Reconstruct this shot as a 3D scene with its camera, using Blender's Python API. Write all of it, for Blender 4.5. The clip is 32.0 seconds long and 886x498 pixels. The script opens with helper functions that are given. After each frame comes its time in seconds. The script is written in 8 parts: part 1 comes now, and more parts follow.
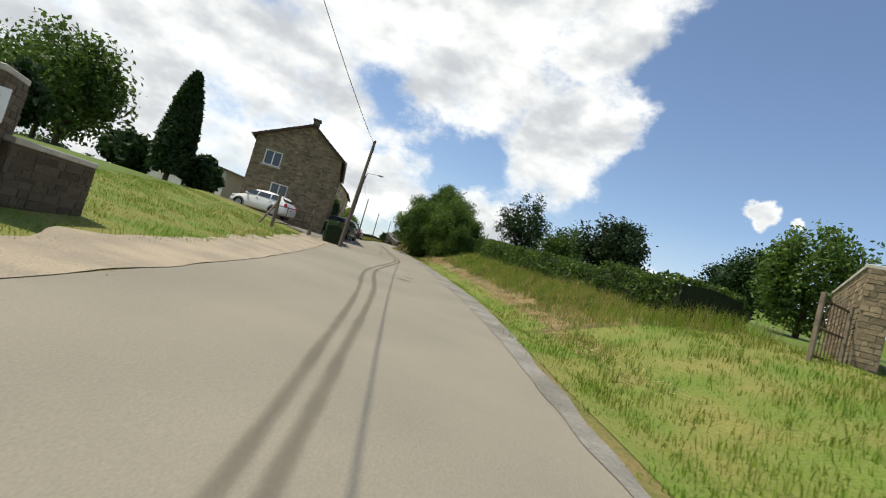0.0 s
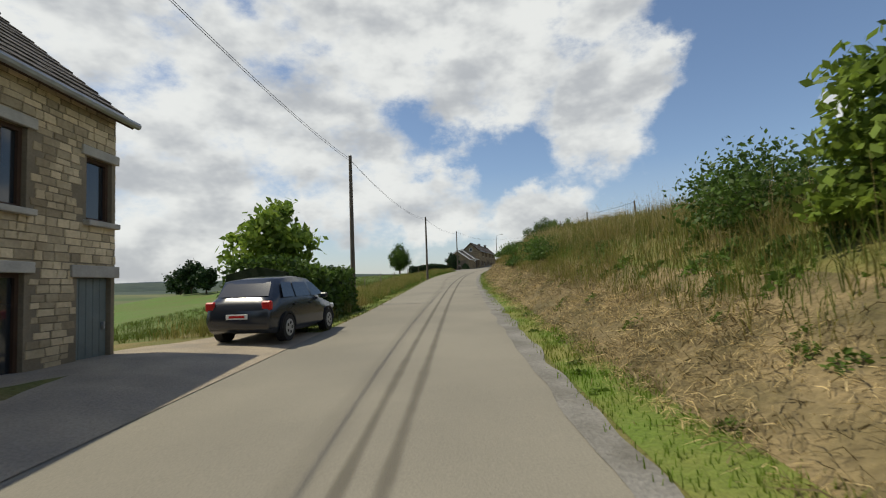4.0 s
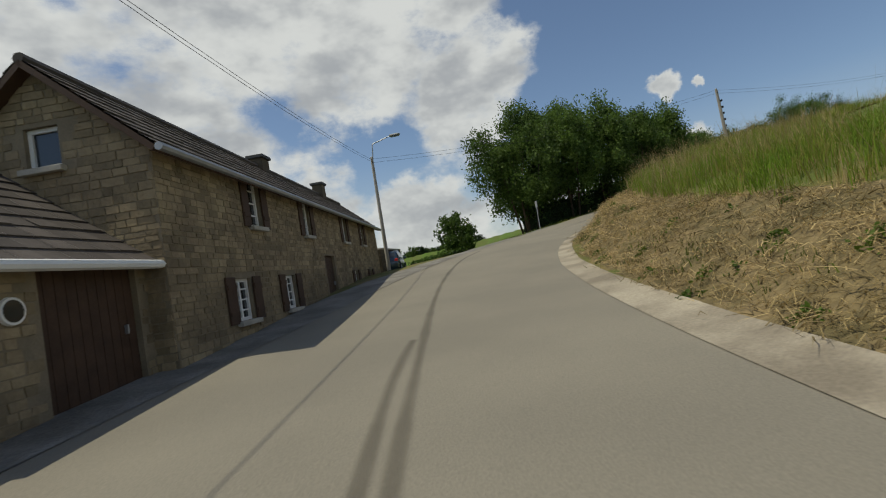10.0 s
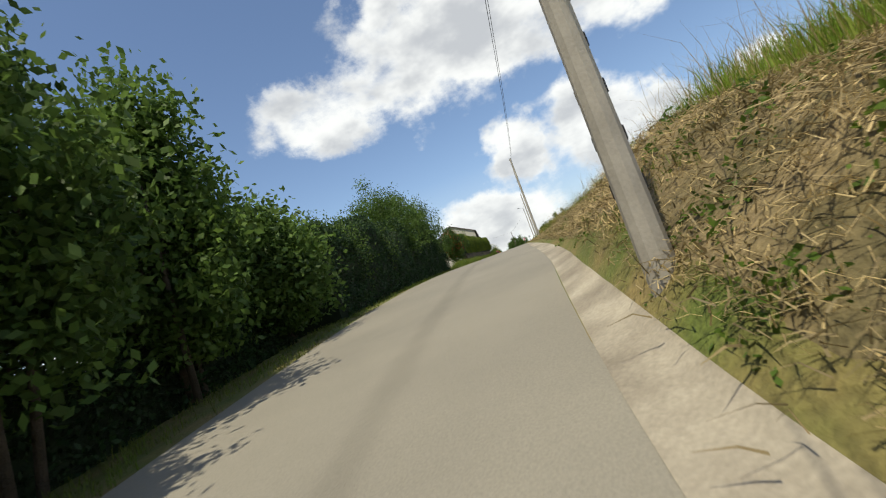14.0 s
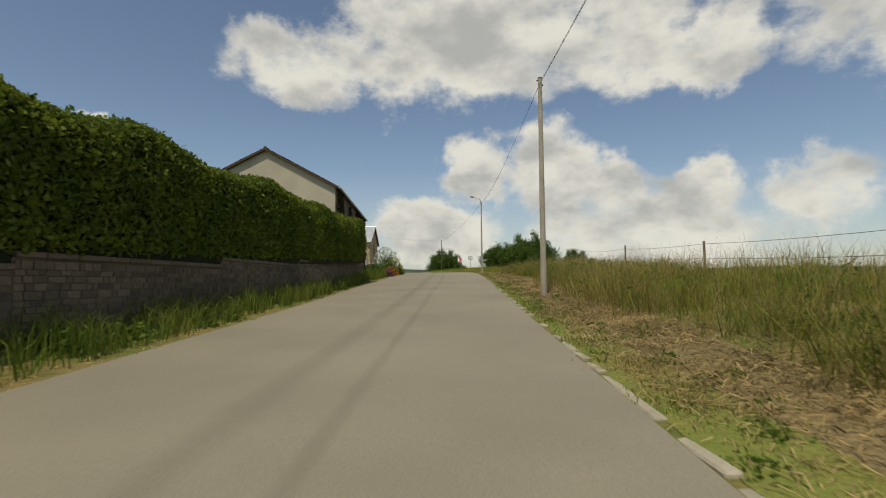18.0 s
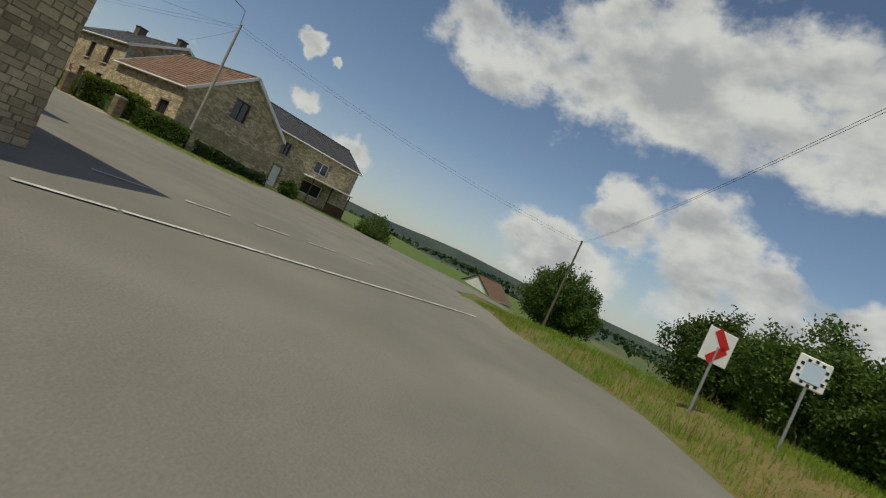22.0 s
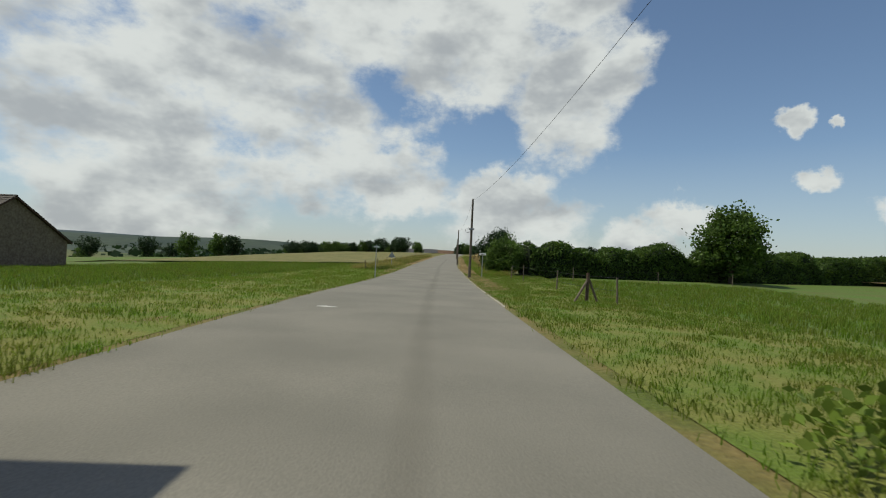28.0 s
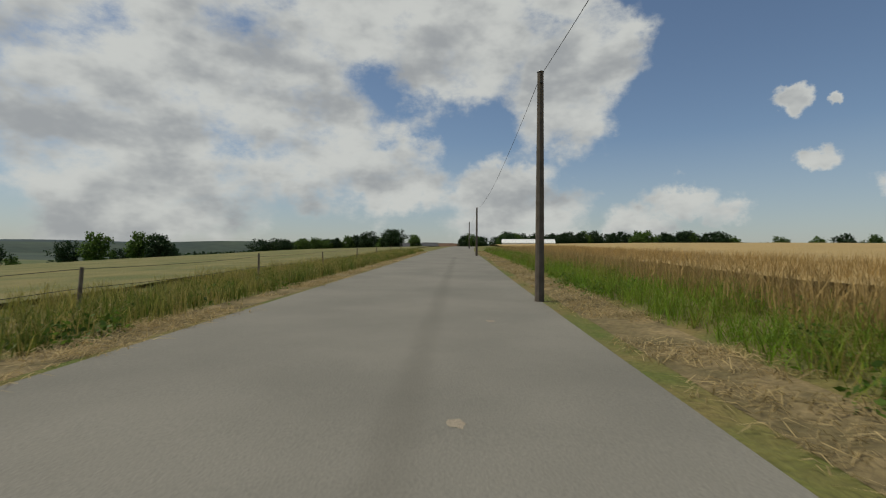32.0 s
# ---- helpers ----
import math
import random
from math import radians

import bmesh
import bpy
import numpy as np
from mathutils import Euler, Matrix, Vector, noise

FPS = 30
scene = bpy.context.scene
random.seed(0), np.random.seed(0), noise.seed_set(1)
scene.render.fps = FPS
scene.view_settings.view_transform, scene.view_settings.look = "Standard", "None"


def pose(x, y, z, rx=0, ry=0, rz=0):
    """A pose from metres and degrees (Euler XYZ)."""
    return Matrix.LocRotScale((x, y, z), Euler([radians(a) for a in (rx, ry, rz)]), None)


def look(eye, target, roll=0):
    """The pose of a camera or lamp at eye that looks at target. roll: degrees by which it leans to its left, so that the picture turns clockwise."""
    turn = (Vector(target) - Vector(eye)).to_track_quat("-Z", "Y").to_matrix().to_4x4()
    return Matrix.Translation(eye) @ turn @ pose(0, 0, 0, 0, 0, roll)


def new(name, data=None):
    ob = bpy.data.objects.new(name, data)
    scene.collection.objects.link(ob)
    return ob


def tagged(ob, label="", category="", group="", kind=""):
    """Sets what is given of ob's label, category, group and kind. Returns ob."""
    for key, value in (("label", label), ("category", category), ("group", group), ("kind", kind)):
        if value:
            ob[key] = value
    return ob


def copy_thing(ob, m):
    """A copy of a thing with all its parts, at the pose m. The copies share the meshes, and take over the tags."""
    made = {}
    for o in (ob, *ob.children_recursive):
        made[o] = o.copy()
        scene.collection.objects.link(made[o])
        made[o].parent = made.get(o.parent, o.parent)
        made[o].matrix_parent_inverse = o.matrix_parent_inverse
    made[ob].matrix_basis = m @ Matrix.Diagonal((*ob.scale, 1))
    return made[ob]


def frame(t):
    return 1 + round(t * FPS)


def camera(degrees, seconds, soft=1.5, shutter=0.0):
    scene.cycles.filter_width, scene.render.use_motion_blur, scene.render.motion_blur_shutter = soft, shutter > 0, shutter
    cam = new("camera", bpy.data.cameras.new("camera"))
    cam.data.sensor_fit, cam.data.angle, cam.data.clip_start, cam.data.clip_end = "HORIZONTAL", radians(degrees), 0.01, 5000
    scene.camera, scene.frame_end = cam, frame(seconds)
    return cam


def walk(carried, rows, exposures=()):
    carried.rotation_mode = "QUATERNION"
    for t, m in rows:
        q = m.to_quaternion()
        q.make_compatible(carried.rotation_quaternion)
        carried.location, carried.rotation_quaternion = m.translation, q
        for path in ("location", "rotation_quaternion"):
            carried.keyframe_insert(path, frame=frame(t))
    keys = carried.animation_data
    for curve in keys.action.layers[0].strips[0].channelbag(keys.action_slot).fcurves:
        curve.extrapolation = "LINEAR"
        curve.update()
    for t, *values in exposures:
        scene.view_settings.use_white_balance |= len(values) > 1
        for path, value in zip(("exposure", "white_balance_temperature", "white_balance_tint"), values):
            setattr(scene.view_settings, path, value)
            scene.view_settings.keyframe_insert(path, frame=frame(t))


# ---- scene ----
cam = camera(84.0, 32.0, soft=1.1, shutter=0.05)
# seconds, eye, a point looked at, lean
PATH = [
    (0, (-0.00, -0.00, 1.37), (0.991, 9.932, 1.991), 15.67),
    (0.5, (0.44, 6.75, 1.76), (0.942, 16.709, 2.507), 13.00),
    (1, (0.67, 13.83, 2.17), (0.866, 23.808, 2.812), 9.81),
    (1.5, (0.34, 21.48, 2.54), (0.241, 31.455, 3.239), 7.73),
    (2, (0.31, 29.42, 3.15), (-0.024, 39.394, 3.821), 6.51),
    (2.5, (0.09, 37.72, 3.62), (-0.482, 47.683, 4.301), 3.83),
    (3, (-0.66, 45.77, 4.32), (-1.245, 55.724, 5.039), 3.27),
    (3.5, (-0.74, 53.34, 4.82), (-1.294, 63.295, 5.538), -0.10),
    (5.5, (-1.68, 86.50, 5.68), (-1.943, 96.477, 6.362), -4.63),
    (6, (-1.83, 95.51, 6.17), (-1.855, 105.489, 6.766), -5.84),
    (6.5, (-1.80, 104.38, 6.72), (-1.594, 114.363, 7.242), -3.97),
    (7, (-1.49, 113.22, 7.11), (-1.142, 123.201, 7.658), -3.80),
    (7.5, (-0.94, 121.79, 7.57), (-0.324, 131.758, 8.127), -8.11),
    (8, (-0.03, 129.95, 8.01), (1.012, 139.878, 8.584), -8.30),
    (8.5, (1.04, 137.46, 8.32), (2.430, 147.354, 8.774), -7.88),
    (9, (2.25, 144.28, 8.66), (4.044, 154.100, 9.184), -1.49),
    (9.5, (3.59, 151.18, 8.99), (5.368, 161.012, 9.402), 2.22),
    (10, (4.67, 157.47, 9.27), (6.520, 167.290, 9.625), -9.13),
    (10.5, (6.33, 163.31, 9.59), (9.134, 172.898, 9.968), -14.71),
    (11, (8.31, 168.32, 9.83), (12.014, 177.606, 10.239), -13.26),
    (11.5, (10.55, 172.64, 10.41), (15.040, 181.576, 10.718), -14.63),
    (12, (12.55, 176.57, 10.83), (18.213, 184.798, 11.242), -14.30),
    (12.5, (14.07, 179.76, 11.14), (20.768, 187.156, 11.801), -17.44),
    (13, (18.07, 182.90, 11.76), (25.779, 189.213, 12.559), -17.43),
    (13.5, (21.84, 185.28, 12.53), (30.384, 190.396, 13.464), -16.05),
    (14, (27.21, 187.22, 13.32), (36.214, 191.470, 14.219), -19.61),
    (14.5, (33.43, 189.34, 14.14), (42.794, 192.743, 14.988), -12.60),
    (15, (40.29, 191.88, 14.90), (49.799, 194.859, 15.707), -4.33),
    (15.5, (47.88, 194.22, 15.53), (57.435, 197.080, 16.297), -1.19),
    (17.5, (81.18, 204.14, 16.97), (90.743, 206.991, 17.548), 6.27),
    (18, (90.27, 206.75, 17.49), (99.816, 209.664, 18.148), -0.34),
    (18.5, (99.64, 209.40, 17.98), (109.261, 212.095, 18.497), -1.40),
    (19, (108.65, 211.78, 18.19), (118.306, 214.336, 18.622), 0.39),
    (19.5, (117.22, 214.21, 18.85), (126.903, 216.662, 19.320), 5.33),
    (20, (125.59, 216.53, 19.23), (135.214, 219.205, 19.630), 7.07),
    (20.5, (132.93, 218.72, 19.43), (142.526, 221.511, 19.817), 5.84),
    (21, (139.57, 220.99, 19.73), (149.174, 223.790, 19.920), 13.75),
    (21.5, (145.63, 223.73, 19.91), (154.925, 227.416, 20.139), 22.16),
    (22, (150.81, 226.44, 20.02), (159.475, 231.435, 20.187), 25.12),
    (22.5, (155.07, 229.91, 20.12), (162.711, 236.359, 20.243), 28.14),
    (23, (158.12, 234.09, 20.11), (164.131, 242.081, 20.135), 27.88),
    (23.5, (160.12, 238.52, 20.25), (164.074, 247.699, 20.469), 26.53),
    (24, (161.17, 243.25, 20.46), (162.982, 253.079, 20.699), 22.25),
    (24.5, (161.53, 248.81, 20.50), (161.857, 258.800, 20.844), 12.39),
    (25, (161.53, 254.87, 20.58), (161.285, 264.859, 20.916), 2.75),
    (25.5, (161.46, 261.89, 20.65), (161.187, 271.879, 21.025), -1.94),
    (26, (161.24, 270.11, 20.81), (161.025, 280.105, 21.159), -2.78),
    (26.5, (161.13, 278.92, 21.04), (161.034, 288.922, 21.187), -4.55),
    (28.5, (161.18, 311.48, 21.28), (161.610, 321.464, 21.543), 4.19),
    (29, (161.49, 318.94, 21.31), (161.826, 328.933, 21.543), 2.55),
    (29.5, (161.80, 326.69, 21.28), (162.124, 336.678, 21.504), 0.33),
    (30, (162.17, 335.14, 21.31), (162.564, 345.129, 21.517), 0.60),
    (30.5, (162.31, 344.05, 21.42), (162.676, 354.041, 21.473), 0.81),
    (31, (162.82, 353.63, 21.47), (163.235, 363.626, 21.548), 2.32),
    (31.5, (163.21, 362.44, 21.58), (163.558, 372.435, 21.670), 2.72),
    (32, (163.59, 370.89, 21.85), (163.905, 380.889, 21.969), 0.40),
]
walk(cam, [(t, look(eye, target, roll)) for t, eye, target, roll in PATH],
     [(0, 0.45, 6650, 10), (0.9, 0.0, 6650, 10), (2, 0.08, 6800, 10), (3, 0.18, 6600, 10), (6, -0.38, 6600, 9), (9, -0.32, 6600, 9), (11, -0.15, 6650, 8), (12, 0.15, 6700, 10), (13, 0.42, 6600, 9), (14, 0.36, 6600, 10), (15, 0.02, 6700, 10),
      (18, -0.15, 7300, 9), (20, -0.3, 7250, 10), (22, -0.4, 6800, 8), (24, -0.2, 6450, 5), (24.7, -0.05, 6450, 5), (26, 0.15, 6600, 6), (29, -0.38, 6500, 6), (32, -0.5, 6650, 8)])

# ---- sky, sun ----
SUN_AZ, SUN_EL = 272.0, 62.5


def heading(az, el):
    return (math.sin(radians(az)) * math.cos(radians(el)), math.cos(radians(az)) * math.cos(radians(el)), math.sin(radians(el)))


def make_world():
    world = bpy.data.worlds.new("sky")
    scene.world = world
    world.use_nodes = True
    nt = world.node_tree
    nt.nodes.clear()
    N, L = nt.nodes, nt.links

    def math_node(op, a, b=None, c=None, clamp=False):
        n = N.new("ShaderNodeMath")
        n.operation, n.use_clamp = op, clamp
        for i, v in enumerate((a, b, c)):
            if v is None:
                continue
            if isinstance(v, (int, float)):
                n.inputs[i].default_value = v
            else:
                L.new(v, n.inputs[i])
        return n.outputs[0]

    sky = N.new("ShaderNodeTexSky")
    sky.sky_type, sky.sun_disc = "NISHITA", False
    sky.sun_elevation, sky.sun_rotation = radians(SUN_EL), radians(SUN_AZ)
    sky.altitude, sky.air_density, sky.dust_density, sky.ozone_density = 200, 1.0, 0.6, 2.2
    co = N.new("ShaderNodeTexCoord")
    norm = N.new("ShaderNodeVectorMath")
    norm.operation = "NORMALIZE"
    L.new(co.outputs["Generated"], norm.inputs[0])
    d = norm.outputs[0]
    sep = N.new("ShaderNodeSeparateXYZ")
    L.new(d, sep.inputs[0])

    def noise_of(scale, detail, rough, offset=(0, 0, 0), stretch=(1, 1, 1.7)):
        mp = N.new("ShaderNodeMapping")
        mp.inputs["Location"].default_value = offset
        mp.inputs["Scale"].default_value = stretch
        L.new(d, mp.inputs[0])
        nz = N.new("ShaderNodeTexNoise")
        nz.inputs["Scale"].default_value, nz.inputs["Detail"].default_value = scale, detail
        nz.inputs["Roughness"].default_value = rough
        L.new(mp.outputs[0], nz.inputs["Vector"])
        return nz.outputs["Fac"]

    # heaps of cloud: azimuth, elevation, half width in degrees, and how much flatter than wide
    heaps = [
        (-52, 20, 13, 1.2), (-40, 27, 12, 1.1), (-33, 14, 13, 1.2), (-22, 22, 13, 1.1), (-12, 30, 14, 1.2), (-14, 12, 10, 1.3),
        (2, 33, 15, 1.3), (15, 36, 12, 1.3), (3, 22, 9, 1.3), (17, 30, 7, 1.0), (15.5, 18.5, 6.5, 0.8), (19.5, 22.5, 5.5, 0.7), (-4, 9.5, 8, 1.5), (8, 7.5, 7, 1.6),
        (-30, 6, 14, 1.9), (-58, 7, 14, 1.9), (10, 3, 9, 1.8), (37, 14.8, 1.7, 1.1), (41.3, 13.8, 1.0, 1.1), (38.7, 9.3, 2.3, 1.6),
        (28, 6, 4, 1.6), (24, 3, 5, 2), (46, 7, 3, 1.7), (31, 4.5, 3, 1.5), (57, 24, 8, 1.7), (68, 27, 10, 1.4), (80, 27, 11, 1.3), (92, 27, 11, 1.4),
        (101, 23, 7, 1.6), (77, 13, 5, 1.0), (86, 12, 6.5, 1.0), (93, 10, 5, 1.2), (101, 9, 4.5, 1.1), (111, 8, 5.5, 1.2), (96, 5, 14, 2.4), (72, 6, 8, 1.9),
        (122, 26, 12, 1.2), (133, 14, 11, 1.5),
        (160, 22, 16, 1.4), (190, 40, 14, 1.2), (215, 15, 14, 1.6), (250, 30, 16, 1.3), (280, 14, 14, 1.6),
    ]
    wn = N.new("ShaderNodeTexNoise")
    wn.inputs["Scale"].default_value, wn.inputs["Detail"].default_value, wn.inputs["Roughness"].default_value = 11.0, 5, 0.6
    L.new(d, wn.inputs["Vector"])
    wv = N.new("ShaderNodeVectorMath")
    wv.operation = "MULTIPLY_ADD"
    L.new(wn.outputs["Color"], wv.inputs[0])
    wv.inputs[1].default_value, wv.inputs[2].default_value = (0.13, 0.13, 0.13), (-0.065, -0.065, -0.065)
    wa = N.new("ShaderNodeVectorMath")
    wa.operation = "ADD"
    L.new(d, wa.inputs[0])
    L.new(wv.outputs[0], wa.inputs[1])
    field = None
    for az, el, width, flat in heaps:
        sub = N.new("ShaderNodeVectorMath")
        sub.operation = "SUBTRACT"
        L.new(wa.outputs[0], sub.inputs[0])
        sub.inputs[1].default_value = heading(az, el)
        sc = N.new("ShaderNodeVectorMath")
        sc.operation = "MULTIPLY"
        L.new(sub.outputs[0], sc.inputs[0])
        sc.inputs[1].default_value = (1, 1, flat)
        ln = N.new("ShaderNodeVectorMath")
        ln.operation = "LENGTH"
        L.new(sc.outputs[0], ln.inputs[0])
        r = math.radians(width)
        f = math_node("MULTIPLY_ADD", ln.outputs["Value"], -1 / r, 1.0)
        field = f if field is None else math_node("SMOOTH_MAX", field, f, 0.25)
    big = noise_of(4.2, 2, 0.5, (3.1, 0.4, 0.2))
    fine = noise_of(9.0, 7, 0.62, (0.7, 1.3, 0.0))
    t1 = math_node("MULTIPLY_ADD", big, 1.1, -0.55)
    t2 = math_node("MULTIPLY_ADD", fine, 1.7, -0.85)
    wob = math_node("ADD", t1, t2)
    body = math_node("MINIMUM", math_node("MULTIPLY", field, 1.45), 0.68)
    dens = math_node("ADD", body, wob)
    cover = N.new("ShaderNodeMapRange")
    cover.interpolation_type = "SMOOTHSTEP"
    L.new(dens, cover.inputs[0])
    cover.inputs[1].default_value, cover.inputs[2].default_value = -0.05, 0.62
    # thick middles are greyer than the rims
    thick = N.new("ShaderNodeMapRange")
    # billows: the side towards the sun is white, the far side and the base grey
    lee = [1.7 * v * k for v, k in zip(heading(SUN_AZ, SUN_EL), (0.035, 0.035, 0.045))]
    puff = noise_of(6.5, 4, 0.55, (2.0, 5.0, 1.0))
    puff_lee = noise_of(6.5, 4, 0.55, (2.0 + lee[0], 5.0 + lee[1], 1.0 + lee[2]))
    relief = math_node("MULTIPLY", math_node("SUBTRACT", puff_lee, puff), 4.0)
    shade = math_node("ADD", math_node("ADD", dens, relief), math_node("MULTIPLY_ADD", noise_of(3.4, 4, 0.55, (9, 2, 4)), 1.2, -0.6))
    L.new(shade, thick.inputs[0])
    thick.interpolation_type = "SMOOTHSTEP"
    thick.inputs[1].default_value, thick.inputs[2].default_value = -0.1, 1.7
    tone = N.new("ShaderNodeMix")
    tone.data_type = "RGBA"
    L.new(thick.outputs[0], tone.inputs["Factor"])
    tone.inputs["A"].default_value = (CLOUD_WHITE * 0.975, CLOUD_WHITE, CLOUD_WHITE * 0.98, 1)
    tone.inputs["B"].default_value = (CLOUD_WHITE * 0.56, CLOUD_WHITE * 0.59, CLOUD_WHITE * 0.62, 1)
    # haze lifts the foot of the sky
    haze = N.new("ShaderNodeMapRange")
    L.new(sep.outputs[2], haze.inputs[0])
    haze.inputs[1].default_value, haze.inputs[2].default_value = 0.22, 0.0
    haze.inputs[3].default_value, haze.inputs[4].default_value = 0.0, 0.55
    skyc = N.new("ShaderNodeVectorMath")
    skyc.operation = "SCALE"
    L.new(sky.outputs[0], skyc.inputs[0])
    skyc.inputs[3].default_value = SKY_STRENGTH
    hz = N.new("ShaderNodeMix")
    hz.data_type = "RGBA"
    L.new(haze.outputs[0], hz.inputs["Factor"])
    L.new(skyc.outputs[0], hz.inputs["A"])
    hz.inputs["B"].default_value = (0.47, 0.52, 0.57, 1)
    mix = N.new("ShaderNodeMix")
    mix.data_type = "RGBA"
    L.new(math_node("MULTIPLY", cover.outputs[0], 0.96), mix.inputs["Factor"])
    L.new(hz.outputs["Result"], mix.inputs["A"])
    L.new(tone.outputs["Result"], mix.inputs["B"])
    bg = N.new("ShaderNodeBackground")
    L.new(mix.outputs["Result"], bg.inputs[0])
    bg.inputs[1].default_value = 1.0
    out = N.new("ShaderNodeOutputWorld")
    L.new(bg.outputs[0], out.inputs[0])


SKY_STRENGTH, CLOUD_WHITE = 0.115, 0.82
make_world()
sun = bpy.data.lights.new("sun", "SUN")
sun.energy, sun.angle, sun.color = 3.7, radians(0.55), (1.0, 0.94, 0.76)
sun_ob = new("sun", sun)
sun_ob.matrix_world = look((0, 0, 60), tuple(Vector((0, 0, 60)) - Vector(heading(SUN_AZ, SUN_EL))))
scene.view_settings.exposure = 0.0

# ---- materials ----
def material(name, color, rough=0.85, vary=0.25, scale=3.0, fine=40.0, bump=0.3, color2=None, metal=0.0, island=0.0, spec=0.3, dist=0.01):
    m = bpy.data.materials.new(name)
    m.use_nodes = True
    nt = m.node_tree
    N, L = nt.nodes, nt.links
    b = N["Principled BSDF"]
    b.inputs["Roughness"].default_value, b.inputs["Metallic"].default_value = rough, metal
    b.inputs["Specular IOR Level"].default_value = spec
    geo = N.new("ShaderNodeNewGeometry")

    def nz(s, detail=4):
        n = N.new("ShaderNodeTexNoise")
        n.inputs["Scale"].default_value, n.inputs["Detail"].default_value = s, detail
        L.new(geo.outputs["Position"], n.inputs["Vector"])
        return n.outputs["Fac"]

    a, c = nz(scale), nz(fine, 3)
    c2 = color2 or tuple(v * (1 - vary) for v in color)
    ramp = N.new("ShaderNodeMix")
    ramp.data_type = "RGBA"
    mr = N.new("ShaderNodeMapRange")
    L.new(a, mr.inputs[0])
    mr.inputs[1].default_value, mr.inputs[2].default_value = 0.35, 0.65
    L.new(mr.outputs[0], ramp.inputs["Factor"])
    ramp.inputs["A"].default_value, ramp.inputs["B"].default_value = (*color, 1), (*c2, 1)
    hsv = N.new("ShaderNodeHueSaturation")
    val = N.new("ShaderNodeMath")
    val.operation = "MULTIPLY_ADD"
    L.new(c, val.inputs[0])
    val.inputs[1].default_value, val.inputs[2].default_value = vary * 1.6, 1 - vary * 0.8
    out = val.outputs[0]
    if island:
        w = N.new("ShaderNodeMath")
        w.operation = "MULTIPLY_ADD"
        L.new(geo.outputs["Random Per Island"], w.inputs[0])
        w.inputs[1].default_value, w.inputs[2].default_value = island, 1 - island / 2
        k = N.new("ShaderNodeMath")
        k.operation = "MULTIPLY"
        L.new(out, k.inputs[0])
        L.new(w.outputs[0], k.inputs[1])
        out = k.outputs[0]
        oi = N.new("ShaderNodeObjectInfo")
        ad = N.new("ShaderNodeMath")
        ad.operation = "MULTIPLY_ADD"
        L.new(oi.outputs["Random"], ad.inputs[0])
        ad.inputs[1].default_value, ad.inputs[2].default_value = island * 0.5, 1 - island / 4
        k2 = N.new("ShaderNodeMath")
        k2.operation = "MULTIPLY"
        L.new(out, k2.inputs[0])
        L.new(ad.outputs[0], k2.inputs[1])
        out = k2.outputs[0]
    L.new(out, hsv.inputs["Value"])
    L.new(ramp.outputs["Result"], hsv.inputs["Color"])
    L.new(hsv.outputs[0], b.inputs["Base Color"])
    if bump:
        bp = N.new("ShaderNodeBump")
        bp.inputs["Strength"].default_value, bp.inputs["Distance"].default_value = bump, dist
        L.new(c, bp.inputs["Height"])
        L.new(bp.outputs[0], b.inputs["Normal"])
    return m


def leaf_material(name, color, color2, trans=0.35, rough=0.55):
    m = material(name, color, rough, 0.3, 0.9, 6.0, 0, color2, island=0.7, spec=0.25)
    nt = m.node_tree
    b, out = nt.nodes["Principled BSDF"], nt.nodes["Material Output"]
    tr, mix = nt.nodes.new("ShaderNodeBsdfTranslucent"), nt.nodes.new("ShaderNodeMixShader")
    src = b.inputs["Base Color"].links[0].from_socket
    nt.links.new(src, tr.inputs[0])
    mix.inputs[0].default_value = trans
    nt.links.new(b.outputs[0], mix.inputs[1])
    nt.links.new(tr.outputs[0], mix.inputs[2])
    nt.links.new(mix.outputs[0], out.inputs[0])
    return m


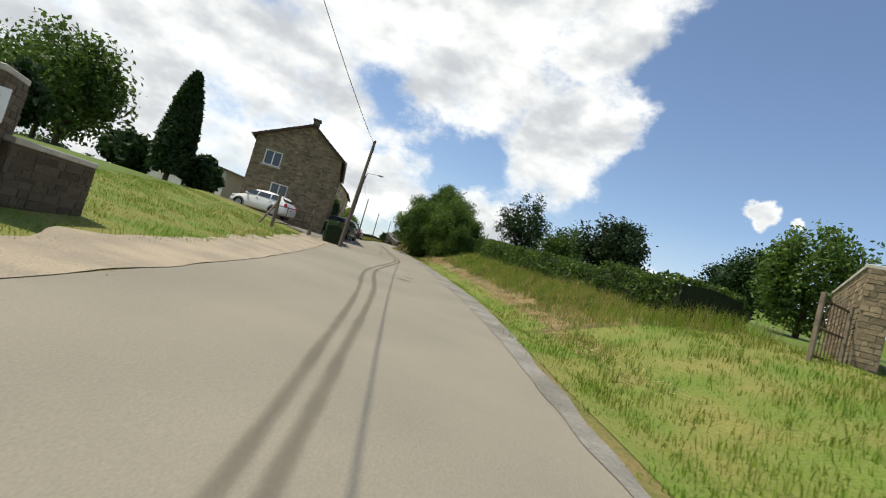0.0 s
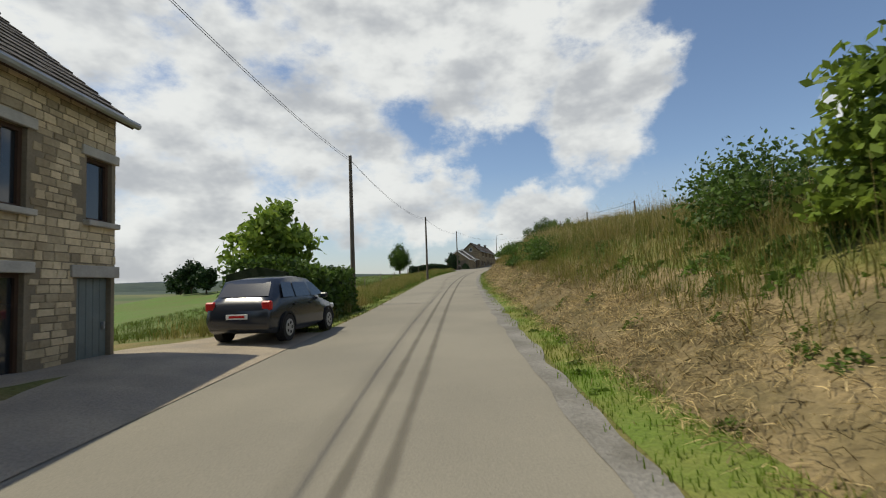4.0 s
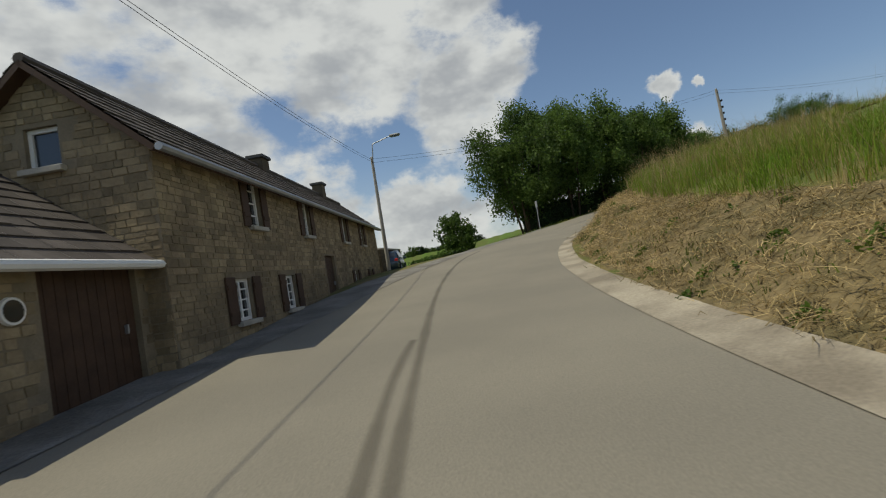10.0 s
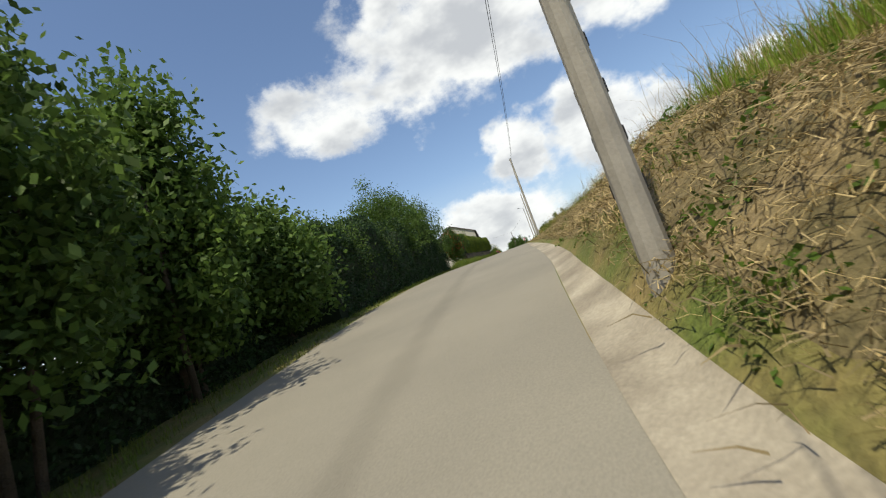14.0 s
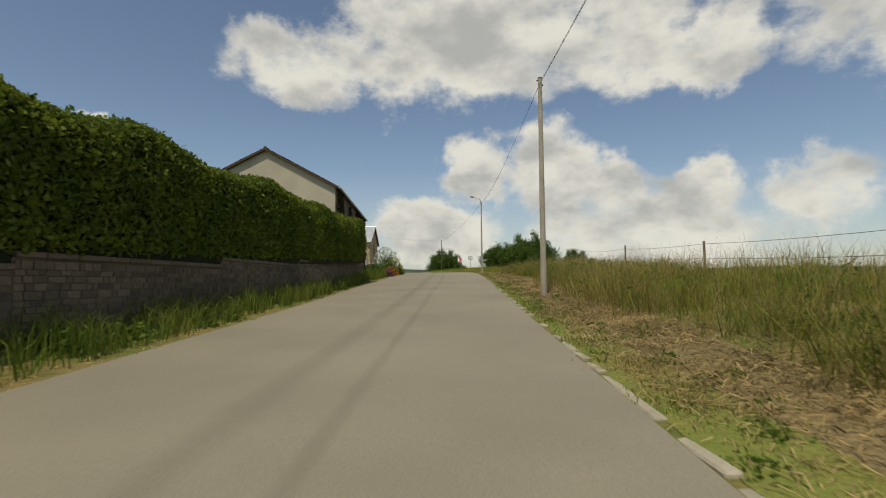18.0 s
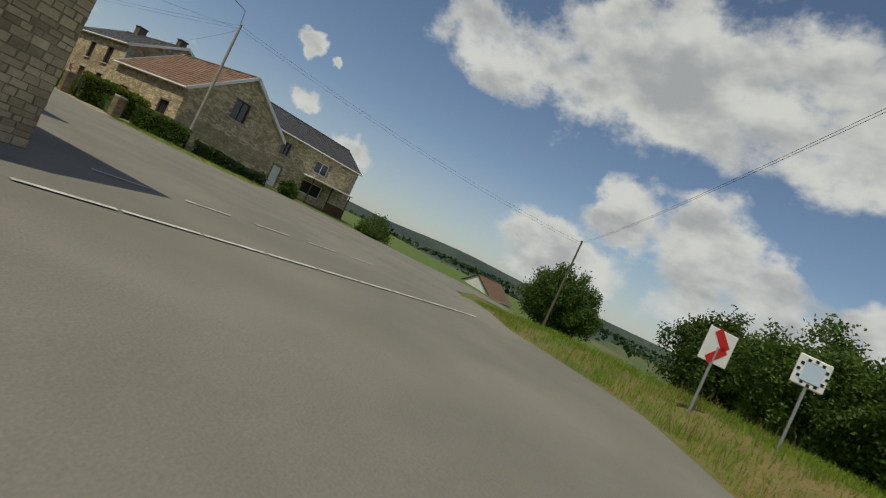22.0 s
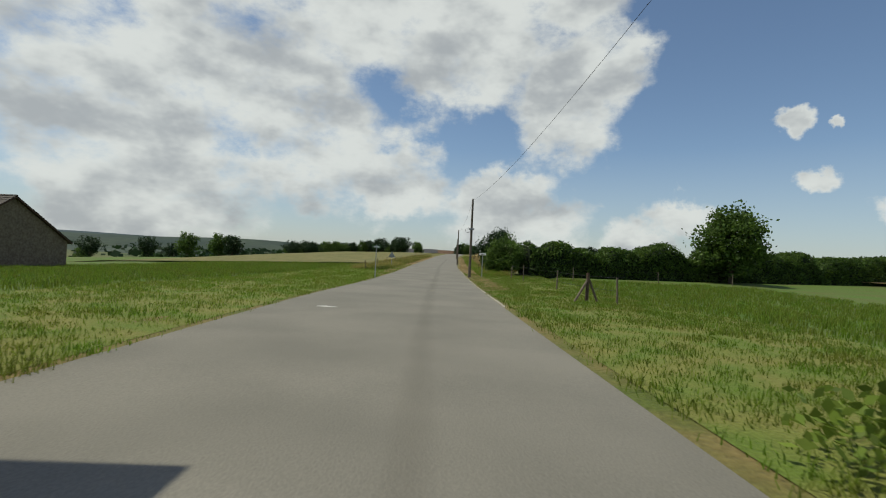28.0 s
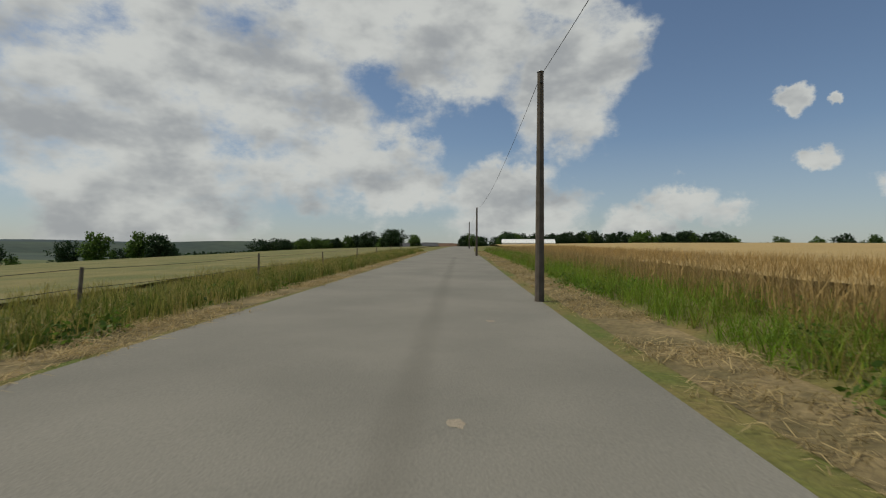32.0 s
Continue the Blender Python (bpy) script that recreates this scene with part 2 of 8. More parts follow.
M_ASPHALT = material("asphalt", (0.24, 0.218, 0.172), 0.9, 0.3, 0.35, 45, 0.8, (0.203, 0.185, 0.148), dist=0.008)
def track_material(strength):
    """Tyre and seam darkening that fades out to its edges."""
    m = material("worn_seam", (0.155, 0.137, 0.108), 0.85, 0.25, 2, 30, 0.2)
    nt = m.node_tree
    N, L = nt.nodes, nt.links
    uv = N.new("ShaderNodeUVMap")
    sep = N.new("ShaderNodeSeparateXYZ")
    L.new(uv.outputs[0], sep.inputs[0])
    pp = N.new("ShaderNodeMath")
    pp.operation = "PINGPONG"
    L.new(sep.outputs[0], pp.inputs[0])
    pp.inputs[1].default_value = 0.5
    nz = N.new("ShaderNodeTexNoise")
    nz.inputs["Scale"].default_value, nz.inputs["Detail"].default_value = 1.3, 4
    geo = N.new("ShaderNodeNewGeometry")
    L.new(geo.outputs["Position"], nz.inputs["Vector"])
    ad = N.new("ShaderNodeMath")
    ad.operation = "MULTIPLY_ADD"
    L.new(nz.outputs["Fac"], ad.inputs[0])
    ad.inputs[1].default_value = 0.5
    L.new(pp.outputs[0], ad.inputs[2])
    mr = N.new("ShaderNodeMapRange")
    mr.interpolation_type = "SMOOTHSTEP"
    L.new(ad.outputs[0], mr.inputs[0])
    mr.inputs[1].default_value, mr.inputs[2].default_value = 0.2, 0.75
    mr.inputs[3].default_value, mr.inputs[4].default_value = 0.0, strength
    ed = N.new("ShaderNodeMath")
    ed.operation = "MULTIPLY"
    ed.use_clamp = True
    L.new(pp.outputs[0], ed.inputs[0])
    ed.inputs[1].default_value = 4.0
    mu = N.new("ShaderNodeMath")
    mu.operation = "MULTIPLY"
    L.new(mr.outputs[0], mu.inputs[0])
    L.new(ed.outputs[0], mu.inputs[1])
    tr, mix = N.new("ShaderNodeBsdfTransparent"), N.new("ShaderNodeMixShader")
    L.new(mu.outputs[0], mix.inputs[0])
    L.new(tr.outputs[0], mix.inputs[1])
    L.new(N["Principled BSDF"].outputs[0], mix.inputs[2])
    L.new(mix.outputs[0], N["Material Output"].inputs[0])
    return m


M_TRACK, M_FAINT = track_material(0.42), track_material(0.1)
M_GREYASPHALT = material("grey_asphalt", (0.214, 0.2, 0.17), 0.9, 0.36, 0.4, 42, 0.9, (0.172, 0.162, 0.138), dist=0.009)
M_SEAL = material("tar_seal", (0.115, 0.105, 0.09), 0.75, 0.3, 2, 30, 0.2)
M_GRAVEL = material("gravel", (0.36, 0.30, 0.22), 0.95, 0.35, 1.2, 28, 0.9, (0.27, 0.23, 0.18), dist=0.03)
M_GREYGRAVEL = material("grey_gravel", (0.24, 0.228, 0.205), 0.95, 0.5, 1.2, 20, 1.0, (0.15, 0.14, 0.12), dist=0.03)
M_CONCRETE = material("concrete", (0.38, 0.335, 0.255), 0.9, 0.4, 1.1, 25, 0.6, (0.21, 0.18, 0.135))
M_KERB = material("kerb_concrete", (0.34, 0.31, 0.25), 0.9, 0.3, 4, 30, 0.5, (0.28, 0.26, 0.2), island=0.25)
M_PAINT = material("road_paint", (0.62, 0.61, 0.58), 0.7, 0.35, 4, 25, 0.2, (0.42, 0.41, 0.38))
M_SOIL = material("meadow_ground", (0.085, 0.15, 0.022), 0.95, 0.45, 0.25, 7, 0.8, (0.105, 0.125, 0.032), dist=0.05)
M_FIELD = material("far_fields", (0.06, 0.095, 0.03), 0.95, 0.3, 0.006, 0.05, 0.3, (0.13, 0.13, 0.055))
M_HILLS = material("wooded_hills", (0.03, 0.048, 0.04), 0.95, 0.5, 0.004, 0.03, 0, (0.055, 0.075, 0.05))
M_VERGE = material("verge_turf", (0.095, 0.12, 0.024), 0.95, 0.6, 0.7, 14, 1.0, (0.19, 0.145, 0.055), dist=0.04)
# hay ground darkened in colour to give the shade between loose strands
M_HAY = material("hay_ground_with_gap_shade", (0.24, 0.18, 0.09), 0.95, 0.75, 1.3, 11, 1.0, (0.11, 0.09, 0.04), dist=0.05)
M_PALESTONE = material("pale_rubble_stone", (0.52, 0.425, 0.275), 0.9, 0.3, 1.2, 14, 0.8, (0.38, 0.3, 0.185), island=0.7, dist=0.02)
M_STONE = material("rubble_stone", (0.29, 0.228, 0.137), 0.9, 0.35, 1.2, 14, 0.8, (0.19, 0.148, 0.094), island=0.55, dist=0.02)
M_GREYSTONE = material("grey_rubble_stone", (0.27, 0.21, 0.13), 0.9, 0.35, 1.2, 14, 0.7, (0.18, 0.142, 0.09), island=0.7, dist=0.02)
M_DARKSTONE = material("weathered_stone", (0.14, 0.11, 0.078), 0.92, 0.4, 0.5, 12, 0.8, (0.085, 0.07, 0.05), island=0.6, dist=0.02)
M_MORTAR = material("lime_mortar", (0.25, 0.205, 0.14), 0.95, 0.25, 2, 30, 0.6)
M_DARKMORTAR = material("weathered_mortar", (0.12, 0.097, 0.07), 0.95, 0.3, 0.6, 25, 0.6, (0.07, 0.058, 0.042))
M_RENDER = material("grey_render", (0.42, 0.39, 0.33), 0.95, 0.15, 0.8, 30, 0.3)
M_WHITEWALL = material("white_wall", (0.62, 0.62, 0.6), 0.9, 0.12, 1, 30, 0.2)
M_WHITE = material("white_paint", (0.78, 0.78, 0.76), 0.5, 0.06, 2, 30, 0.05)
M_QUOIN = material("limestone_quoin", (0.46, 0.43, 0.37), 0.9, 0.2, 3, 30, 0.4, island=0.25)
M_SLATE = material("slate_roof", (0.085, 0.085, 0.09), 0.7, 0.25, 2, 20, 0.3, island=0.4)
M_TILE = material("brown_roof_tile", (0.19, 0.115, 0.075), 0.8, 0.25, 2, 20, 0.3, island=0.45)
M_DARKTILE = material("dark_roof_tile", (0.10, 0.085, 0.075), 0.8, 0.25, 2, 20, 0.3, island=0.45)
M_SHEET = material("metal_roof_sheet", (0.52, 0.55, 0.6), 0.45, 0.12, 0.8, 12, 0.1, metal=0.3)
M_WOOD = material("old_wood", (0.20, 0.165, 0.12), 0.9, 0.3, 6, 40, 0.5, (0.12, 0.095, 0.07))
M_POLE = material("pole_wood", (0.135, 0.11, 0.085), 0.9, 0.3, 5, 40, 0.5)
M_POLECON = material("pole_concrete", (0.36, 0.33, 0.28), 0.9, 0.2, 2, 30, 0.4)
M_BROWNWOOD = material("brown_painted_wood", (0.075, 0.042, 0.026), 0.65, 0.25, 3, 30, 0.3)
M_GREYDOOR = material("grey_green_door", (0.17, 0.2, 0.19), 0.6, 0.15, 3, 30, 0.2)
M_BLUEFRAME = material("blue_frame", (0.13, 0.21, 0.30), 0.6, 0.15, 3, 30, 0.1)
M_METAL = material("galvanised_steel", (0.4, 0.41, 0.42), 0.5, 0.15, 4, 30, 0.1, metal=0.7)
M_RUST = material("rusty_iron", (0.10, 0.065, 0.045), 0.8, 0.3, 8, 40, 0.4)
M_BLACK = material("black_rubber", (0.015, 0.015, 0.016), 0.75, 0.1, 5, 40, 0.1)
M_CABLE = material("cable", (0.02, 0.02, 0.022), 0.6, 0.1, 5, 40, 0)
M_GLASS = material("window_glass", (0.025, 0.03, 0.035), 0.06, 0.1, 1, 5, 0, spec=0.8)
M_RED = material("sign_red", (0.55, 0.025, 0.02), 0.4, 0.05, 3, 30, 0)
M_SIGNBACK = material("sign_grey", (0.33, 0.34, 0.34), 0.5, 0.1, 3, 30, 0, metal=0.4)
M_GREENBIN = material("green_plastic", (0.06, 0.12, 0.04), 0.5, 0.15, 3, 30, 0.1)
M_BARK = material("bark", (0.11, 0.085, 0.06), 0.95, 0.35, 4, 30, 0.9, dist=0.03)
M_LEAF = leaf_material("green_leaves", (0.10, 0.165, 0.028), (0.055, 0.10, 0.02), 0.42)
M_ASH = leaf_material("deep_green_leaves", (0.125, 0.2, 0.04), (0.05, 0.09, 0.02), 0.45)
M_LEAFDARK = leaf_material("dark_leaves", (0.028, 0.058, 0.016), (0.02, 0.042, 0.014), 0.25)
M_LEAFLIGHT = leaf_material("light_leaves", (0.2, 0.27, 0.04), (0.12, 0.185, 0.03), 0.45)
M_LEAFYEL = leaf_material("hedge_leaves", (0.17, 0.215, 0.025), (0.085, 0.135, 0.02), 0.5)
M_GARDEN = leaf_material("garden_leaves", (0.165, 0.235, 0.04), (0.105, 0.165, 0.03), 0.45)
M_LEAFRED = leaf_material("copper_leaves", (0.075, 0.035, 0.028), (0.045, 0.03, 0.022))
# near-black: paints the shade inside hedges and behind wall openings
M_INNERSHADE = material("painted_inner_shade", (0.018, 0.03, 0.01), 0.95, 0.3, 3, 20, 0.8, dist=0.05)
M_BERRY = material("red_berries", (0.45, 0.04, 0.02), 0.5, 0.3, 5, 30, 0)
M_PINK = leaf_material("pink_petals", (0.55, 0.07, 0.22), (0.5, 0.12, 0.3))
M_ORANGE = leaf_material("orange_petals", (0.65, 0.17, 0.02), (0.6, 0.3, 0.04))
M_YELLOW = leaf_material("yellow_petals", (0.62, 0.5, 0.03), (0.5, 0.42, 0.03))
M_WHITEPETAL = leaf_material("white_petals", (0.6, 0.6, 0.52), (0.5, 0.5, 0.45))
M_GRASS = leaf_material("grass_blades", (0.10, 0.16, 0.02), (0.15, 0.165, 0.032), 0.4)
M_LUSH = leaf_material("lush_grass_blades", (0.15, 0.26, 0.022), (0.2, 0.235, 0.035), 0.45)
M_TALL = leaf_material("tall_grass_blades", (0.185, 0.2, 0.04), (0.34, 0.265, 0.09), 0.5)
M_DRY = leaf_material("dry_hay_blades", (0.52, 0.4, 0.2), (0.34, 0.26, 0.115), 0.35)
M_OLDHAY = leaf_material("brown_hay_blades", (0.27, 0.205, 0.1), (0.15, 0.12, 0.055), 0.25)
M_WEED = leaf_material("weed_leaves", (0.135, 0.21, 0.03), (0.08, 0.145, 0.022), 0.45)
M_WHEAT = leaf_material("wheat_stalks", (0.46, 0.31, 0.12), (0.38, 0.26, 0.1), 0.25)


# ---- building blocks ----
def mesh_of(name, verts, faces, mat, smooth=False):
    me = bpy.data.meshes.new(name)
    me.from_pydata([tuple(v) for v in verts], [], [tuple(f) for f in faces])
    me.materials.append(mat)
    if smooth:
        me.polygons.foreach_set("use_smooth", [True] * len(me.polygons))
    return me


def quads(name, co, mat):
    """A mesh of loose quads from an array of shape (n, 4, 3)."""
    n = len(co)
    me = bpy.data.meshes.new(name)
    me.vertices.add(n * 4)
    me.vertices.foreach_set("co", np.ascontiguousarray(co, dtype=np.float32).ravel())
    me.loops.add(n * 4)
    me.loops.foreach_set("vertex_index", np.arange(n * 4, dtype=np.int32))
    me.polygons.add(n)
    me.polygons.foreach_set("loop_start", np.arange(0, n * 4, 4, dtype=np.int32))
    me.materials.append(mat)
    me.update()
    me.validate()
    return me


def part(name, bm, mat, parent, label="", smooth=False):
    me = bpy.data.meshes.new(name)
    bm.to_mesh(me)
    bm.free()
    me.materials.append(mat)
    if smooth:
        me.polygons.foreach_set("use_smooth", [True] * len(me.polygons))
    ob = new(name, me)
    ob.parent = parent
    return tagged(ob, label)


def mpart(name, me, parent, label="", kind=""):
    ob = new(name, me)
    ob.parent = parent
    return tagged(ob, label, kind=kind)


def add_box(bm, c, s, bevel=0.0, m=None):
    r = bmesh.ops.create_cube(bm, size=1)["verts"]
    bmesh.ops.scale(bm, vec=s, verts=r)
    bmesh.ops.translate(bm, vec=c, verts=r)
    if m is not None:
        bmesh.ops.transform(bm, matrix=m, verts=r)
    if bevel:
        es = list({e for v in r for e in v.link_edges})
        bmesh.ops.bevel(bm, geom=es, offset=bevel, segments=1, affect="EDGES")
    return bm


def box(c, s, bevel=0.0, m=None):
    return add_box(bmesh.new(), c, s, bevel, m)


def add_tube(bm, a, b, ra, rb=None, n=8):
    a, b = Vector(a), Vector(b)
    rb = ra if rb is None else rb
    rot = (b - a).to_track_quat("Z", "Y").to_matrix()
    rings = []
    for p, r in ((a, ra), (b, rb)):
        rings.append([bm.verts.new(p + rot @ Vector((r * math.cos(2 * math.pi * i / n), r * math.sin(2 * math.pi * i / n), 0))) for i in range(n)])
    for i in range(n):
        bm.faces.new((rings[0][i], rings[0][(i + 1) % n], rings[1][(i + 1) % n], rings[1][i]))
    bm.faces.new(rings[0][::-1])
    bm.faces.new(rings[1])
    return bm


def tube(a, b, ra, rb=None, n=8):
    return add_tube(bmesh.new(), a, b, ra, rb, n)


def thing(name, label, category, x=0.0, y=0.0, z=0.0, rz=0.0, group="", kind=""):
    ob = new(name)
    ob.empty_display_size = 0.2
    ob.matrix_world = pose(x, y, z, 0, 0, rz)
    return tagged(ob, label, category, group, kind)


# ---- the line of the road ----
KNOTS = [
    (0.5, -60, -2.6), (0.2, -25, -1.5), (0.0, 0, 0.0), (0.7, 13.8, 0.8), (0.3, 29.4, 1.8), (-0.7, 45.8, 2.9), (-1.4, 62, 3.5), (-1.75, 79, 4.1),
    (-1.8, 95.5, 4.8), (-1.5, 113.2, 5.7), (0.0, 129.9, 6.6), (2.2, 144.3, 7.3), (4.7, 157.5, 7.9), (8.3, 168.3, 8.6), (12.5, 176.6, 9.5), (18.7, 183, 10.5),
    (27.2, 187.6, 11.9), (40.3, 191.9, 13.5), (56, 197, 14.6), (73, 202, 15.4), (90.3, 206.9, 16.1), (108.6, 211.8, 16.9),
]
KNOTS += [
    (125.6, 216.5, 17.8), (139.6, 221, 18.4), (150.8, 226.6, 18.6), (158.1, 234.1, 18.8), (161.0, 243.2, 19.0), (161.6, 254.9, 19.2), (161.2, 270.1, 19.45),
    (161.1, 287, 19.7), (161.3, 303, 19.8), (161.6, 318.9, 19.9), (162.2, 335.1, 19.9), (162.9, 353.6, 20.1), (163.6, 370.9, 20.45), (165.5, 400, 21.2), (169, 450, 22.6), (177, 530, 24.6), (186, 640, 25.0), (196, 760, 24.2),
]


def spline(pts, step=0.5):
    p = np.array(pts, float)
    out = []
    for i in range(len(p) - 1):
        p0, p1, p2, p3 = p[max(i - 1, 0)], p[i], p[i + 1], p[min(i + 2, len(p) - 1)]
        d = np.linalg.norm(p2[:2] - p1[:2])
        n = max(2, int(d / step))
        d0, d2 = max(np.linalg.norm(p1[:2] - p0[:2]), 1e-3), max(np.linalg.norm(p3[:2] - p2[:2]), 1e-3)
        m1 = (p2 - p0) / (d + d0) * d if i else p2 - p1
        m2 = (p3 - p1) / (d + d2) * d if i < len(p) - 2 else p2 - p1
        t = np.linspace(0, 1, n, endpoint=False)[:, None]
        out.append((2 * t**3 - 3 * t**2 + 1) * p1 + (t**3 - 2 * t**2 + t) * m1 + (-2 * t**3 + 3 * t**2) * p2 + (t**3 - t**2) * m2)
    out.append(p[-1:])
    return np.concatenate(out)


LINE = spline(KNOTS)
_seg = np.r_[0, np.cumsum(np.hypot(*np.diff(LINE[:, :2], axis=0).T))]
S0 = np.interp(0.0, LINE[: len(LINE) // 4, 1], _seg[: len(LINE) // 4])
SS = _seg - S0
# the run of the line: 0 at the first view
_t = np.gradient(LINE[:, :2], axis=0)
TAN = _t / np.linalg.norm(_t, axis=1)[:, None]


def at(s, d=0.0):
    """A place on the ground plan: s metres along the line, d metres to its right."""
    s = np.asarray(s, float)
    x, y = np.interp(s, SS, LINE[:, 0]), np.interp(s, SS, LINE[:, 1])
    tx, ty = np.interp(s, SS, TAN[:, 0]), np.interp(s, SS, TAN[:, 1])
    n = np.hypot(tx, ty)
    return x + d * ty / n, y - d * tx / n


def road_z(s):
    return np.interp(s, SS, LINE[:, 2])


def nearest(x, y):
    """Run along the line and offset to the right of it, for arrays of places."""
    x, y = np.atleast_1d(np.asarray(x, float)), np.atleast_1d(np.asarray(y, float))
    s, d = np.empty(len(x)), np.empty(len(x))
    c = LINE[::4, :2]
    for k in range(0, len(x), 20000):
        px = np.stack([x[k : k + 20000], y[k : k + 20000]], -1)
        best = np.argmin((px[:, None, 0] - c[None, :, 0]) ** 2 + (px[:, None, 1] - c[None, :, 1]) ** 2, axis=1) * 4
        best = np.minimum(best, len(LINE) - 1)
        off = px - LINE[best, :2]
        s[k : k + 20000] = SS[best] + (off * TAN[best]).sum(1)
        d[k : k + 20000] = off[:, 0] * TAN[best, 1] - off[:, 1] * TAN[best, 0]
    return s, d


def s_of(x, y):
    return float(nearest(x, y)[0][0])


def table(rows):
    r = np.array(rows, float)
    return lambda s: np.interp(s, r[:, 0], r[:, 1])


EDGE_L = table([(-60, 3.2), (0, 3.6), (30, 3.8), (46, 4.1), (52, 3.5), (62, 3.4), (80, 3.0), (98, 3.2), (113, 3.4), (130, 3.75), (145, 4.25), (165, 4.6), (190, 4.6), (215, 4.5), (265, 4.8), (290, 5.2), (320, 5.0), (355, 5.0), (380, 4.5), (410, 4.4), (900, 4.2)])
EDGE_R = table([(-60, 2.3), (0, 2.2), (12, 2.1), (30, 2.0), (46, 1.8), (80, 1.8), (100, 1.7), (113, 1.8), (132, 1.55), (145, 1.6), (150, 2.2), (157, 2.3), (165, 1.7), (172, 1.1), (178, 0.85), (190, 0.4), (195, 0.6), (203, 1.0), (208, 1.2), (215, 1.3), (227, 1.5), (265, 1.8), (300, 2.0), (320, 2.2), (345, 3.0), (360, 2.4), (380, 2.2), (440, 2.0), (900, 2.2)])
DIST = np.array([0, 0.4, 1.0, 2.0, 4.0, 7.0, 14.0, 40.0, 120.0])
RIGHT = [
    (-60, [0, 0.1, 0.3, 0.6, 0.8, 1.0, 1.5, 2]), (0, [0, 0.0, 0.12, 0.5, 0.8, 1.2, 2, 2]), (16, [0, -0.05, 0.4, 1.2, 1.7, 2.0, 2.5, 2.5]),
    (34, [0, 0.02, 0.4, 1.3, 1.9, 2.4, 3, 3]), (52, [0, 0.1, 0.6, 1.7, 2.5, 3.2, 3.5, 3]), (72, [0, 0.1, 0.8, 2.1, 3.0, 4.0, 4.5, 4]), (95, [0, 0.15, 1.3, 2.8, 3.75, 4.6, 5, 5]), (112, [0, 0.15, 1.25, 2.8, 3.7, 4.6, 5, 5]),
    (125, [0, 0.1, 1.1, 2.6, 3.5, 4.3, 4.8, 4.8]), (137, [0, 0.08, 0.9, 2.0, 2.7, 3.4, 4.0, 4.0]), (148, [0, 0.05, 0.5, 1.1, 1.5, 2.1, 3, 3]), (180, [0.03, 0.25, 1.2, 1.9, 2.3, 2.8, 3.5, 3.5]),
]
RIGHT += [
    (198, [0.03, 0.35, 1.3, 1.65, 1.8, 2.0, 2.6, 3]), (205, [0.1, 0.95, 1.75, 2.0, 2.1, 2.2, 2.6, 3]), (212, [0.03, 0.3, 1.0, 1.5, 1.8, 2.2, 2.5, 2.5]), (228, [0, 0.1, 0.35, 0.85, 1.1, 1.2, 1.4, 1]), (265, [0, 0.05, 0.25, 0.75, 0.95, 0.95, 0.6, -1]),
    (300, [0, 0.03, 0.2, 0.6, 0.7, 0.55, -0.1, -2]), (315, [0, -0.05, -0.1, -0.2, -0.4, -0.8, -2.2, -6]), (326, [0, 0, 0, 0.1, 0.6, 0.3, -2.2, -6]), (332, [0, 0, 0, 0, 0.75, 0.6, -3, -8]), (338, [0, 0, 0, 0, 0.55, 0.4, -3, -8]), (343, [0, 0, 0, 0, -0.05, -0.2, -2, -8]), (356, [0, 0, 0, 0, 0, -0.1, -1, -7]),
    (366, [0, 0, 0.0, 0.05, 0.0, -0.1, -0.5, -4]), (385, [0.05, 0.1, 0.15, 0.25, 0.25, 0.25, 0, -1]), (430, [0, 0, 0, 0, -0.1, -0.2, -0.5, -2]), (480, [0, 0.05, 0.15, 0.25, 0.3, 0.5, 0.8, 1]), (900, [0, 0, 0, 0, 0, 0, 1, 2]),
]
LEFT = [
    (-60, [0, 0.05, 0.1, 0.3, 0.5, 0.8, 2, 3]), (0, [0, 0.03, 0.1, 0.35, 0.6, 0.9, 2, 3]), (22, [0, 0.03, 0.15, 0.5, 0.8, 1.1, 2, 3]), (30, [0, 0.02, 0.12, 0.5, 0.8, 1.0, 1.5, 1]), (33.5, [0, 0, 0.03, 0.12, 0.25, 0.4, 1, 1]), (46, [0, 0.05, 0.1, 0.2, 0.2, 0.2, 0, -2]), (52, [0.12, 0.4, 0.75, 0.9, 0.9, 0.6, -0.3, -4]), (60, [0.08, 0.3, 0.55, 0.65, 0.6, 0.3, -0.5, -4]),
    (80, [-0.02, -0.1, -0.2, -0.3, -0.5, -1.2, -4, -11]), (125, [-0.02, -0.1, -0.15, -0.2, -0.4, -1.0, -3, -11]), (142, [0, 0, 0, 0, -0.05, -0.2, -1, -9]), (175, [0, 0, 0, 0, -0.1, -0.5, -2, -9]),
]
LEFT += [
    (195, [0, -0.1, -0.25, -0.5, -1.2, -2.5, -5, -11]), (228, [0, 0, 0.1, 0.15, 0.1, 0, -1, -5]), (262, [0, 0.1, 0.3, 0.6, 0.9, 1.1, 1.2, 0]), (290, [0, 0.05, 0.15, 0.3, 0.45, 0.5, 0.5, 0]),
    (315, [0, 0, 0, 0, 0, 0, 0, 0]), (350, [0, 0, 0, 0, 0, 0, 0, 0]), (370, [0, 0.03, 0.06, 0.1, 0.15, 0.2, 0.2, 0]), (430, [0, 0.02, 0.0, -0.05, -0.1, -0.25, -1, -5]), (480, [0, 0, -0.05, -0.1, -0.2, -0.5, -1.5, -9]), (900, [0, 0, 0, 0, 0, 0, 0, -6]),
]


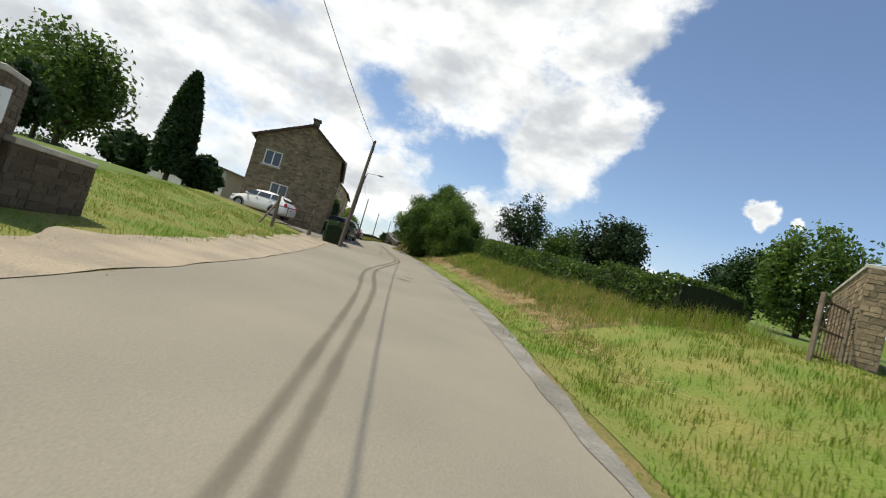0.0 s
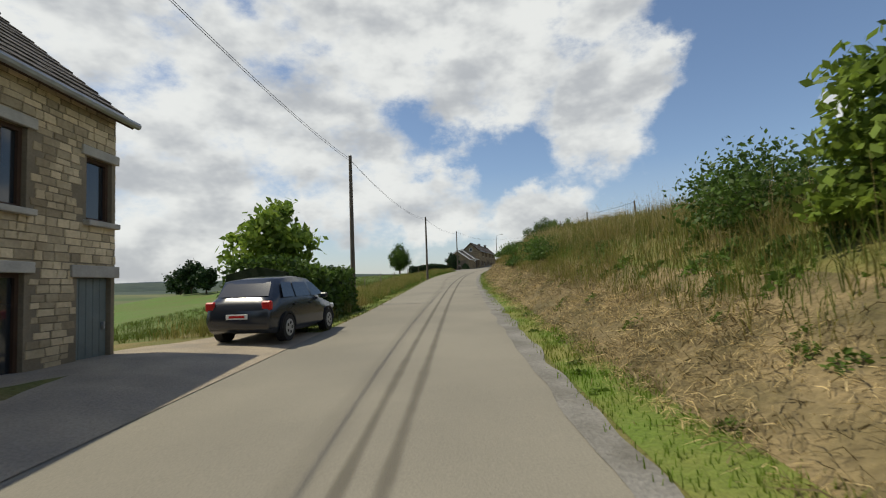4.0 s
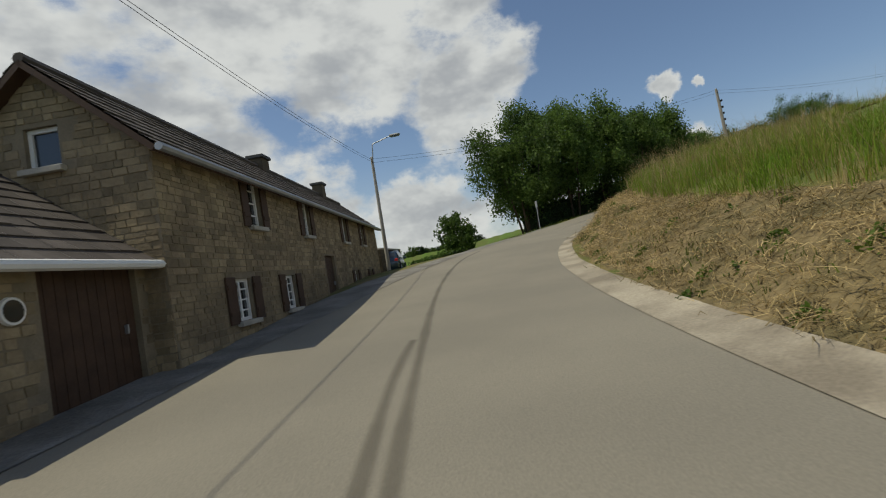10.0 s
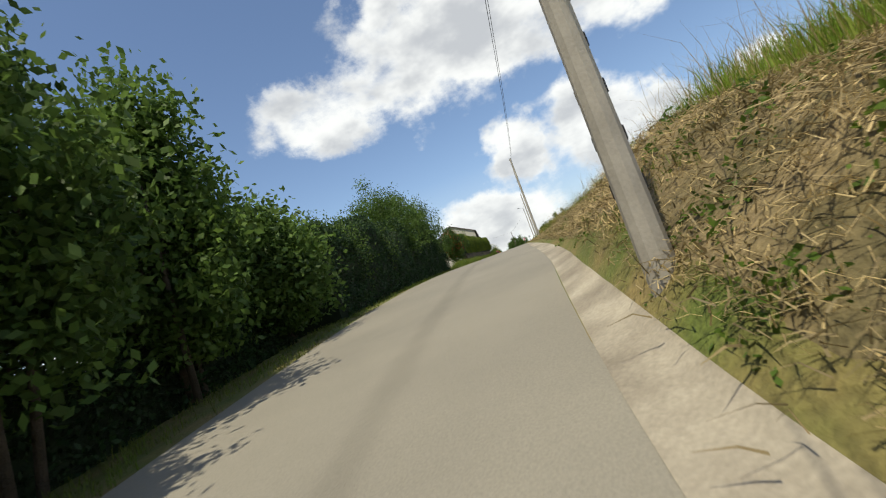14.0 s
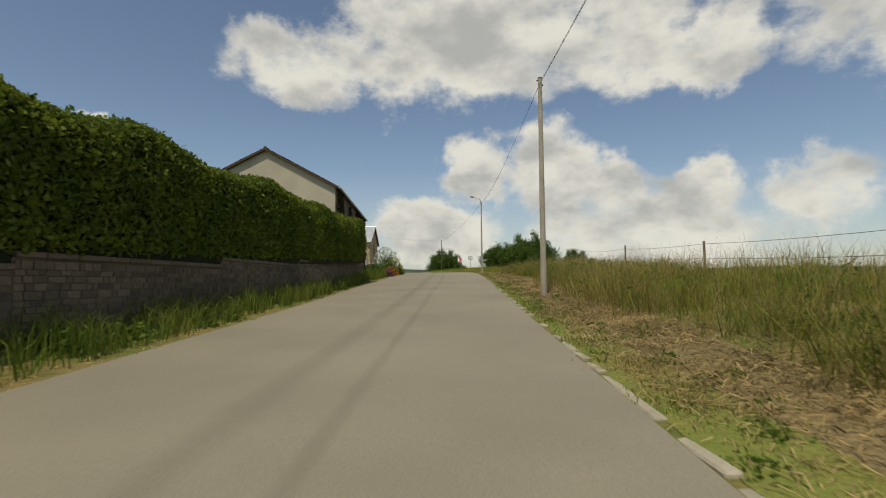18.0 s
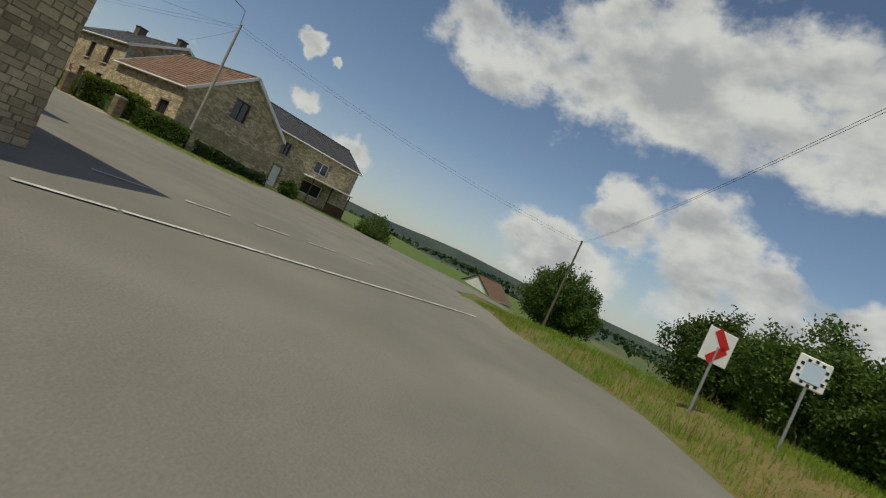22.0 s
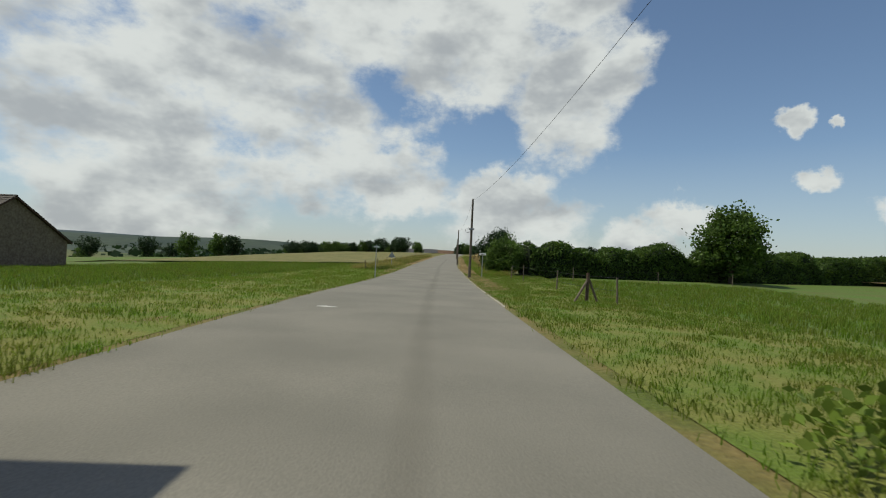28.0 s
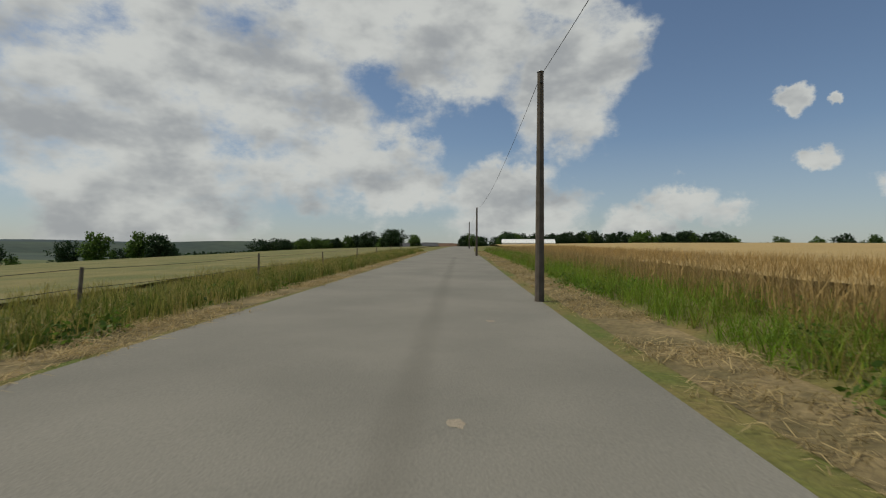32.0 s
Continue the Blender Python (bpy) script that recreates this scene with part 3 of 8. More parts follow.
def side_profile(rows, s, e):
    ss = np.array([r[0] for r in rows], float)
    tab = np.array([[0.0, *r[1]] for r in rows], float)
    cols = np.stack([np.interp(s, ss, tab[:, k]) for k in range(9)], -1)
    e = np.clip(e, 0, DIST[-1])
    k = np.clip(np.searchsorted(DIST, e, side="right") - 1, 0, 7)
    i = np.arange(len(e))
    f = (e - DIST[k]) / (DIST[k + 1] - DIST[k])
    f = f * f * (3 - 2 * f) * 0.5 + f * 0.5
    return cols[i, k] * (1 - f) + cols[i, k + 1] * f


def ground(x, y, s=None, d=None):
    """Height of the ground at arrays of places."""
    x, y = np.atleast_1d(np.asarray(x, float)), np.atleast_1d(np.asarray(y, float))
    if s is None:
        s, d = nearest(x, y)
    er, el = d - EDGE_R(s), -d - EDGE_L(s)
    z = road_z(s) + np.where(er > 0, side_profile(RIGHT, s, np.maximum(er, 0)), np.where(el > 0, side_profile(LEFT, s, np.maximum(el, 0)), 0))
    far = np.clip((np.abs(d) - 90) / 500, 0, 1)
    base = 4 + 10 * np.sin(x / 310 + 1) * np.cos(y / 270) - 16 * np.exp(-((np.hypot(x - 80, y - 230) - 800) / 500) ** 2)
    dist = np.hypot(x - 100, y - 200)
    base += np.clip((dist - 1000) / 2000, 0, 1) * (34 + 26 * np.sin(x / 520 + 0.5) * np.cos(y / 460 + 1.0))
    w = far * far * (3 - 2 * far)
    return z * (1 - w) + base * w


def gz(x, y):
    return float(ground(x, y)[0])


def bellmouth(s):
    """How far the asphalt reaches past the lane's right edge at the junction."""
    return np.interp(s, [321, 326, 329, 332.5, 334.8, 338.7, 341, 344, 347, 352, 358, 361, 364.5, 365], [0, 0.8, 2.0, 3.9, 4.6, 4.6, 6, 9, 16, 44, 44, 9, 1.2, 0])


# ---- buildings ----
def stones_mesh(name, faces, mat, course=0.22, length=0.42, proud=0.015, seed=1, loose=None, out=None):
    """Rubble stones laid in courses over wall faces. Each face: origin, along (unit), out (unit), width, height at u, openings."""
    rng = np.random.default_rng(seed)
    V, F = [], []
    for fi, (o, a, n, width, top, holes) in enumerate(faces):
        o, a, n = np.array(o, float), np.array(a, float), np.array(n, float)
        z = 0.0
        hmax = max(top(q) for q in np.linspace(0, width, 9))
        while z < hmax:
            h = course * rng.uniform(0.75, 1.3)
            u = -rng.uniform(0, length)
            while u < width:
                w = length * rng.uniform(0.5, 1.5)
                u0, u1 = max(u, 0.0), min(u + w, width)
                u += w
                if u1 - u0 < 0.08:
                    continue
                t = min(top(u0), top(u1))
                z1 = min(z + h, t)
                if z1 - z < 0.06:
                    continue
                if any(u0 < hu + hw + 0.02 and u1 > hu - 0.02 and z < hz + hh + 0.02 and z1 > hz - 0.02 for hu, hz, hw, hh in holes):
                    continue
                g = 0.006
                p = proud * rng.uniform(0.4, 1.4)
                j = rng.uniform(-0.014, 0.014, 4)
                v = rng.uniform(-0.008, 0.008, 4)
                c = [(u0 + g + j[0], z + g + v[0]), (u1 - g + j[1], z + g + v[1]), (u1 - g + j[2], z1 - g + v[2]), (u0 + g + j[3], z1 - g + v[3])]
                single = loose is not None and fi == loose[0] and loose[1] < u0 and u1 < loose[2] and loose[3] <= z and z1 < loose[4] and len(out) < 290
                W, H = ([], []) if single else (V, F)
                b = len(W)
                for uu, zz in c:
                    W.append(o + a * uu + (0, 0, zz) - n * 0.01)
                for uu, zz in c:
                    W.append(o + a * (uu * 0.94 + (u0 + u1) / 2 * 0.06) + (0, 0, zz * 0.94 + (z + z1) / 2 * 0.06) + n * p)
                H += [(b + 4, b + 5, b + 6, b + 7), (b, b + 1, b + 5, b + 4), (b + 1, b + 2, b + 6, b + 5), (b + 2, b + 3, b + 7, b + 6), (b + 3, b, b + 4, b + 7)]
                if single:
                    out.append(mesh_of("stone", W, H, mat))
            z += h
    return mesh_of(name, V, F, mat)


def wall_face(o, a, n, width, top, holes, thick=0.35, breaks=()):
    """A wall with real openings: front, reveals and back, as lists of verts and faces."""
    us = sorted({0.0, width, *breaks, *[h[0] for h in holes], *[h[0] + h[2] for h in holes]})
    V, F = [], []
    o, a, n = np.array(o, float), np.array(a, float), np.array(n, float)

    def quad(p):
        b = len(V)
        V.extend(p)
        F.append((b, b + 1, b + 2, b + 3))

    for u0, u1 in zip(us[:-1], us[1:]):
        if u1 - u0 < 1e-4:
            continue
        um = (u0 + u1) / 2
        cut = sorted((h[1], h[1] + h[3]) for h in holes if h[0] < um < h[0] + h[2])
        z = -0.6
        spans = []
        for c0, c1 in cut:
            if c0 > z:
                spans.append((z, z, c0, c0))
            z = c1
        spans.append((z, z, top(u0 + 1e-5), top(u1 - 1e-5)))
        for za, zb, zc, zd in spans:
            quad([o + a * u0 + (0, 0, za), o + a * u1 + (0, 0, zb), o + a * u1 + (0, 0, zd), o + a * u0 + (0, 0, zc)])
    for u, z, w, h in holes:
        p = [o + a * u + (0, 0, z), o + a * (u + w) + (0, 0, z), o + a * (u + w) + (0, 0, z + h), o + a * u + (0, 0, z + h)]
        for i in range(4):
            q = p[(i + 1) % 4]
            quad([p[i], q, q - n * thick, p[i] - n * thick])
    return V, F


def house(name, label, corner, az, length, depth, eave, ridge, openings, wall=M_MORTAR, stone=M_STONE, roof=M_SLATE, trim=None, overhang=0.25,
          frame_mat=M_WHITE, sill=True, seed=1, ridge_at=0.5, chimneys=(), category="house", tile=0.33, base=None, course=0.125, piece=0.27, quoin=None, gutter=True, lintel=None, loose=None):
    """A gabled building. corner: the foot where facade and near gable meet; az: the compass way along the facade; the house stands to the left of it.
    Faces: f facade, b back, n near gable, e far gable. Openings: face, along, up, width, height, kind."""
    x, y = corner
    z = gz(x, y) if base is None else base
    a = np.array([math.sin(radians(az)), math.cos(radians(az)), 0])
    inn = np.array([-a[1], a[0], 0])
    o = np.array([x, y, z])
    root = thing(name, label, category, x, y, z)
    inv = np.array([x, y, z])
    rd = depth * ridge_at

    def gable(u):
        return eave + (ridge - eave) * (u / rd if u < rd else (depth - u) / (depth - rd))

    flat = lambda u: eave  # noqa: E731
    faces = {
        "f": (o, a, -inn, length, flat), "b": (o + a * length + inn * depth, -a, inn, length, flat),
        "n": (o + inn * depth, -inn, -a, depth, lambda u: gable(depth - u)), "e": (o + a * length, inn, a, depth, gable),
    }
    stone_faces, WV, WF = [], [], []
    for k, (fo, fa, fn, w, top) in faces.items():
        holes = [(u, zz, ww, hh) for face, u, zz, ww, hh, kind in openings if face == k]
        V, F = wall_face(fo - inv, fa, fn, w, top, holes, breaks=(depth - rd if k == "n" else rd,) if k in "ne" else ())
        off = len(WV)
        WV += V
        WF += [tuple(i + off for i in f) for f in F]
        if stone is not None:
            stone_faces.append((fo - inv, fa, fn, w, top, holes))
    mpart("wall", mesh_of("wall", WV, WF, wall), root)
    if stone is not None:
        out = []
        lo = None if loose is None else ("fbne".index(loose[0]), *loose[1:])
        mpart("stonework", stones_mesh("stonework", stone_faces, stone, course, piece, seed=seed, loose=lo, out=out), root, "courses of rubble stone", "stuff")
        for me in out:
            mpart("stone", me, root)
    # roof: two slopes of overlapping courses
    for side in (0, 1):
        e0 = -overhang if side == 0 else depth + overhang
        slope = (ridge - eave) / (rd if side == 0 else depth - rd)
        z0 = eave - overhang * slope
        run = abs(rd - e0)
        rise = ridge - z0
        sl = math.hypot(run, rise)
        rows = max(3, int(sl / tile))
        V, F = [], []
        sgn = 1 if side == 0 else -1
        nrm = np.array([-inn[0] * rise * sgn, -inn[1] * rise * sgn, run]) / sl
        rng = np.random.default_rng(seed + side)
        cols = max(3, int((length + 2 * overhang) / (tile * 1.1)))
        for r in range(rows):
            f0, f1 = r / rows, (r + 1.12) / rows
            for c in range(cols):
                c0, c1 = c / cols, (c + 0.985) / cols
                t = 0.018 * rng.uniform(0.6, 1.5)
                u0, u1 = -overhang + (length + 2 * overhang) * c0, -overhang + (length + 2 * overhang) * c1
                p = [a * uu + inn * (e0 + sgn * run * ff) + np.array([0, 0, z0 + rise * ff]) for uu, ff in ((u0, f0), (u1, f0), (u1, min(f1, 1)), (u0, min(f1, 1)))]
                b = len(V)
                V += [p[0] + nrm * (0.03 + t), p[1] + nrm * (0.03 + t), p[2] + nrm * 0.02, p[3] + nrm * 0.02, p[0], p[1]]
                F += [(b, b + 1, b + 2, b + 3), (b + 4, b + 5, b + 1, b)] if side == 0 else [(b + 3, b + 2, b + 1, b), (b, b + 1, b + 5, b + 4)]
        mpart("roof_slope", mesh_of("roof_slope", V, F, roof), root, kind="stuff")
        q = [a * uu + inn * ii + np.array([0, 0, zz]) for uu, ii, zz in ((-overhang, e0, z0), (length + overhang, e0, z0), (length + overhang, rd, ridge), (-overhang, rd, ridge))]
        low = [p - nrm * 0.1 for p in q]
        mpart("roof_deck", mesh_of("roof_deck", q + low, [(0, 1, 2, 3), (7, 6, 5, 4), (0, 4, 5, 1), (1, 5, 6, 2), (3, 2, 6, 7), (0, 3, 7, 4)], M_BROWNWOOD if trim is None else trim), root)
        if gutter:
            e = e0 - 0.05 * sgn
            g0, g1 = -a * overhang + inn * e, a * (length + overhang) + inn * e
            part("gutter", tube((*g0[:2], z0 - 0.02), (*g1[:2], z0 - 0.02), 0.07, n=8), M_METAL if trim is None else trim, root)
    part("ridge_cap", tube(Vector(-a * overhang + inn * rd) + Vector((0, 0, ridge + 0.02)), Vector(a * (length + overhang) + inn * rd) + Vector((0, 0, ridge + 0.02)), 0.1, n=6), roof, root)
    if trim is not None:
        for u in (-overhang - 0.03, length + overhang + 0.03):
            for e0, zz in ((-overhang, eave - overhang * (ridge - eave) / rd), (depth + overhang, eave - overhang * (ridge - eave) / (depth - rd))):
                p0, p1 = a * u + inn * e0 + np.array([0, 0, zz]), a * u + inn * rd + np.array([0, 0, ridge])
                c = (p0 + p1) / 2
                dv = p1 - p0
                L = np.linalg.norm(dv)
                m = Matrix.Translation(c) @ Matrix((Vector(a), Vector(dv / L), Vector(np.cross(a, dv / L)))).transposed().to_4x4()
                part("bargeboard", box((0, 0, 0), (0.05, L, 0.22), m=m), trim, root)
    if quoin is not None:
        for uu, ii in ((0, 0), (length, 0), (0, depth)):
            zz, k = 0.0, 0
            while zz < eave - 0.2:
                h = 0.32
                lw = 0.5 if k % 2 else 0.3
                dw = 0.3 if k % 2 else 0.5
                su, si = (1 if uu == 0 else -1), (1 if ii == 0 else -1)
                c = a * (uu + su * (lw / 2 - 0.035)) + inn * (ii + si * (dw / 2 - 0.035)) + np.array([0, 0, zz + h / 2])
                m = Matrix.Translation(c) @ pose(0, 0, 0, 0, 0, 90 - az)
                part("quoin_stone", box((0, 0, 0), (lw, dw, h - 0.012), 0.01, m), quoin, root)
                zz += h
                k += 1
    for cu, ci, cw, ch in chimneys:
        c = a * cu + inn * ci
        m = Matrix.Translation((c[0], c[1], 0)) @ pose(0, 0, 0, 0, 0, 90 - az)
        zt = ridge + ch
        ck = part("chimney", box((0, 0, zt - 0.9), (cw, cw * 0.8, 1.8), 0.015, m), M_DARKSTONE, root)
        part("chimney_cap", box((0, 0, zt + 0.06), (cw + 0.14, cw * 0.8 + 0.14, 0.12), 0.02, m), M_SLATE, ck)
    # windows and doors
    for face, u, zz, w, h, kind in openings:
        fo, fa, fn, _, _ = faces[face]
        lo = fo - inv
        rot = Matrix((Vector(fa), Vector(-fn), Vector((0, 0, 1)))).transposed().to_4x4()
        base_m = Matrix.Translation(lo + fa * (u + w / 2) + np.array([0, 0, zz])) @ rot
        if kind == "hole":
            # near-black sheet painted in place of the unlit room
            part("dark_room", box((0, 0.33, h / 2), (w, 0.02, h), m=base_m), M_INNERSHADE, root)
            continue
        fm = {"win": frame_mat, "dark": M_BROWNWOOD, "blue": M_BLUEFRAME, "shut": frame_mat, "roofwin": M_BROWNWOOD}.get(kind, frame_mat)
        if kind in ("win", "dark", "blue", "shut"):
            b = bmesh.new()
            for cx, cz, sx, sz in ((-w / 2 + 0.035, h / 2, 0.07, h), (w / 2 - 0.035, h / 2, 0.07, h), (0, 0.035, w - 0.14, 0.07), (0, h - 0.035, w - 0.14, 0.07)):
                add_box(b, (cx, 0.12, cz), (sx, 0.07, sz), 0, base_m)
            n = 2 if w > 0.75 else 1
            for i in range(1, n):
                add_box(b, (-w / 2 + w * i / n, 0.121, h / 2), (0.07, 0.06, h - 0.14), 0, base_m)
            win = part("window", b, fm, root)
            if kind == "shut":
                for i in (1, 2, 3):
                    part("glazing_bar", box((0, 0.119, h * i / 4), (w - 0.14, 0.03, 0.03), 0, base_m), fm, win)
            for i in range(n):
                part("pane", box((-w / 2 + w * (i + 0.5) / n, 0.14, h / 2), (w / n - 0.1, 0.012, h - 0.12), m=base_m), M_GLASS, win)
            if sill:
                part("sill", box((0, -0.03, -0.05), (w + 0.16, 0.2, 0.1), 0.01, base_m), M_QUOIN, win)
            if lintel is not None:
                part("lintel", box((0, -0.015, h + 0.09), (w + 0.3, 0.08, 0.18), 0.01, base_m), lintel, win)
            if kind == "shut":
                for sg in (-1, 1):
                    sh = bmesh.new()
                    add_box(sh, (sg * (w / 2 + w * 0.27), -0.035, h / 2), (w * 0.5, 0.04, h + 0.06), 0.008, base_m)
                    for i in (0.2, 0.8):
                        add_box(sh, (sg * (w / 2 + w * 0.27), -0.062, h * i), (w * 0.46, 0.02, 0.09), 0, base_m)
                    part("shutter", sh, M_BROWNWOOD, root, "dark brown wooden shutter")
        elif kind in ("door", "garage", "greydoor", "gate"):
            dm = {"door": M_WHITE, "garage": M_WOOD, "greydoor": M_GREYDOOR, "gate": M_BROWNWOOD}[kind]
            b = box((0, 0.14, h / 2), (w, 0.06, h), 0.004, base_m)
            n = max(2, int(w / 0.16))
            dr = part("door", b, dm, root)
            for i in range(n):
                part("plank", box((-w / 2 + w * (i + 0.5) / n, 0.105, h / 2), (w / n - 0.012, 0.02, h - 0.03), 0, base_m), dm, dr)
            part("door_handle", box((w * 0.36, 0.06, 1.0), (0.03, 0.06, 0.14), 0.005, base_m), M_METAL, dr)
            if lintel is not None:
                part("lintel", box((0, -0.015, h + 0.11), (w + 0.35, 0.08, 0.22), 0.01, base_m), lintel, dr)
        elif kind == "metaldoor":
            b = box((0, 0.14, h / 2), (w, 0.05, h), 0.004, base_m)
            dr = part("door", b, M_SIGNBACK, root, "grey steel garage door")
            for i in (-0.22, 0.22):
                part("pane", box((i * w, 0.1, h - 0.35), (w * 0.38, 0.02, 0.42), 0, base_m), M_GLASS, dr)
    return root


# ---- poles, wires ----
def pole(x, y, top, mat=M_POLE, lamp=None, lean=0.0, group="roadside poles", concrete=False, bracket=False, base=None):
    z = gz(x, y) if base is None else base
    h = top - z
    lab = "tapered concrete electricity pole beside the lane" if concrete else "tarred wooden telephone pole beside the lane"
    if lamp:
        lab += ", with a street lamp"
    root = thing("utility_pole", lab, "utility pole", x, y, z, 0, group)
    part("shaft", tube((0, 0, -0.3), (lean, 0, h), 0.15 if concrete else 0.12, 0.085 if concrete else 0.075, 10), mat, root)
    part("cap", tube((lean, 0, h), (lean, 0, h + 0.04), 0.09, 0.05, 10), M_METAL, root)
    for k, dx in ((0.12, 0.11), (0.32, -0.11)):
        part("insulator", tube((lean, dx * 0.4, h - k), (lean, dx, h - k + 0.05), 0.025, 0.035, 8), M_BLACK, root)
    if lamp:
        lx, ly, lz = lamp
        arm = bmesh.new()
        add_tube(arm, (lean, 0, h - 0.6), (lean * 0.9 + lx * 0.12, ly * 0.12, h + lz * 0.75), 0.035, n=8)
        add_tube(arm, (lean * 0.9 + lx * 0.12, ly * 0.12, h + lz * 0.75), (lx, ly, h + lz), 0.03, n=8)
        part("lamp_arm", arm, M_METAL, root)
        v = Vector((lx, ly, 0)).normalized()
        m = Matrix.Translation((lx + v.x * 0.25, ly + v.y * 0.25, h + lz)) @ pose(0, 0, 0, 0, 0, math.degrees(math.atan2(v.y, v.x)))
        part("lamp_head", box((0, 0, 0), (0.62, 0.24, 0.12), 0.04, m), M_SIGNBACK, root)
        part("lamp_glass", box((0, 0, -0.075), (0.45, 0.18, 0.04), 0.01, m), M_GLASS, root)
    if bracket:
        part("junction_box", box((0, 0, h * 0.62), (0.42, 0.3, 0.14), 0.02), M_SIGNBACK, root)
        b = bmesh.new()
        for i in range(12):
            a0, a1 = 2 * math.pi * i / 12, 2 * math.pi * (i + 1) / 12
            add_tube(b, (-0.3 + 0.2 * math.cos(a0), -0.12, h * 0.6 + 0.2 * math.sin(a0)), (-0.3 + 0.2 * math.cos(a1), -0.12, h * 0.6 + 0.2 * math.sin(a1)), 0.012, n=5)
        part("cable_loop", b, M_CABLE, root)
    if concrete:
        for i in range(10):
            # black blocks paint the dark inside holes that are not cut
            part("shaft_hole", box((0, 0, 0.8 + i * (h - 1.2) / 10), (0.05, 0.3 - 0.012 * i, 0.14), 0.01), M_BLACK, root)
    return root


def wire(a, b, sag=0.5, r=0.0065, seg=14, group="overhead wires"):
    """A sagging cable: one swept tube."""
    a, b = Vector(a), Vector(b)
    d = (b - a).normalized()
    n1 = d.cross(Vector((0, 0, 1))).normalized()
    n2 = n1.cross(d)
    V, F = [], []
    for i in range(seg + 1):
        t = i / seg
        p = a.lerp(b, t) - Vector((0, 0, sag * 4 * t * (1 - t)))
        for k in range(5):
            an = 2 * math.pi * k / 5
            V.append(p + n1 * r * math.cos(an) + n2 * r * math.sin(an))
        if i:
            for k in range(5):
                F.append(((i - 1) * 5 + k, (i - 1) * 5 + (k + 1) % 5, i * 5 + (k + 1) % 5, i * 5 + k))
    tagged(new("overhead_wire", mesh_of("overhead_wire", V, F, M_CABLE, True)), "thin black overhead cable between poles", "cable", group)


# ---- plants ----
def leaf_quads(centres, size, rng, flat=0.0, stretch=1.6):
    n = len(centres)
    a = rng.normal(size=(n, 3))
    a[:, 2] *= 1 - flat
    a /= np.linalg.norm(a, axis=1)[:, None]
    b = np.cross(a, rng.normal(size=(n, 3)))
    b /= np.linalg.norm(b, axis=1)[:, None]
    s = size * rng.uniform(0.6, 1.35, (n, 1))
    a, b = a * s * stretch * 0.5, b * s * 0.5
    c = centres
    return np.stack([c - a, c + b * 0.9, c + a, c - b * 0.9], 1)


def crown_points(n_clump, per, rx, ry, rz, clump, rng, hollow=0.55, gap=0.0):
    u = rng.normal(size=(n_clump, 3))
    u /= np.linalg.norm(u, axis=1)[:, None]
    r = rng.uniform(hollow, 1.0, (n_clump, 1)) * (1 + 0.16 * np.sin(u[:, :1] * 5 + 1) + 0.14 * np.cos(u[:, 1:2] * 6))
    c = u * r * (rx, ry, rz)
    p = np.repeat(c, per, 0) + np.clip(rng.normal(size=(n_clump * per, 3)), -1.5, 1.5) * clump * rng.uniform(0.5, 1.3, (n_clump * per, 1))
    return c, p


def tree(x, y, h, r, trunk=0.25, leaf=M_LEAF, n=170, per=60, size=0.2, seed=1, kind="tree", label="", clear=0.25, clump=None, name="tree", squash=1.0, base=None, hollow=0.55, stems=1):
    rng = np.random.default_rng(seed)
    z = gz(x, y) if base is None else base
    root = thing(name, label or "broad-leaved tree with a full green crown", kind, x, y, z)
    z0 = h * clear
    rz = (h - z0) / 2
    mid = np.array([0, 0, z0 + rz])
    c, p = crown_points(n, per, r, r * squash, rz, clump or r * 0.16, rng, hollow)
    p = p[p[:, 2] > -rz - 0.1]
    mpart("crown", quads("crown", leaf_quads(p + mid, size, rng), leaf), root, kind="stuff")
    b = bmesh.new()
    add_tube(b, (0, 0, -0.3), (0, 0, z0 + rz * 0.4), trunk, trunk * 0.65, 9)
    for k in range(stems - 1):
        an = 2.4 * k + seed
        add_tube(b, (0.5 * math.cos(an), 0.5 * math.sin(an), -0.3), (r * 0.5 * math.cos(an), r * 0.5 * math.sin(an), z0 + rz * 1.2), trunk * 0.6, trunk * 0.3, 7)
    for k in range(9):
        q = c[int(rng.integers(len(c)))] * 0.8 + mid
        s0 = (0, 0, z0 * rng.uniform(0.7, 1.0) + rz * 0.3 * rng.uniform(0, 1))
        mdl = Vector(s0).lerp(Vector(q), 0.5) + Vector((0, 0, 0.12 * h * rng.uniform(0, 0.5)))
        add_tube(b, s0, mdl, trunk * 0.42, trunk * 0.25, 6)
        add_tube(b, mdl, q, trunk * 0.25, trunk * 0.08, 6)
    part("trunk", b, M_BARK, root, smooth=True)
    return root


def conifer(x, y, h, r, seed=1, leaf=M_LEAFDARK, n=1500, label="tall dark narrow cypress", name="cypress", size=0.22):
    rng = np.random.default_rng(seed)
    root = thing(name, label, "tree", x, y, gz(x, y))
    t = rng.uniform(0.04, 1, n * 8) ** 0.8
    rad = r * np.sin(np.clip(1 - t, 0, 1) ** 0.7 * math.pi / 2) * (0.75 + 0.25 * rng.uniform(0, 1, len(t)))
    an = rng.uniform(0, 2 * math.pi, len(t))
    p = np.stack([rad * np.cos(an), rad * np.sin(an), t * h], -1)
    mpart("crown", quads("crown", leaf_quads(p, size, rng, stretch=2.2), leaf), root, kind="stuff")
    part("trunk", tube((0, 0, -0.3), (0, 0, h * 0.8), r * 0.15, 0.03, 8), M_BARK, root)
    return root


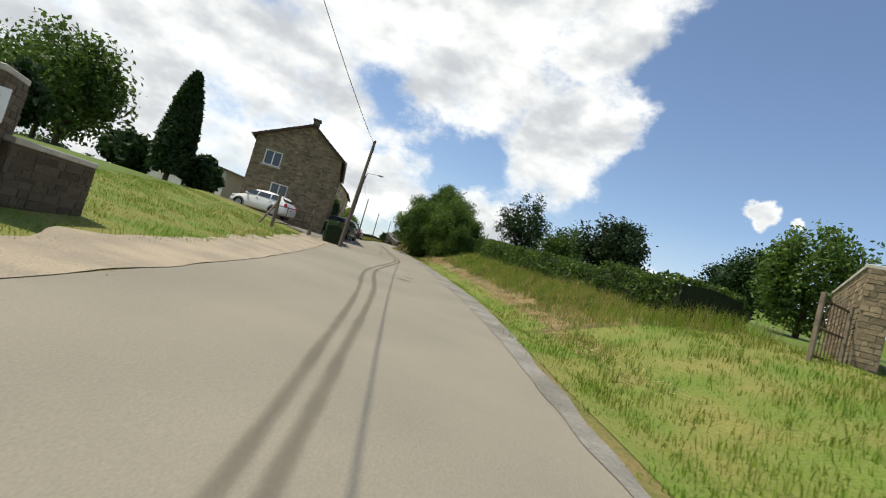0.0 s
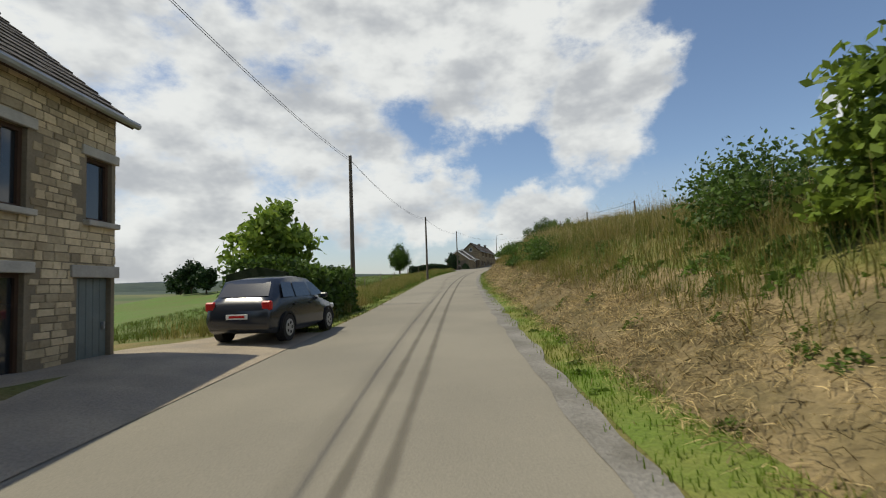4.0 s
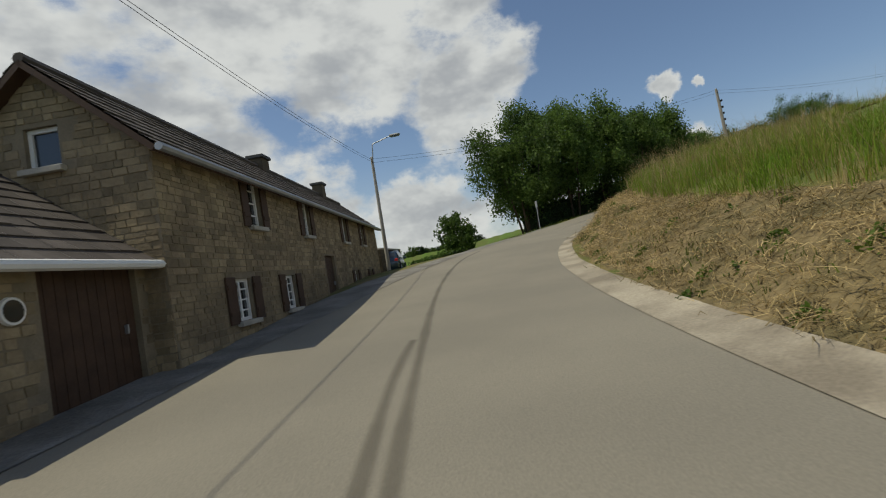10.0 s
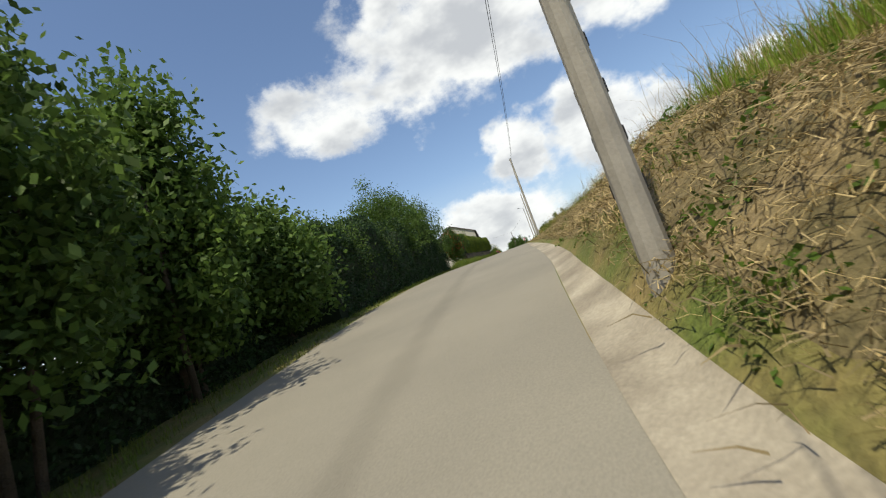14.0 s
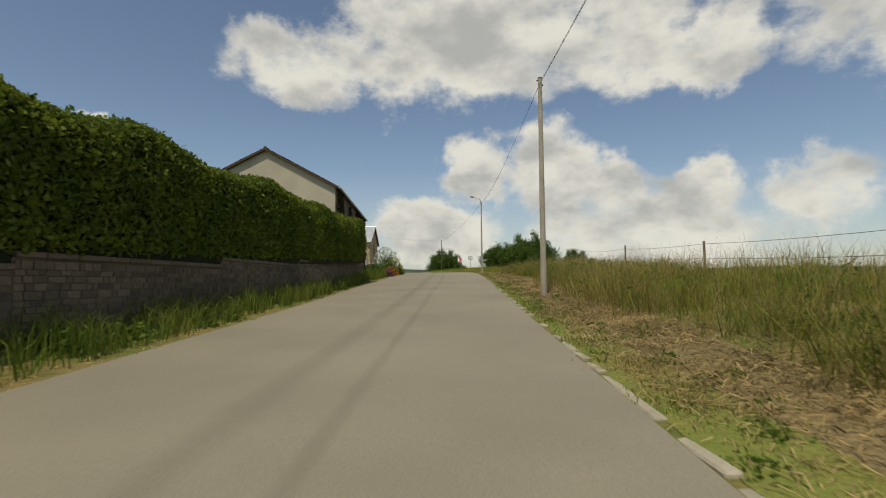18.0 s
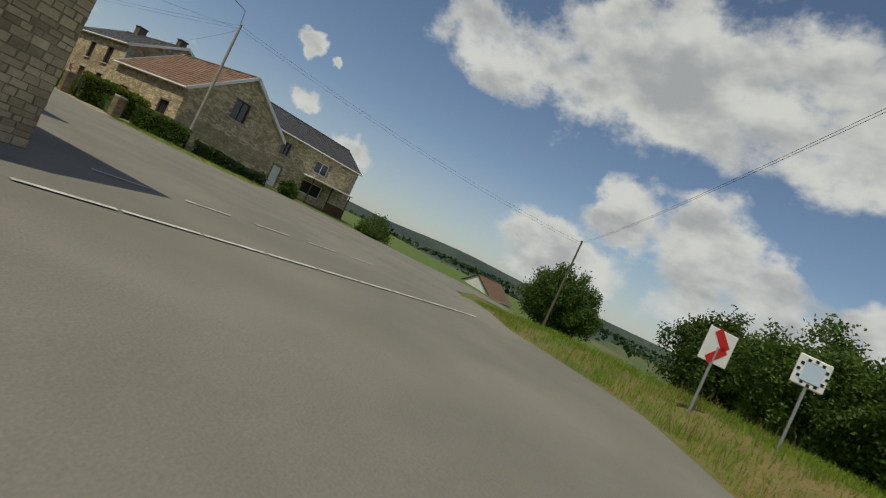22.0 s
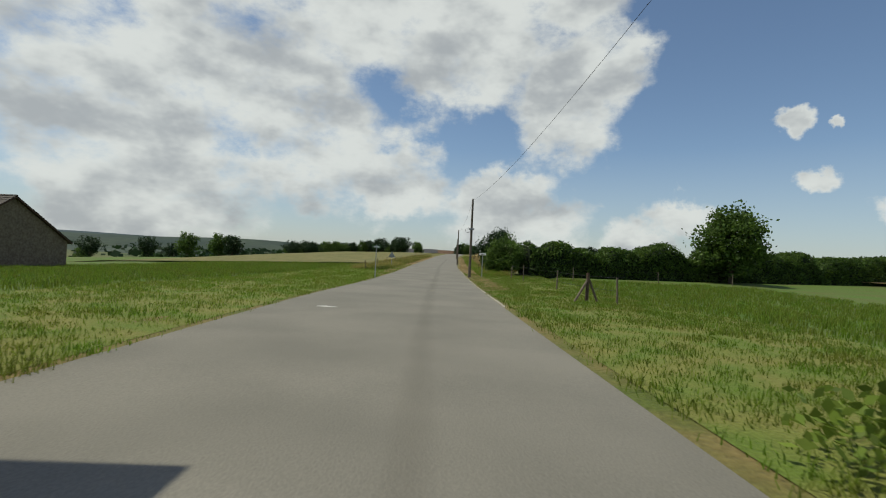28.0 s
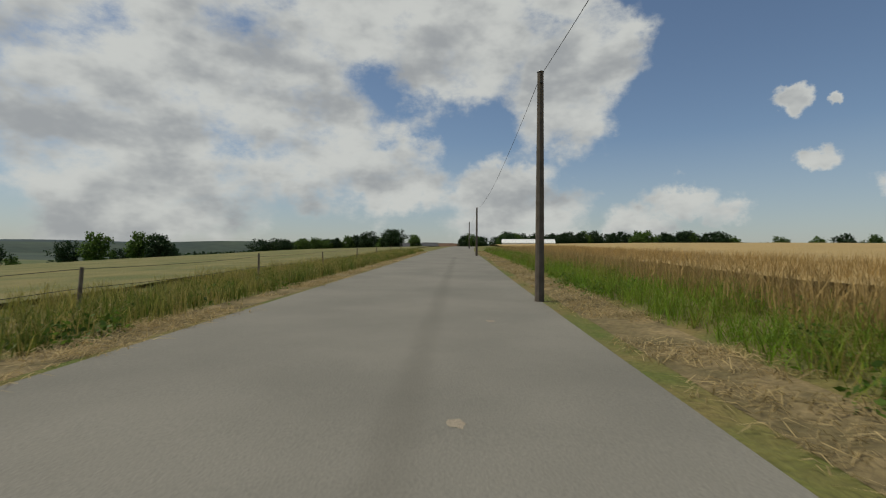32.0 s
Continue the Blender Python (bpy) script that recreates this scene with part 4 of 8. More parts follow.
def hedge(name, label, line, width, height, leaf=M_LEAF, size=0.11, density=260, seed=1, lumpy=0.25, core=True, category="hedge", z_of=None, round_top=0.3, lift=0.0, taper=1.0):
    """A hedge along a plan line of (x, y): a core painted as its inner shade, leaves all over."""
    rng = np.random.default_rng(seed)
    pts = spline([(px, py, 0) for px, py in line], 0.6)[:, :2] if len(line) > 2 else np.linspace(line[0], line[1], max(3, int(np.hypot(line[1][0] - line[0][0], line[1][1] - line[0][1]) / 0.6)))
    z = ground(pts[:, 0], pts[:, 1]) if z_of is None else np.full(len(pts), z_of)
    z = z + lift
    tan = np.gradient(pts, axis=0)
    tan /= np.linalg.norm(tan, axis=1)[:, None]
    nrm = np.stack([tan[:, 1], -tan[:, 0]], -1)
    run = np.hypot(*np.diff(pts, axis=0).T).sum()
    root = thing(name, label, category, pts[0, 0], pts[0, 1], z[0])
    o = np.array([pts[0, 0], pts[0, 1], z[0]])
    hs = height * (1 + lumpy * np.array([noise.noise((p[0] * 0.35, p[1] * 0.35, seed)) for p in pts]))
    hs = hs * np.linspace(1, taper, len(pts))
    girth = width + 2 * height
    n = int(run * girth * density)
    k = rng.uniform(0, len(pts) - 1.001, n)
    i = k.astype(int)
    f = (k - i)[:, None]
    c = pts[i] * (1 - f) + pts[i + 1] * f
    zz = z[i] * (1 - f[:, 0]) + z[i + 1] * f[:, 0]
    hh = hs[i] * (1 - f[:, 0]) + hs[i + 1] * f[:, 0]
    w = rng.uniform(0, girth, n)
    side = np.where(w < height, -0.5, np.where(w > height + width, 0.5, (w - height) / width - 0.5))
    up = np.where(w < height, w / height, np.where(w > height + width, (girth - w) / height, 1.0))
    bulge = np.array([noise.noise((a * 0.8, b * 0.8, u * 1.2 + seed)) for a, b, u in zip(c[:, 0], c[:, 1], up * height)]) * lumpy
    rr = 1 - round_top * up**4 * np.abs(side * 2) ** 2
    off = side * width * (1 + 0.4 * bulge) * (1 - 0.25 * round_top * up**3)
    p = np.stack([c[:, 0] + nrm[i, 0] * off, c[:, 1] + nrm[i, 1] * off, zz + up * hh * (0.9 + 0.1 * rr) * (1 + 0.3 * bulge * up)], -1)
    p += rng.normal(size=p.shape) * size * 0.6
    mpart("leaves", quads("leaves", leaf_quads(p - o, size, rng), leaf), root, kind="stuff")
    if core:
        # solid core whose near-black colour stands for shade between the leaves
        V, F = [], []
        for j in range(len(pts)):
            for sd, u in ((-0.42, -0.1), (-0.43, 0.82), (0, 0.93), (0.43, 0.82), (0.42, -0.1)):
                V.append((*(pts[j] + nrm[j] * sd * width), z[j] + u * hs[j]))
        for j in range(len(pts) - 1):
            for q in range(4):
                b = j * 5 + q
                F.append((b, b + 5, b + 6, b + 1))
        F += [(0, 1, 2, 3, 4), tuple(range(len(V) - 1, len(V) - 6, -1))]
        mpart("hedge_core", mesh_of("hedge_core", np.array(V) - o, F, M_INNERSHADE), root)
    return root


def shrub(x, y, r, h, leaf=M_LEAF, seed=1, n=60, per=45, size=0.1, label="bushy green shrub on the verge", name="shrub", base=None):
    rng = np.random.default_rng(seed)
    z = gz(x, y) if base is None else base
    root = thing(name, label, "shrub", x, y, z)
    u = rng.normal(size=(n, 3))
    u[:, 2] = np.abs(u[:, 2])
    u /= np.linalg.norm(u, axis=1)[:, None]
    c = u * rng.uniform(0.45, 1, (n, 1)) * (r, r, h)
    p = np.repeat(c, per, 0) + rng.normal(size=(n * per, 3)) * r * 0.17
    p[:, 2] = np.abs(p[:, 2])
    mpart("foliage", quads("foliage", leaf_quads(p, size, rng), leaf), root, kind="stuff")
    b = bmesh.new()
    for k in range(6):
        add_tube(b, (0, 0, -0.1), c[k] * 0.9, 0.03, 0.01, 5)
    part("stems", b, M_BARK, root)
    return root


def blades(name, label, x, y, z, height, width, mat, seed, lean=0.45, per=5, spread=0.1, category="grass", flat=False):
    """Tufts of bent grass blades, joined."""
    rng = np.random.default_rng(seed)
    n = len(x)
    hx = np.repeat(x, per) + rng.normal(size=n * per) * spread
    hy = np.repeat(y, per) + rng.normal(size=n * per) * spread
    hz = np.repeat(z, per) - 0.02
    h = np.repeat(np.broadcast_to(height, (n,)), per) * rng.uniform(0.5, 1.25, n * per)
    an, tw = rng.uniform(0, 2 * math.pi, n * per), rng.uniform(0, 2 * math.pi, n * per)
    bend = rng.uniform(0.1, 1, n * per) * np.where(h > 0.3, 1.5, 1.0) * lean
    le = bend * h
    w = np.broadcast_to(width, (n * per,)) * rng.uniform(0.6, 1.3, n * per)
    wx, wy = np.cos(tw) * w / 2, np.sin(tw) * w / 2
    b = np.stack([hx, hy, hz], -1)
    sd = np.stack([wx, wy, 0 * wx], -1)
    if flat:  # cut strands lie about, curled and twisted
        le = h * rng.uniform(0.8, 2.2, n * per)
        sd = np.stack([-np.sin(an) * w / 2, np.cos(an) * w / 2, rng.uniform(-0.5, 0.5, n * per) * w], -1)
    up1 = np.stack([np.cos(an) * le * 0.35, np.sin(an) * le * 0.35, h * (rng.uniform(0.15, 0.6, n * per) if flat else 0.6)], -1)
    up2 = np.stack([np.cos(an) * le, np.sin(an) * le, h * (np.clip(1.0 - 0.35 * bend, 0.45, 1.0) if not flat else rng.uniform(0.0, 0.4, n * per))], -1)
    q1 = np.stack([b - sd, b + sd, b + up1 + sd * 0.7, b + up1 - sd * 0.7], 1)
    q2 = np.stack([b + up1 - sd * 0.7, b + up1 + sd * 0.7, b + up2 + sd * 0.12, b + up2 - sd * 0.12], 1)
    me = quads(name, np.concatenate([q1, q2]), mat)
    return tagged(new(name, me), label, category, kind="stuff")


def scatter(s0, s1, e0, e1, side, per_m2, seed, keep=None):
    """Places on the verge between runs s0 and s1, e0 to e1 metres past the road's edge, on the right (1) or left (-1)."""
    rng = np.random.default_rng(seed)
    n = int((s1 - s0) * (e1 - e0) * per_m2)
    s, e = rng.uniform(s0, s1, n), rng.uniform(e0, e1, n)
    if keep is not None:
        k = keep(s, e)
        s, e = s[k], e[k]
    if side > 0:
        k = e > bellmouth(s) + 0.15
        s, e = s[k], e[k]
    d = (EDGE_R(s) + e) if side > 0 else -(EDGE_L(s) + e)
    x, y = at(s, d)
    return x, y, ground(x, y, s, d), s, e

# ---- ground, road ----
def make_ground():
    """One sheet from the verges to the horizon, dense near the road."""
    far = np.array([30, 60, 100, 160, 240, 340, 480, 700, 1000, 1400, 1900, 2600, 3500, 4600])
    gx = np.r_[(-30 - far)[::-1], np.arange(-30, 231, 3.0), 230 + far]
    gy = np.r_[(-60 - far)[::-1], np.arange(-60, 431, 3.0), 430 + far]
    X, Y = np.meshgrid(gx, gy)
    x, y = X.ravel(), Y.ravel()
    s, d = nearest(x, y)
    z = ground(x, y, s, d)
    e = np.maximum(d - EDGE_R(s), -d - EDGE_L(s))
    z = z - 0.9 * (1 - np.clip((e - 5.5) / 2.0, 0, 1)) - 0.05
    nx, ny = len(gx), len(gy)
    i = np.arange(nx * ny).reshape(ny, nx)
    f = np.stack([i[:-1, :-1], i[:-1, 1:], i[1:, 1:], i[1:, :-1]], -1).reshape(-1, 4)
    me = bpy.data.meshes.new("ground")
    me.from_pydata(np.stack([x, y, z], -1).tolist(), [], f.tolist())
    me.materials.append(M_SOIL)
    me.materials.append(M_FIELD)
    me.materials.append(M_HILLS)
    cx, cy = x[f].mean(1), y[f].mean(1)
    far_d = np.hypot(cx - 100, cy - 200)
    mi = (far_d > 420).astype(np.int32) + (far_d > 1350).astype(np.int32)
    me.polygons.foreach_set("material_index", mi)
    me.polygons.foreach_set("use_smooth", [True] * len(f))
    tagged(new("ground", me), "rolling green meadows and fields reaching the horizon", "ground", kind="structure")


def ribbon(name, s0, s1, d_of, mat, lift=0.0, step=1.0, label="", category="", parent=None, rough=0.0):
    """A strip that follows the road; d_of gives the offsets across it for an array of runs."""
    s = np.arange(s0, s1 + step * 0.5, step)
    ds = d_of(s)
    k = len(ds)
    sg = np.tile(s, k)
    dg = np.concatenate([np.broadcast_to(q, s.shape) for q in ds])
    x, y = at(sg, dg)
    past = np.clip(np.maximum(dg - EDGE_R(sg), -dg - EDGE_L(sg)), 0, 2)
    z = ground(x, y, sg, dg) + (lift * (0.35 + 0.65 * np.clip(past / 0.6, 0, 1)) if rough else lift)
    if rough:
        z = z + np.array([noise.noise((a * 0.9, b * 0.9, 3.1)) for a, b in zip(x, y)]) * rough * np.clip(past / 1.1, 0, 1)
    n = len(s)
    i = np.arange(k * n).reshape(k, n)
    f = np.stack([i[:-1, :-1], i[1:, :-1], i[1:, 1:], i[:-1, 1:]], -1).reshape(-1, 4)
    me = mesh_of(name, np.stack([x, y, z], -1).tolist(), f[:, ::-1].tolist(), mat, True)
    ob = new(name, me)
    if parent:
        ob.parent = parent
    else:
        tagged(ob, label, category, kind="structure")
    return ob


make_ground()
S_END = float(SS[-1]) - 1
ribbon("road", -58, 318, lambda s: [-EDGE_L(s), -EDGE_L(s) * 0.5, 0 * s, EDGE_R(s) * 0.6, EDGE_R(s)], M_ASPHALT, 0.0, 1.0, "worn pale grey asphalt lane with tar-sealed joints", "road")
ribbon("junction_road", 318, 366, lambda s: [-EDGE_L(s), -EDGE_L(s) * 0.5, 0 * s, EDGE_R(s) * 0.6, EDGE_R(s)] + [EDGE_R(s) + 0.05 + bellmouth(s) * q for q in (0.06, 0.12, 0.2, 0.3, 0.4, 0.55, 0.7, 0.85, 1)], M_GREYASPHALT, 0.0, 0.5, "grey asphalt of the junction and its branching road", "road")
ribbon("plateau_road", 366, S_END, lambda s: [-EDGE_L(s), -EDGE_L(s) * 0.5, 0 * s, EDGE_R(s) * 0.6, EDGE_R(s)], M_GREYASPHALT, 0.0, 1.0, "worn neutral grey asphalt road", "road")
VERGE = (-0.05, 0.15, 0.4, 0.7, 1, 1.4, 2, 3, 4, 5.5, 6.5, 7.6)
ribbon("verge_left", -58, S_END, lambda s: [-EDGE_L(s) - q for q in VERGE[::-1]], M_VERGE, -0.012, 1.0, "grassy verge along the lane", "verge", rough=0.05)
ribbon("verge_right", -58, 321, lambda s: [EDGE_R(s) + q for q in VERGE], M_VERGE, -0.012, 1.0, "grassy bank along the lane", "bank", rough=0.05)
ribbon("verge_right", 321, 347, lambda s: [EDGE_R(s) + bellmouth(s) + q for q in VERGE], M_VERGE, -0.012, 1.0, "grassy verge round the junction", "verge", rough=0.03)
ribbon("verge_right", 347, 364, lambda s: [EDGE_R(s) + np.maximum(bellmouth(s) - 0.2, q) for q in VERGE], M_VERGE, -0.04, 1.0, "grassy corner by the junction", "verge")
ribbon("verge_right", 364, S_END, lambda s: [EDGE_R(s) + np.maximum(bellmouth(s) - 0.2, q) for q in VERGE], M_VERGE, -0.012, 1.0, "grassy verge along the plateau road", "verge", rough=0.04)


# ---- first stretch: farm lane with two stone houses ----
house("stone_house", "two-storey grey rubble stone house with slate roof and white windows", (-4.85, 33.6), -6.5, 9.6, 5.6, 5.25, 6.9,
      [("n", 1.65, 1.45, 1.1, 1.0, "win"), ("n", 0.75, 3.45, 1.1, 1.0, "win"), ("f", 1.3, 1.15, 1.6, 1.25, "win"), ("f", 4.3, 0.1, 0.85, 2.15, "door"), ("f", 6.7, 1.0, 0.8, 1.3, "dark"), ("f", 8.5, 0.2, 0.8, 1.9, "dark"),
       ("f", 1.0, 3.45, 1.6, 1.15, "win"), ("f", 6.2, 3.45, 0.75, 1.15, "win"), ("f", 8.2, 3.45, 0.75, 1.15, "win")],
      base=2.15, stone=M_GREYSTONE, roof=M_SLATE, seed=3, ridge_at=0.42, chimneys=((0.4, 2.3, 0.5, 0.35), ), quoin=None, loose=("f", 1.0, 9.0, 0.0, 1.4))
house("stone_farmhouse", "two-storey ochre stone farmhouse with dark tiled roof and grey-green door", (-7.4, 62.3), -3, 8.2, 5.4, 5.3, 7.6,
      [("f", 0.9, 0.05, 1.0, 2.1, "greydoor"), ("f", 2.9, 0.9, 0.5, 0.9, "blue"), ("f", 5.3, 0.3, 0.8, 1.7, "dark"), ("f", 7.2, 0.05, 0.9, 1.9, "greydoor"),
       ("f", 0.9, 3.0, 0.9, 1.4, "blue"), ("f", 5.3, 3.0, 0.8, 1.3, "dark"), ("f", 7.4, 3.0, 0.7, 1.2, "dark")],
      base=3.5, stone=M_PALESTONE, roof=M_DARKTILE, seed=5, chimneys=((4.2, 2.9, 0.6, 0.6),), lintel=M_QUOIN)
pole(-2.75, 26.9, 7.7, lean=0.25)
pole(-5.4, 55.4, 10.3, lamp=(1.7, 0.1, 0.5), lean=0.3)
pole(-6.1, 83.4, 11.2)
pole(-5.0, 111.7, 12.1)
pole(-2.6, 150, 14.6)
# ---- bend: garage and long farm ----
house("double_garage", "low stone garage with two plank doors and white bargeboards", (-0.5, 158.1), 12.5, 5.2, 4.5, 2.1, 3.8,
      [("n", 0.45, 0.0, 1.5, 1.75, "garage"), ("n", 2.3, 0.0, 1.6, 1.75, "garage")], roof=M_DARKTILE, trim=M_WHITE, seed=7, category="garage", loose=("n", 0.0, 5.0, 0.0, 4.0))
gl = house("gate_lodge", "low stone link with brown double gate, round windows and white bargeboard", (0.5, 162.6), 14, 3.7, 4.9, 2.15, 4.0,
           [("f", 1.7, 0.0, 1.75, 1.95, "gate")], roof=M_DARKTILE, trim=M_WHITE, seed=8, category="lodge")
for u in (0.75, 1.3):
    m = pose(0, 0, 0, 0, 0, 76) @ pose(u, -0.03, 1.45)
    rw = part("round_window", tube(m @ Vector((0, 0.02, 0)), m @ Vector((0, -0.03, 0)), 0.17, 0.16, 20), M_WHITE, gl, "round white-rimmed window")
    part("pane", tube(m @ Vector((0, -0.028, 0)), m @ Vector((0, -0.036, 0)), 0.13, 0.13, 20), M_GLASS, rw)
house("long_farm", "long stone farm with brown shutters and dark roof", (1.75, 166.1), 13.2, 19.4, 3.6, 3.8, 5.35,
      [("f", 2.2, 0.5, 0.8, 0.9, "shut"), ("f", 5.0, 0.5, 0.8, 0.9, "shut"), ("f", 9.0, 0.0, 1.2, 2.0, "gate"), ("f", 13.0, 0.5, 0.7, 0.9, "shut"), ("f", 16.2, 0.5, 0.7, 0.9, "shut"),
       ("f", 3.4, 2.6, 0.7, 1.2, "shut"), ("f", 7.2, 2.6, 0.7, 1.2, "shut"), ("f", 12.0, 2.6, 0.7, 1.2, "shut"), ("f", 15.4, 2.6, 0.7, 1.2, "shut"), ("n", 1.5, 3.6, 0.6, 0.7, "win")],
      roof=M_DARKTILE, seed=9, chimneys=((9.0, 1.8, 0.6, 0.3), (16.0, 1.8, 0.6, 0.5)), category="farmhouse", loose=("f", 0.0, 9.0, 0.3, 1.6))
pole(6.7, 185.6, 16.1, mat=M_POLECON, lamp=(1.2, -0.5, 1.0), concrete=False)
pole(31.8, 187.5, 18.6, mat=M_POLECON, concrete=True, lean=-0.25)
# ---- climb to the junction ----
pole(108.6, 208.5, 25.1, mat=M_POLECON)
pole(150.2, 220.0, 27.4, mat=M_POLECON, lamp=(-1.9, 0.6, 0.35))
pole(193.8, 238.7, 26.6)
house("tall_barn", "tall rendered barn with creeper over a dark road side and slate roof", (117.5, 222.1), 70, 16.5, 8.6, 5.9, 8.2, [], wall=M_RENDER, stone=None, roof=M_SLATE, seed=11, category="barn")
house("small_barn", "small stone barn with ribbed metal roof and steel garage door", (154.2, 236.0), 343.4, 7.0, 7.0, 3.95, 6.1,
      [("b", 4.2, 0.0, 2.4, 2.25, "metaldoor"), ("b", 2.65, 1.0, 0.65, 0.9, "dark"), ("b", 1.1, 0.25, 0.85, 1.7, "dark"), ("n", 3.1, 2.4, 0.7, 1.2, "hole")], roof=M_SHEET, seed=13, category="barn", stone=M_PALESTONE, loose=("n", 0.0, 7.0, 0.0, 1.6))
house("stone_chapel_barn", "taller stone barn with slate roof behind the small barn", (153.45, 243.1), 348, 9.0, 7.0, 6.9, 9.2, [("n", 3.1, 5.2, 0.8, 1.2, "hole"), ("b", 6.4, 5.0, 0.8, 1.2, "hole")], roof=M_SLATE, seed=15, category="barn")
house("great_barn", "long dark stone barn with pale quoins and tiled roof", (155.61, 252.6), 0.75, 54.4, 11, 6.6, 10.8, [], wall=M_DARKMORTAR, stone=M_DARKSTONE, roof=M_DARKTILE, seed=17, category="barn", course=0.15, piece=0.36, loose=("f", 14, 32, 0.2, 1.4))
house("gabled_cottage", "stone cottage with brown tiled roof, white bargeboards and small gable window", (169.6, 270.9), 180, 10.2, 8.6, 3.7, 6.8,
      [("e", 3.6, 3.2, 1.2, 1.5, "dark"), ("f", 7.6, 1.2, 1.2, 1.0, "dark"), ("f", 1.6, 0.0, 1.3, 2.0, "gate")], stone=M_PALESTONE, roof=M_TILE, trim=M_WHITE, seed=19, loose=("e", 0.0, 8.6, 0.6, 2.4))
house("garden_house", "two-storey stone house with white eaves above the flower garden", (170.55, 283.8), 181.5, 11.8, 8.0, 5.1, 7.2,
      [("f", 4.9, 2.9, 0.95, 1.4, "dark"), ("f", 8.4, 2.9, 1.0, 1.45, "dark"), ("f", 4.9, 0.0, 0.95, 1.95, "gate"), ("f", 8.4, 0.25, 1.0, 1.7, "dark")],
      roof=M_SLATE, trim=M_WHITE, seed=21, stone=M_PALESTONE, loose=("f", 0.0, 9.0, 2.2, 4.2), chimneys=((2.4, 4.0, 0.9, 0.7), (10.5, 4.0, 0.7, 0.5)), lintel=M_QUOIN, quoin=M_QUOIN)
house("porch_house", "two-storey stone house with slate roof and a glazed porch", (181.0, 265.0), 97, 10.8, 7.0, 5.3, 7.3,
      [("f", 1.0, 3.2, 0.8, 1.2, "dark"), ("f", 5.2, 3.1, 1.7, 1.2, "win"), ("f", 1.0, 0.0, 0.9, 2.0, "door"), ("f", 4.6, 0.7, 2.6, 1.3, "win"), ("e", 2.5, 3.0, 1.0, 1.2, "win")], stone=M_PALESTONE, roof=M_SLATE, trim=M_WHITE, seed=23)
ph = thing("porch_canopy", "white flat porch canopy over a brown-boarded terrace", "porch", 185.4, 264.5, gz(185.4, 264.5), -7)
part("canopy_roof", box((2.6, -0.9, 2.55), (5.6, 1.9, 0.14), 0.02), M_WHITE, ph)
for xx in (0.1, 2.6, 5.1):
    part("canopy_post", box((xx, -1.75, 1.2), (0.1, 0.1, 2.6), 0.01), M_BROWNWOOD, ph)
for i in range(16):
    part("board", box((2.7 + 0.16 * i, -1.8, 0.45), (0.145, 0.03, 1.0), 0.004), M_BROWNWOOD, ph)
pole(169.4, 258.0, 28.2, mat=M_POLECON, lamp=(-1.2, 0.4, 1.2))
pole(165.6, 307.5, 27.4)
pole(164.8, 343.8, 26.4, bracket=True)
pole(166.3, 382.7, 26.3)
pole(168.5, 420, 26.6)



# ---- surfaces beside the road ----
ribbon("grey_forecourt", 29, 46, lambda s: [-EDGE_L(s) - q for q in (4.2, 2, 0.6, -0.1)], M_GREYGRAVEL, 0.03, 0.8, "grey gravel forecourt under the parked cars", "forecourt", rough=0.05)
ribbon("gravel_forecourt", 47, 74, lambda s: [-EDGE_L(s) - q * np.interp(s, [47, 52, 66, 74], [0.9, 1, 1, 0.4]) for q in (5.6, 3, 1, -0.1)], M_GRAVEL, 0.03, 0.8, "ochre gravel forecourt before the farmhouse", "forecourt", rough=0.05)
ribbon("garage_forecourt", 141, 168, lambda s: [-EDGE_L(s) - q for q in (7, 4, 1.5, -0.05)], M_GREYGRAVEL, 0.03, 0.8, "coarse grey gravel before the garage", "forecourt", rough=0.05)
ribbon("farm_apron", 168, 190, lambda s: [-EDGE_L(s) - q for q in (1.6, 0.8, -0.05)], M_GREYGRAVEL, 0.03, 0.8, "narrow gravel strip along the farm wall", "forecourt", rough=0.05)
ribbon("barn_apron", 309, 336, lambda s: [-EDGE_L(s) - q * np.interp(s, [309, 313, 324, 336], [0.3, 1, 1, 0.4]) for q in (6.5, 3, 1, -0.05)], M_CONCRETE, 0.03, 0.8, "pale worn concrete apron before the small barn", "apron", rough=0.05)
ribbon("house_pavement", 361.5, 392, lambda s: [EDGE_R(s) + q for q in (-0.05, 0.25, 0.5, 0.75)], M_GRAVEL, 0.03, 0.8, "narrow dusty dirt strip along the garden", "pavement", rough=0.05)
ribbon("yard_pavement", 361.5, 367, lambda s: [EDGE_R(s) + q for q in (0.7, 1, 1.4, 2, 3, 4, 5.5)], M_CONCRETE, 0.03, 0.8, "concrete yard entrance beside the hedge", "pavement", rough=0.05)
ribbon("gutter", 118, 231, lambda s: [EDGE_R(s) + np.interp(s, [118, 146, 156], [0.42, 0.4, 0.0]) + np.interp(s, [118, 135, 153, 165, 178, 190, 196, 206, 214, 222, 231], [0.15, 0.45, 0.7, 0.6, 0.45, 0.65, 0.6, 0.42, 0.42, 0.25, 0.12]) * q for q in (-0.02, 0.25, 0.5, 0.75, 1)], M_CONCRETE, 0.03, 0.6, "shallow cracked concrete gutter at the foot of the bank", "gutter", rough=0.05)
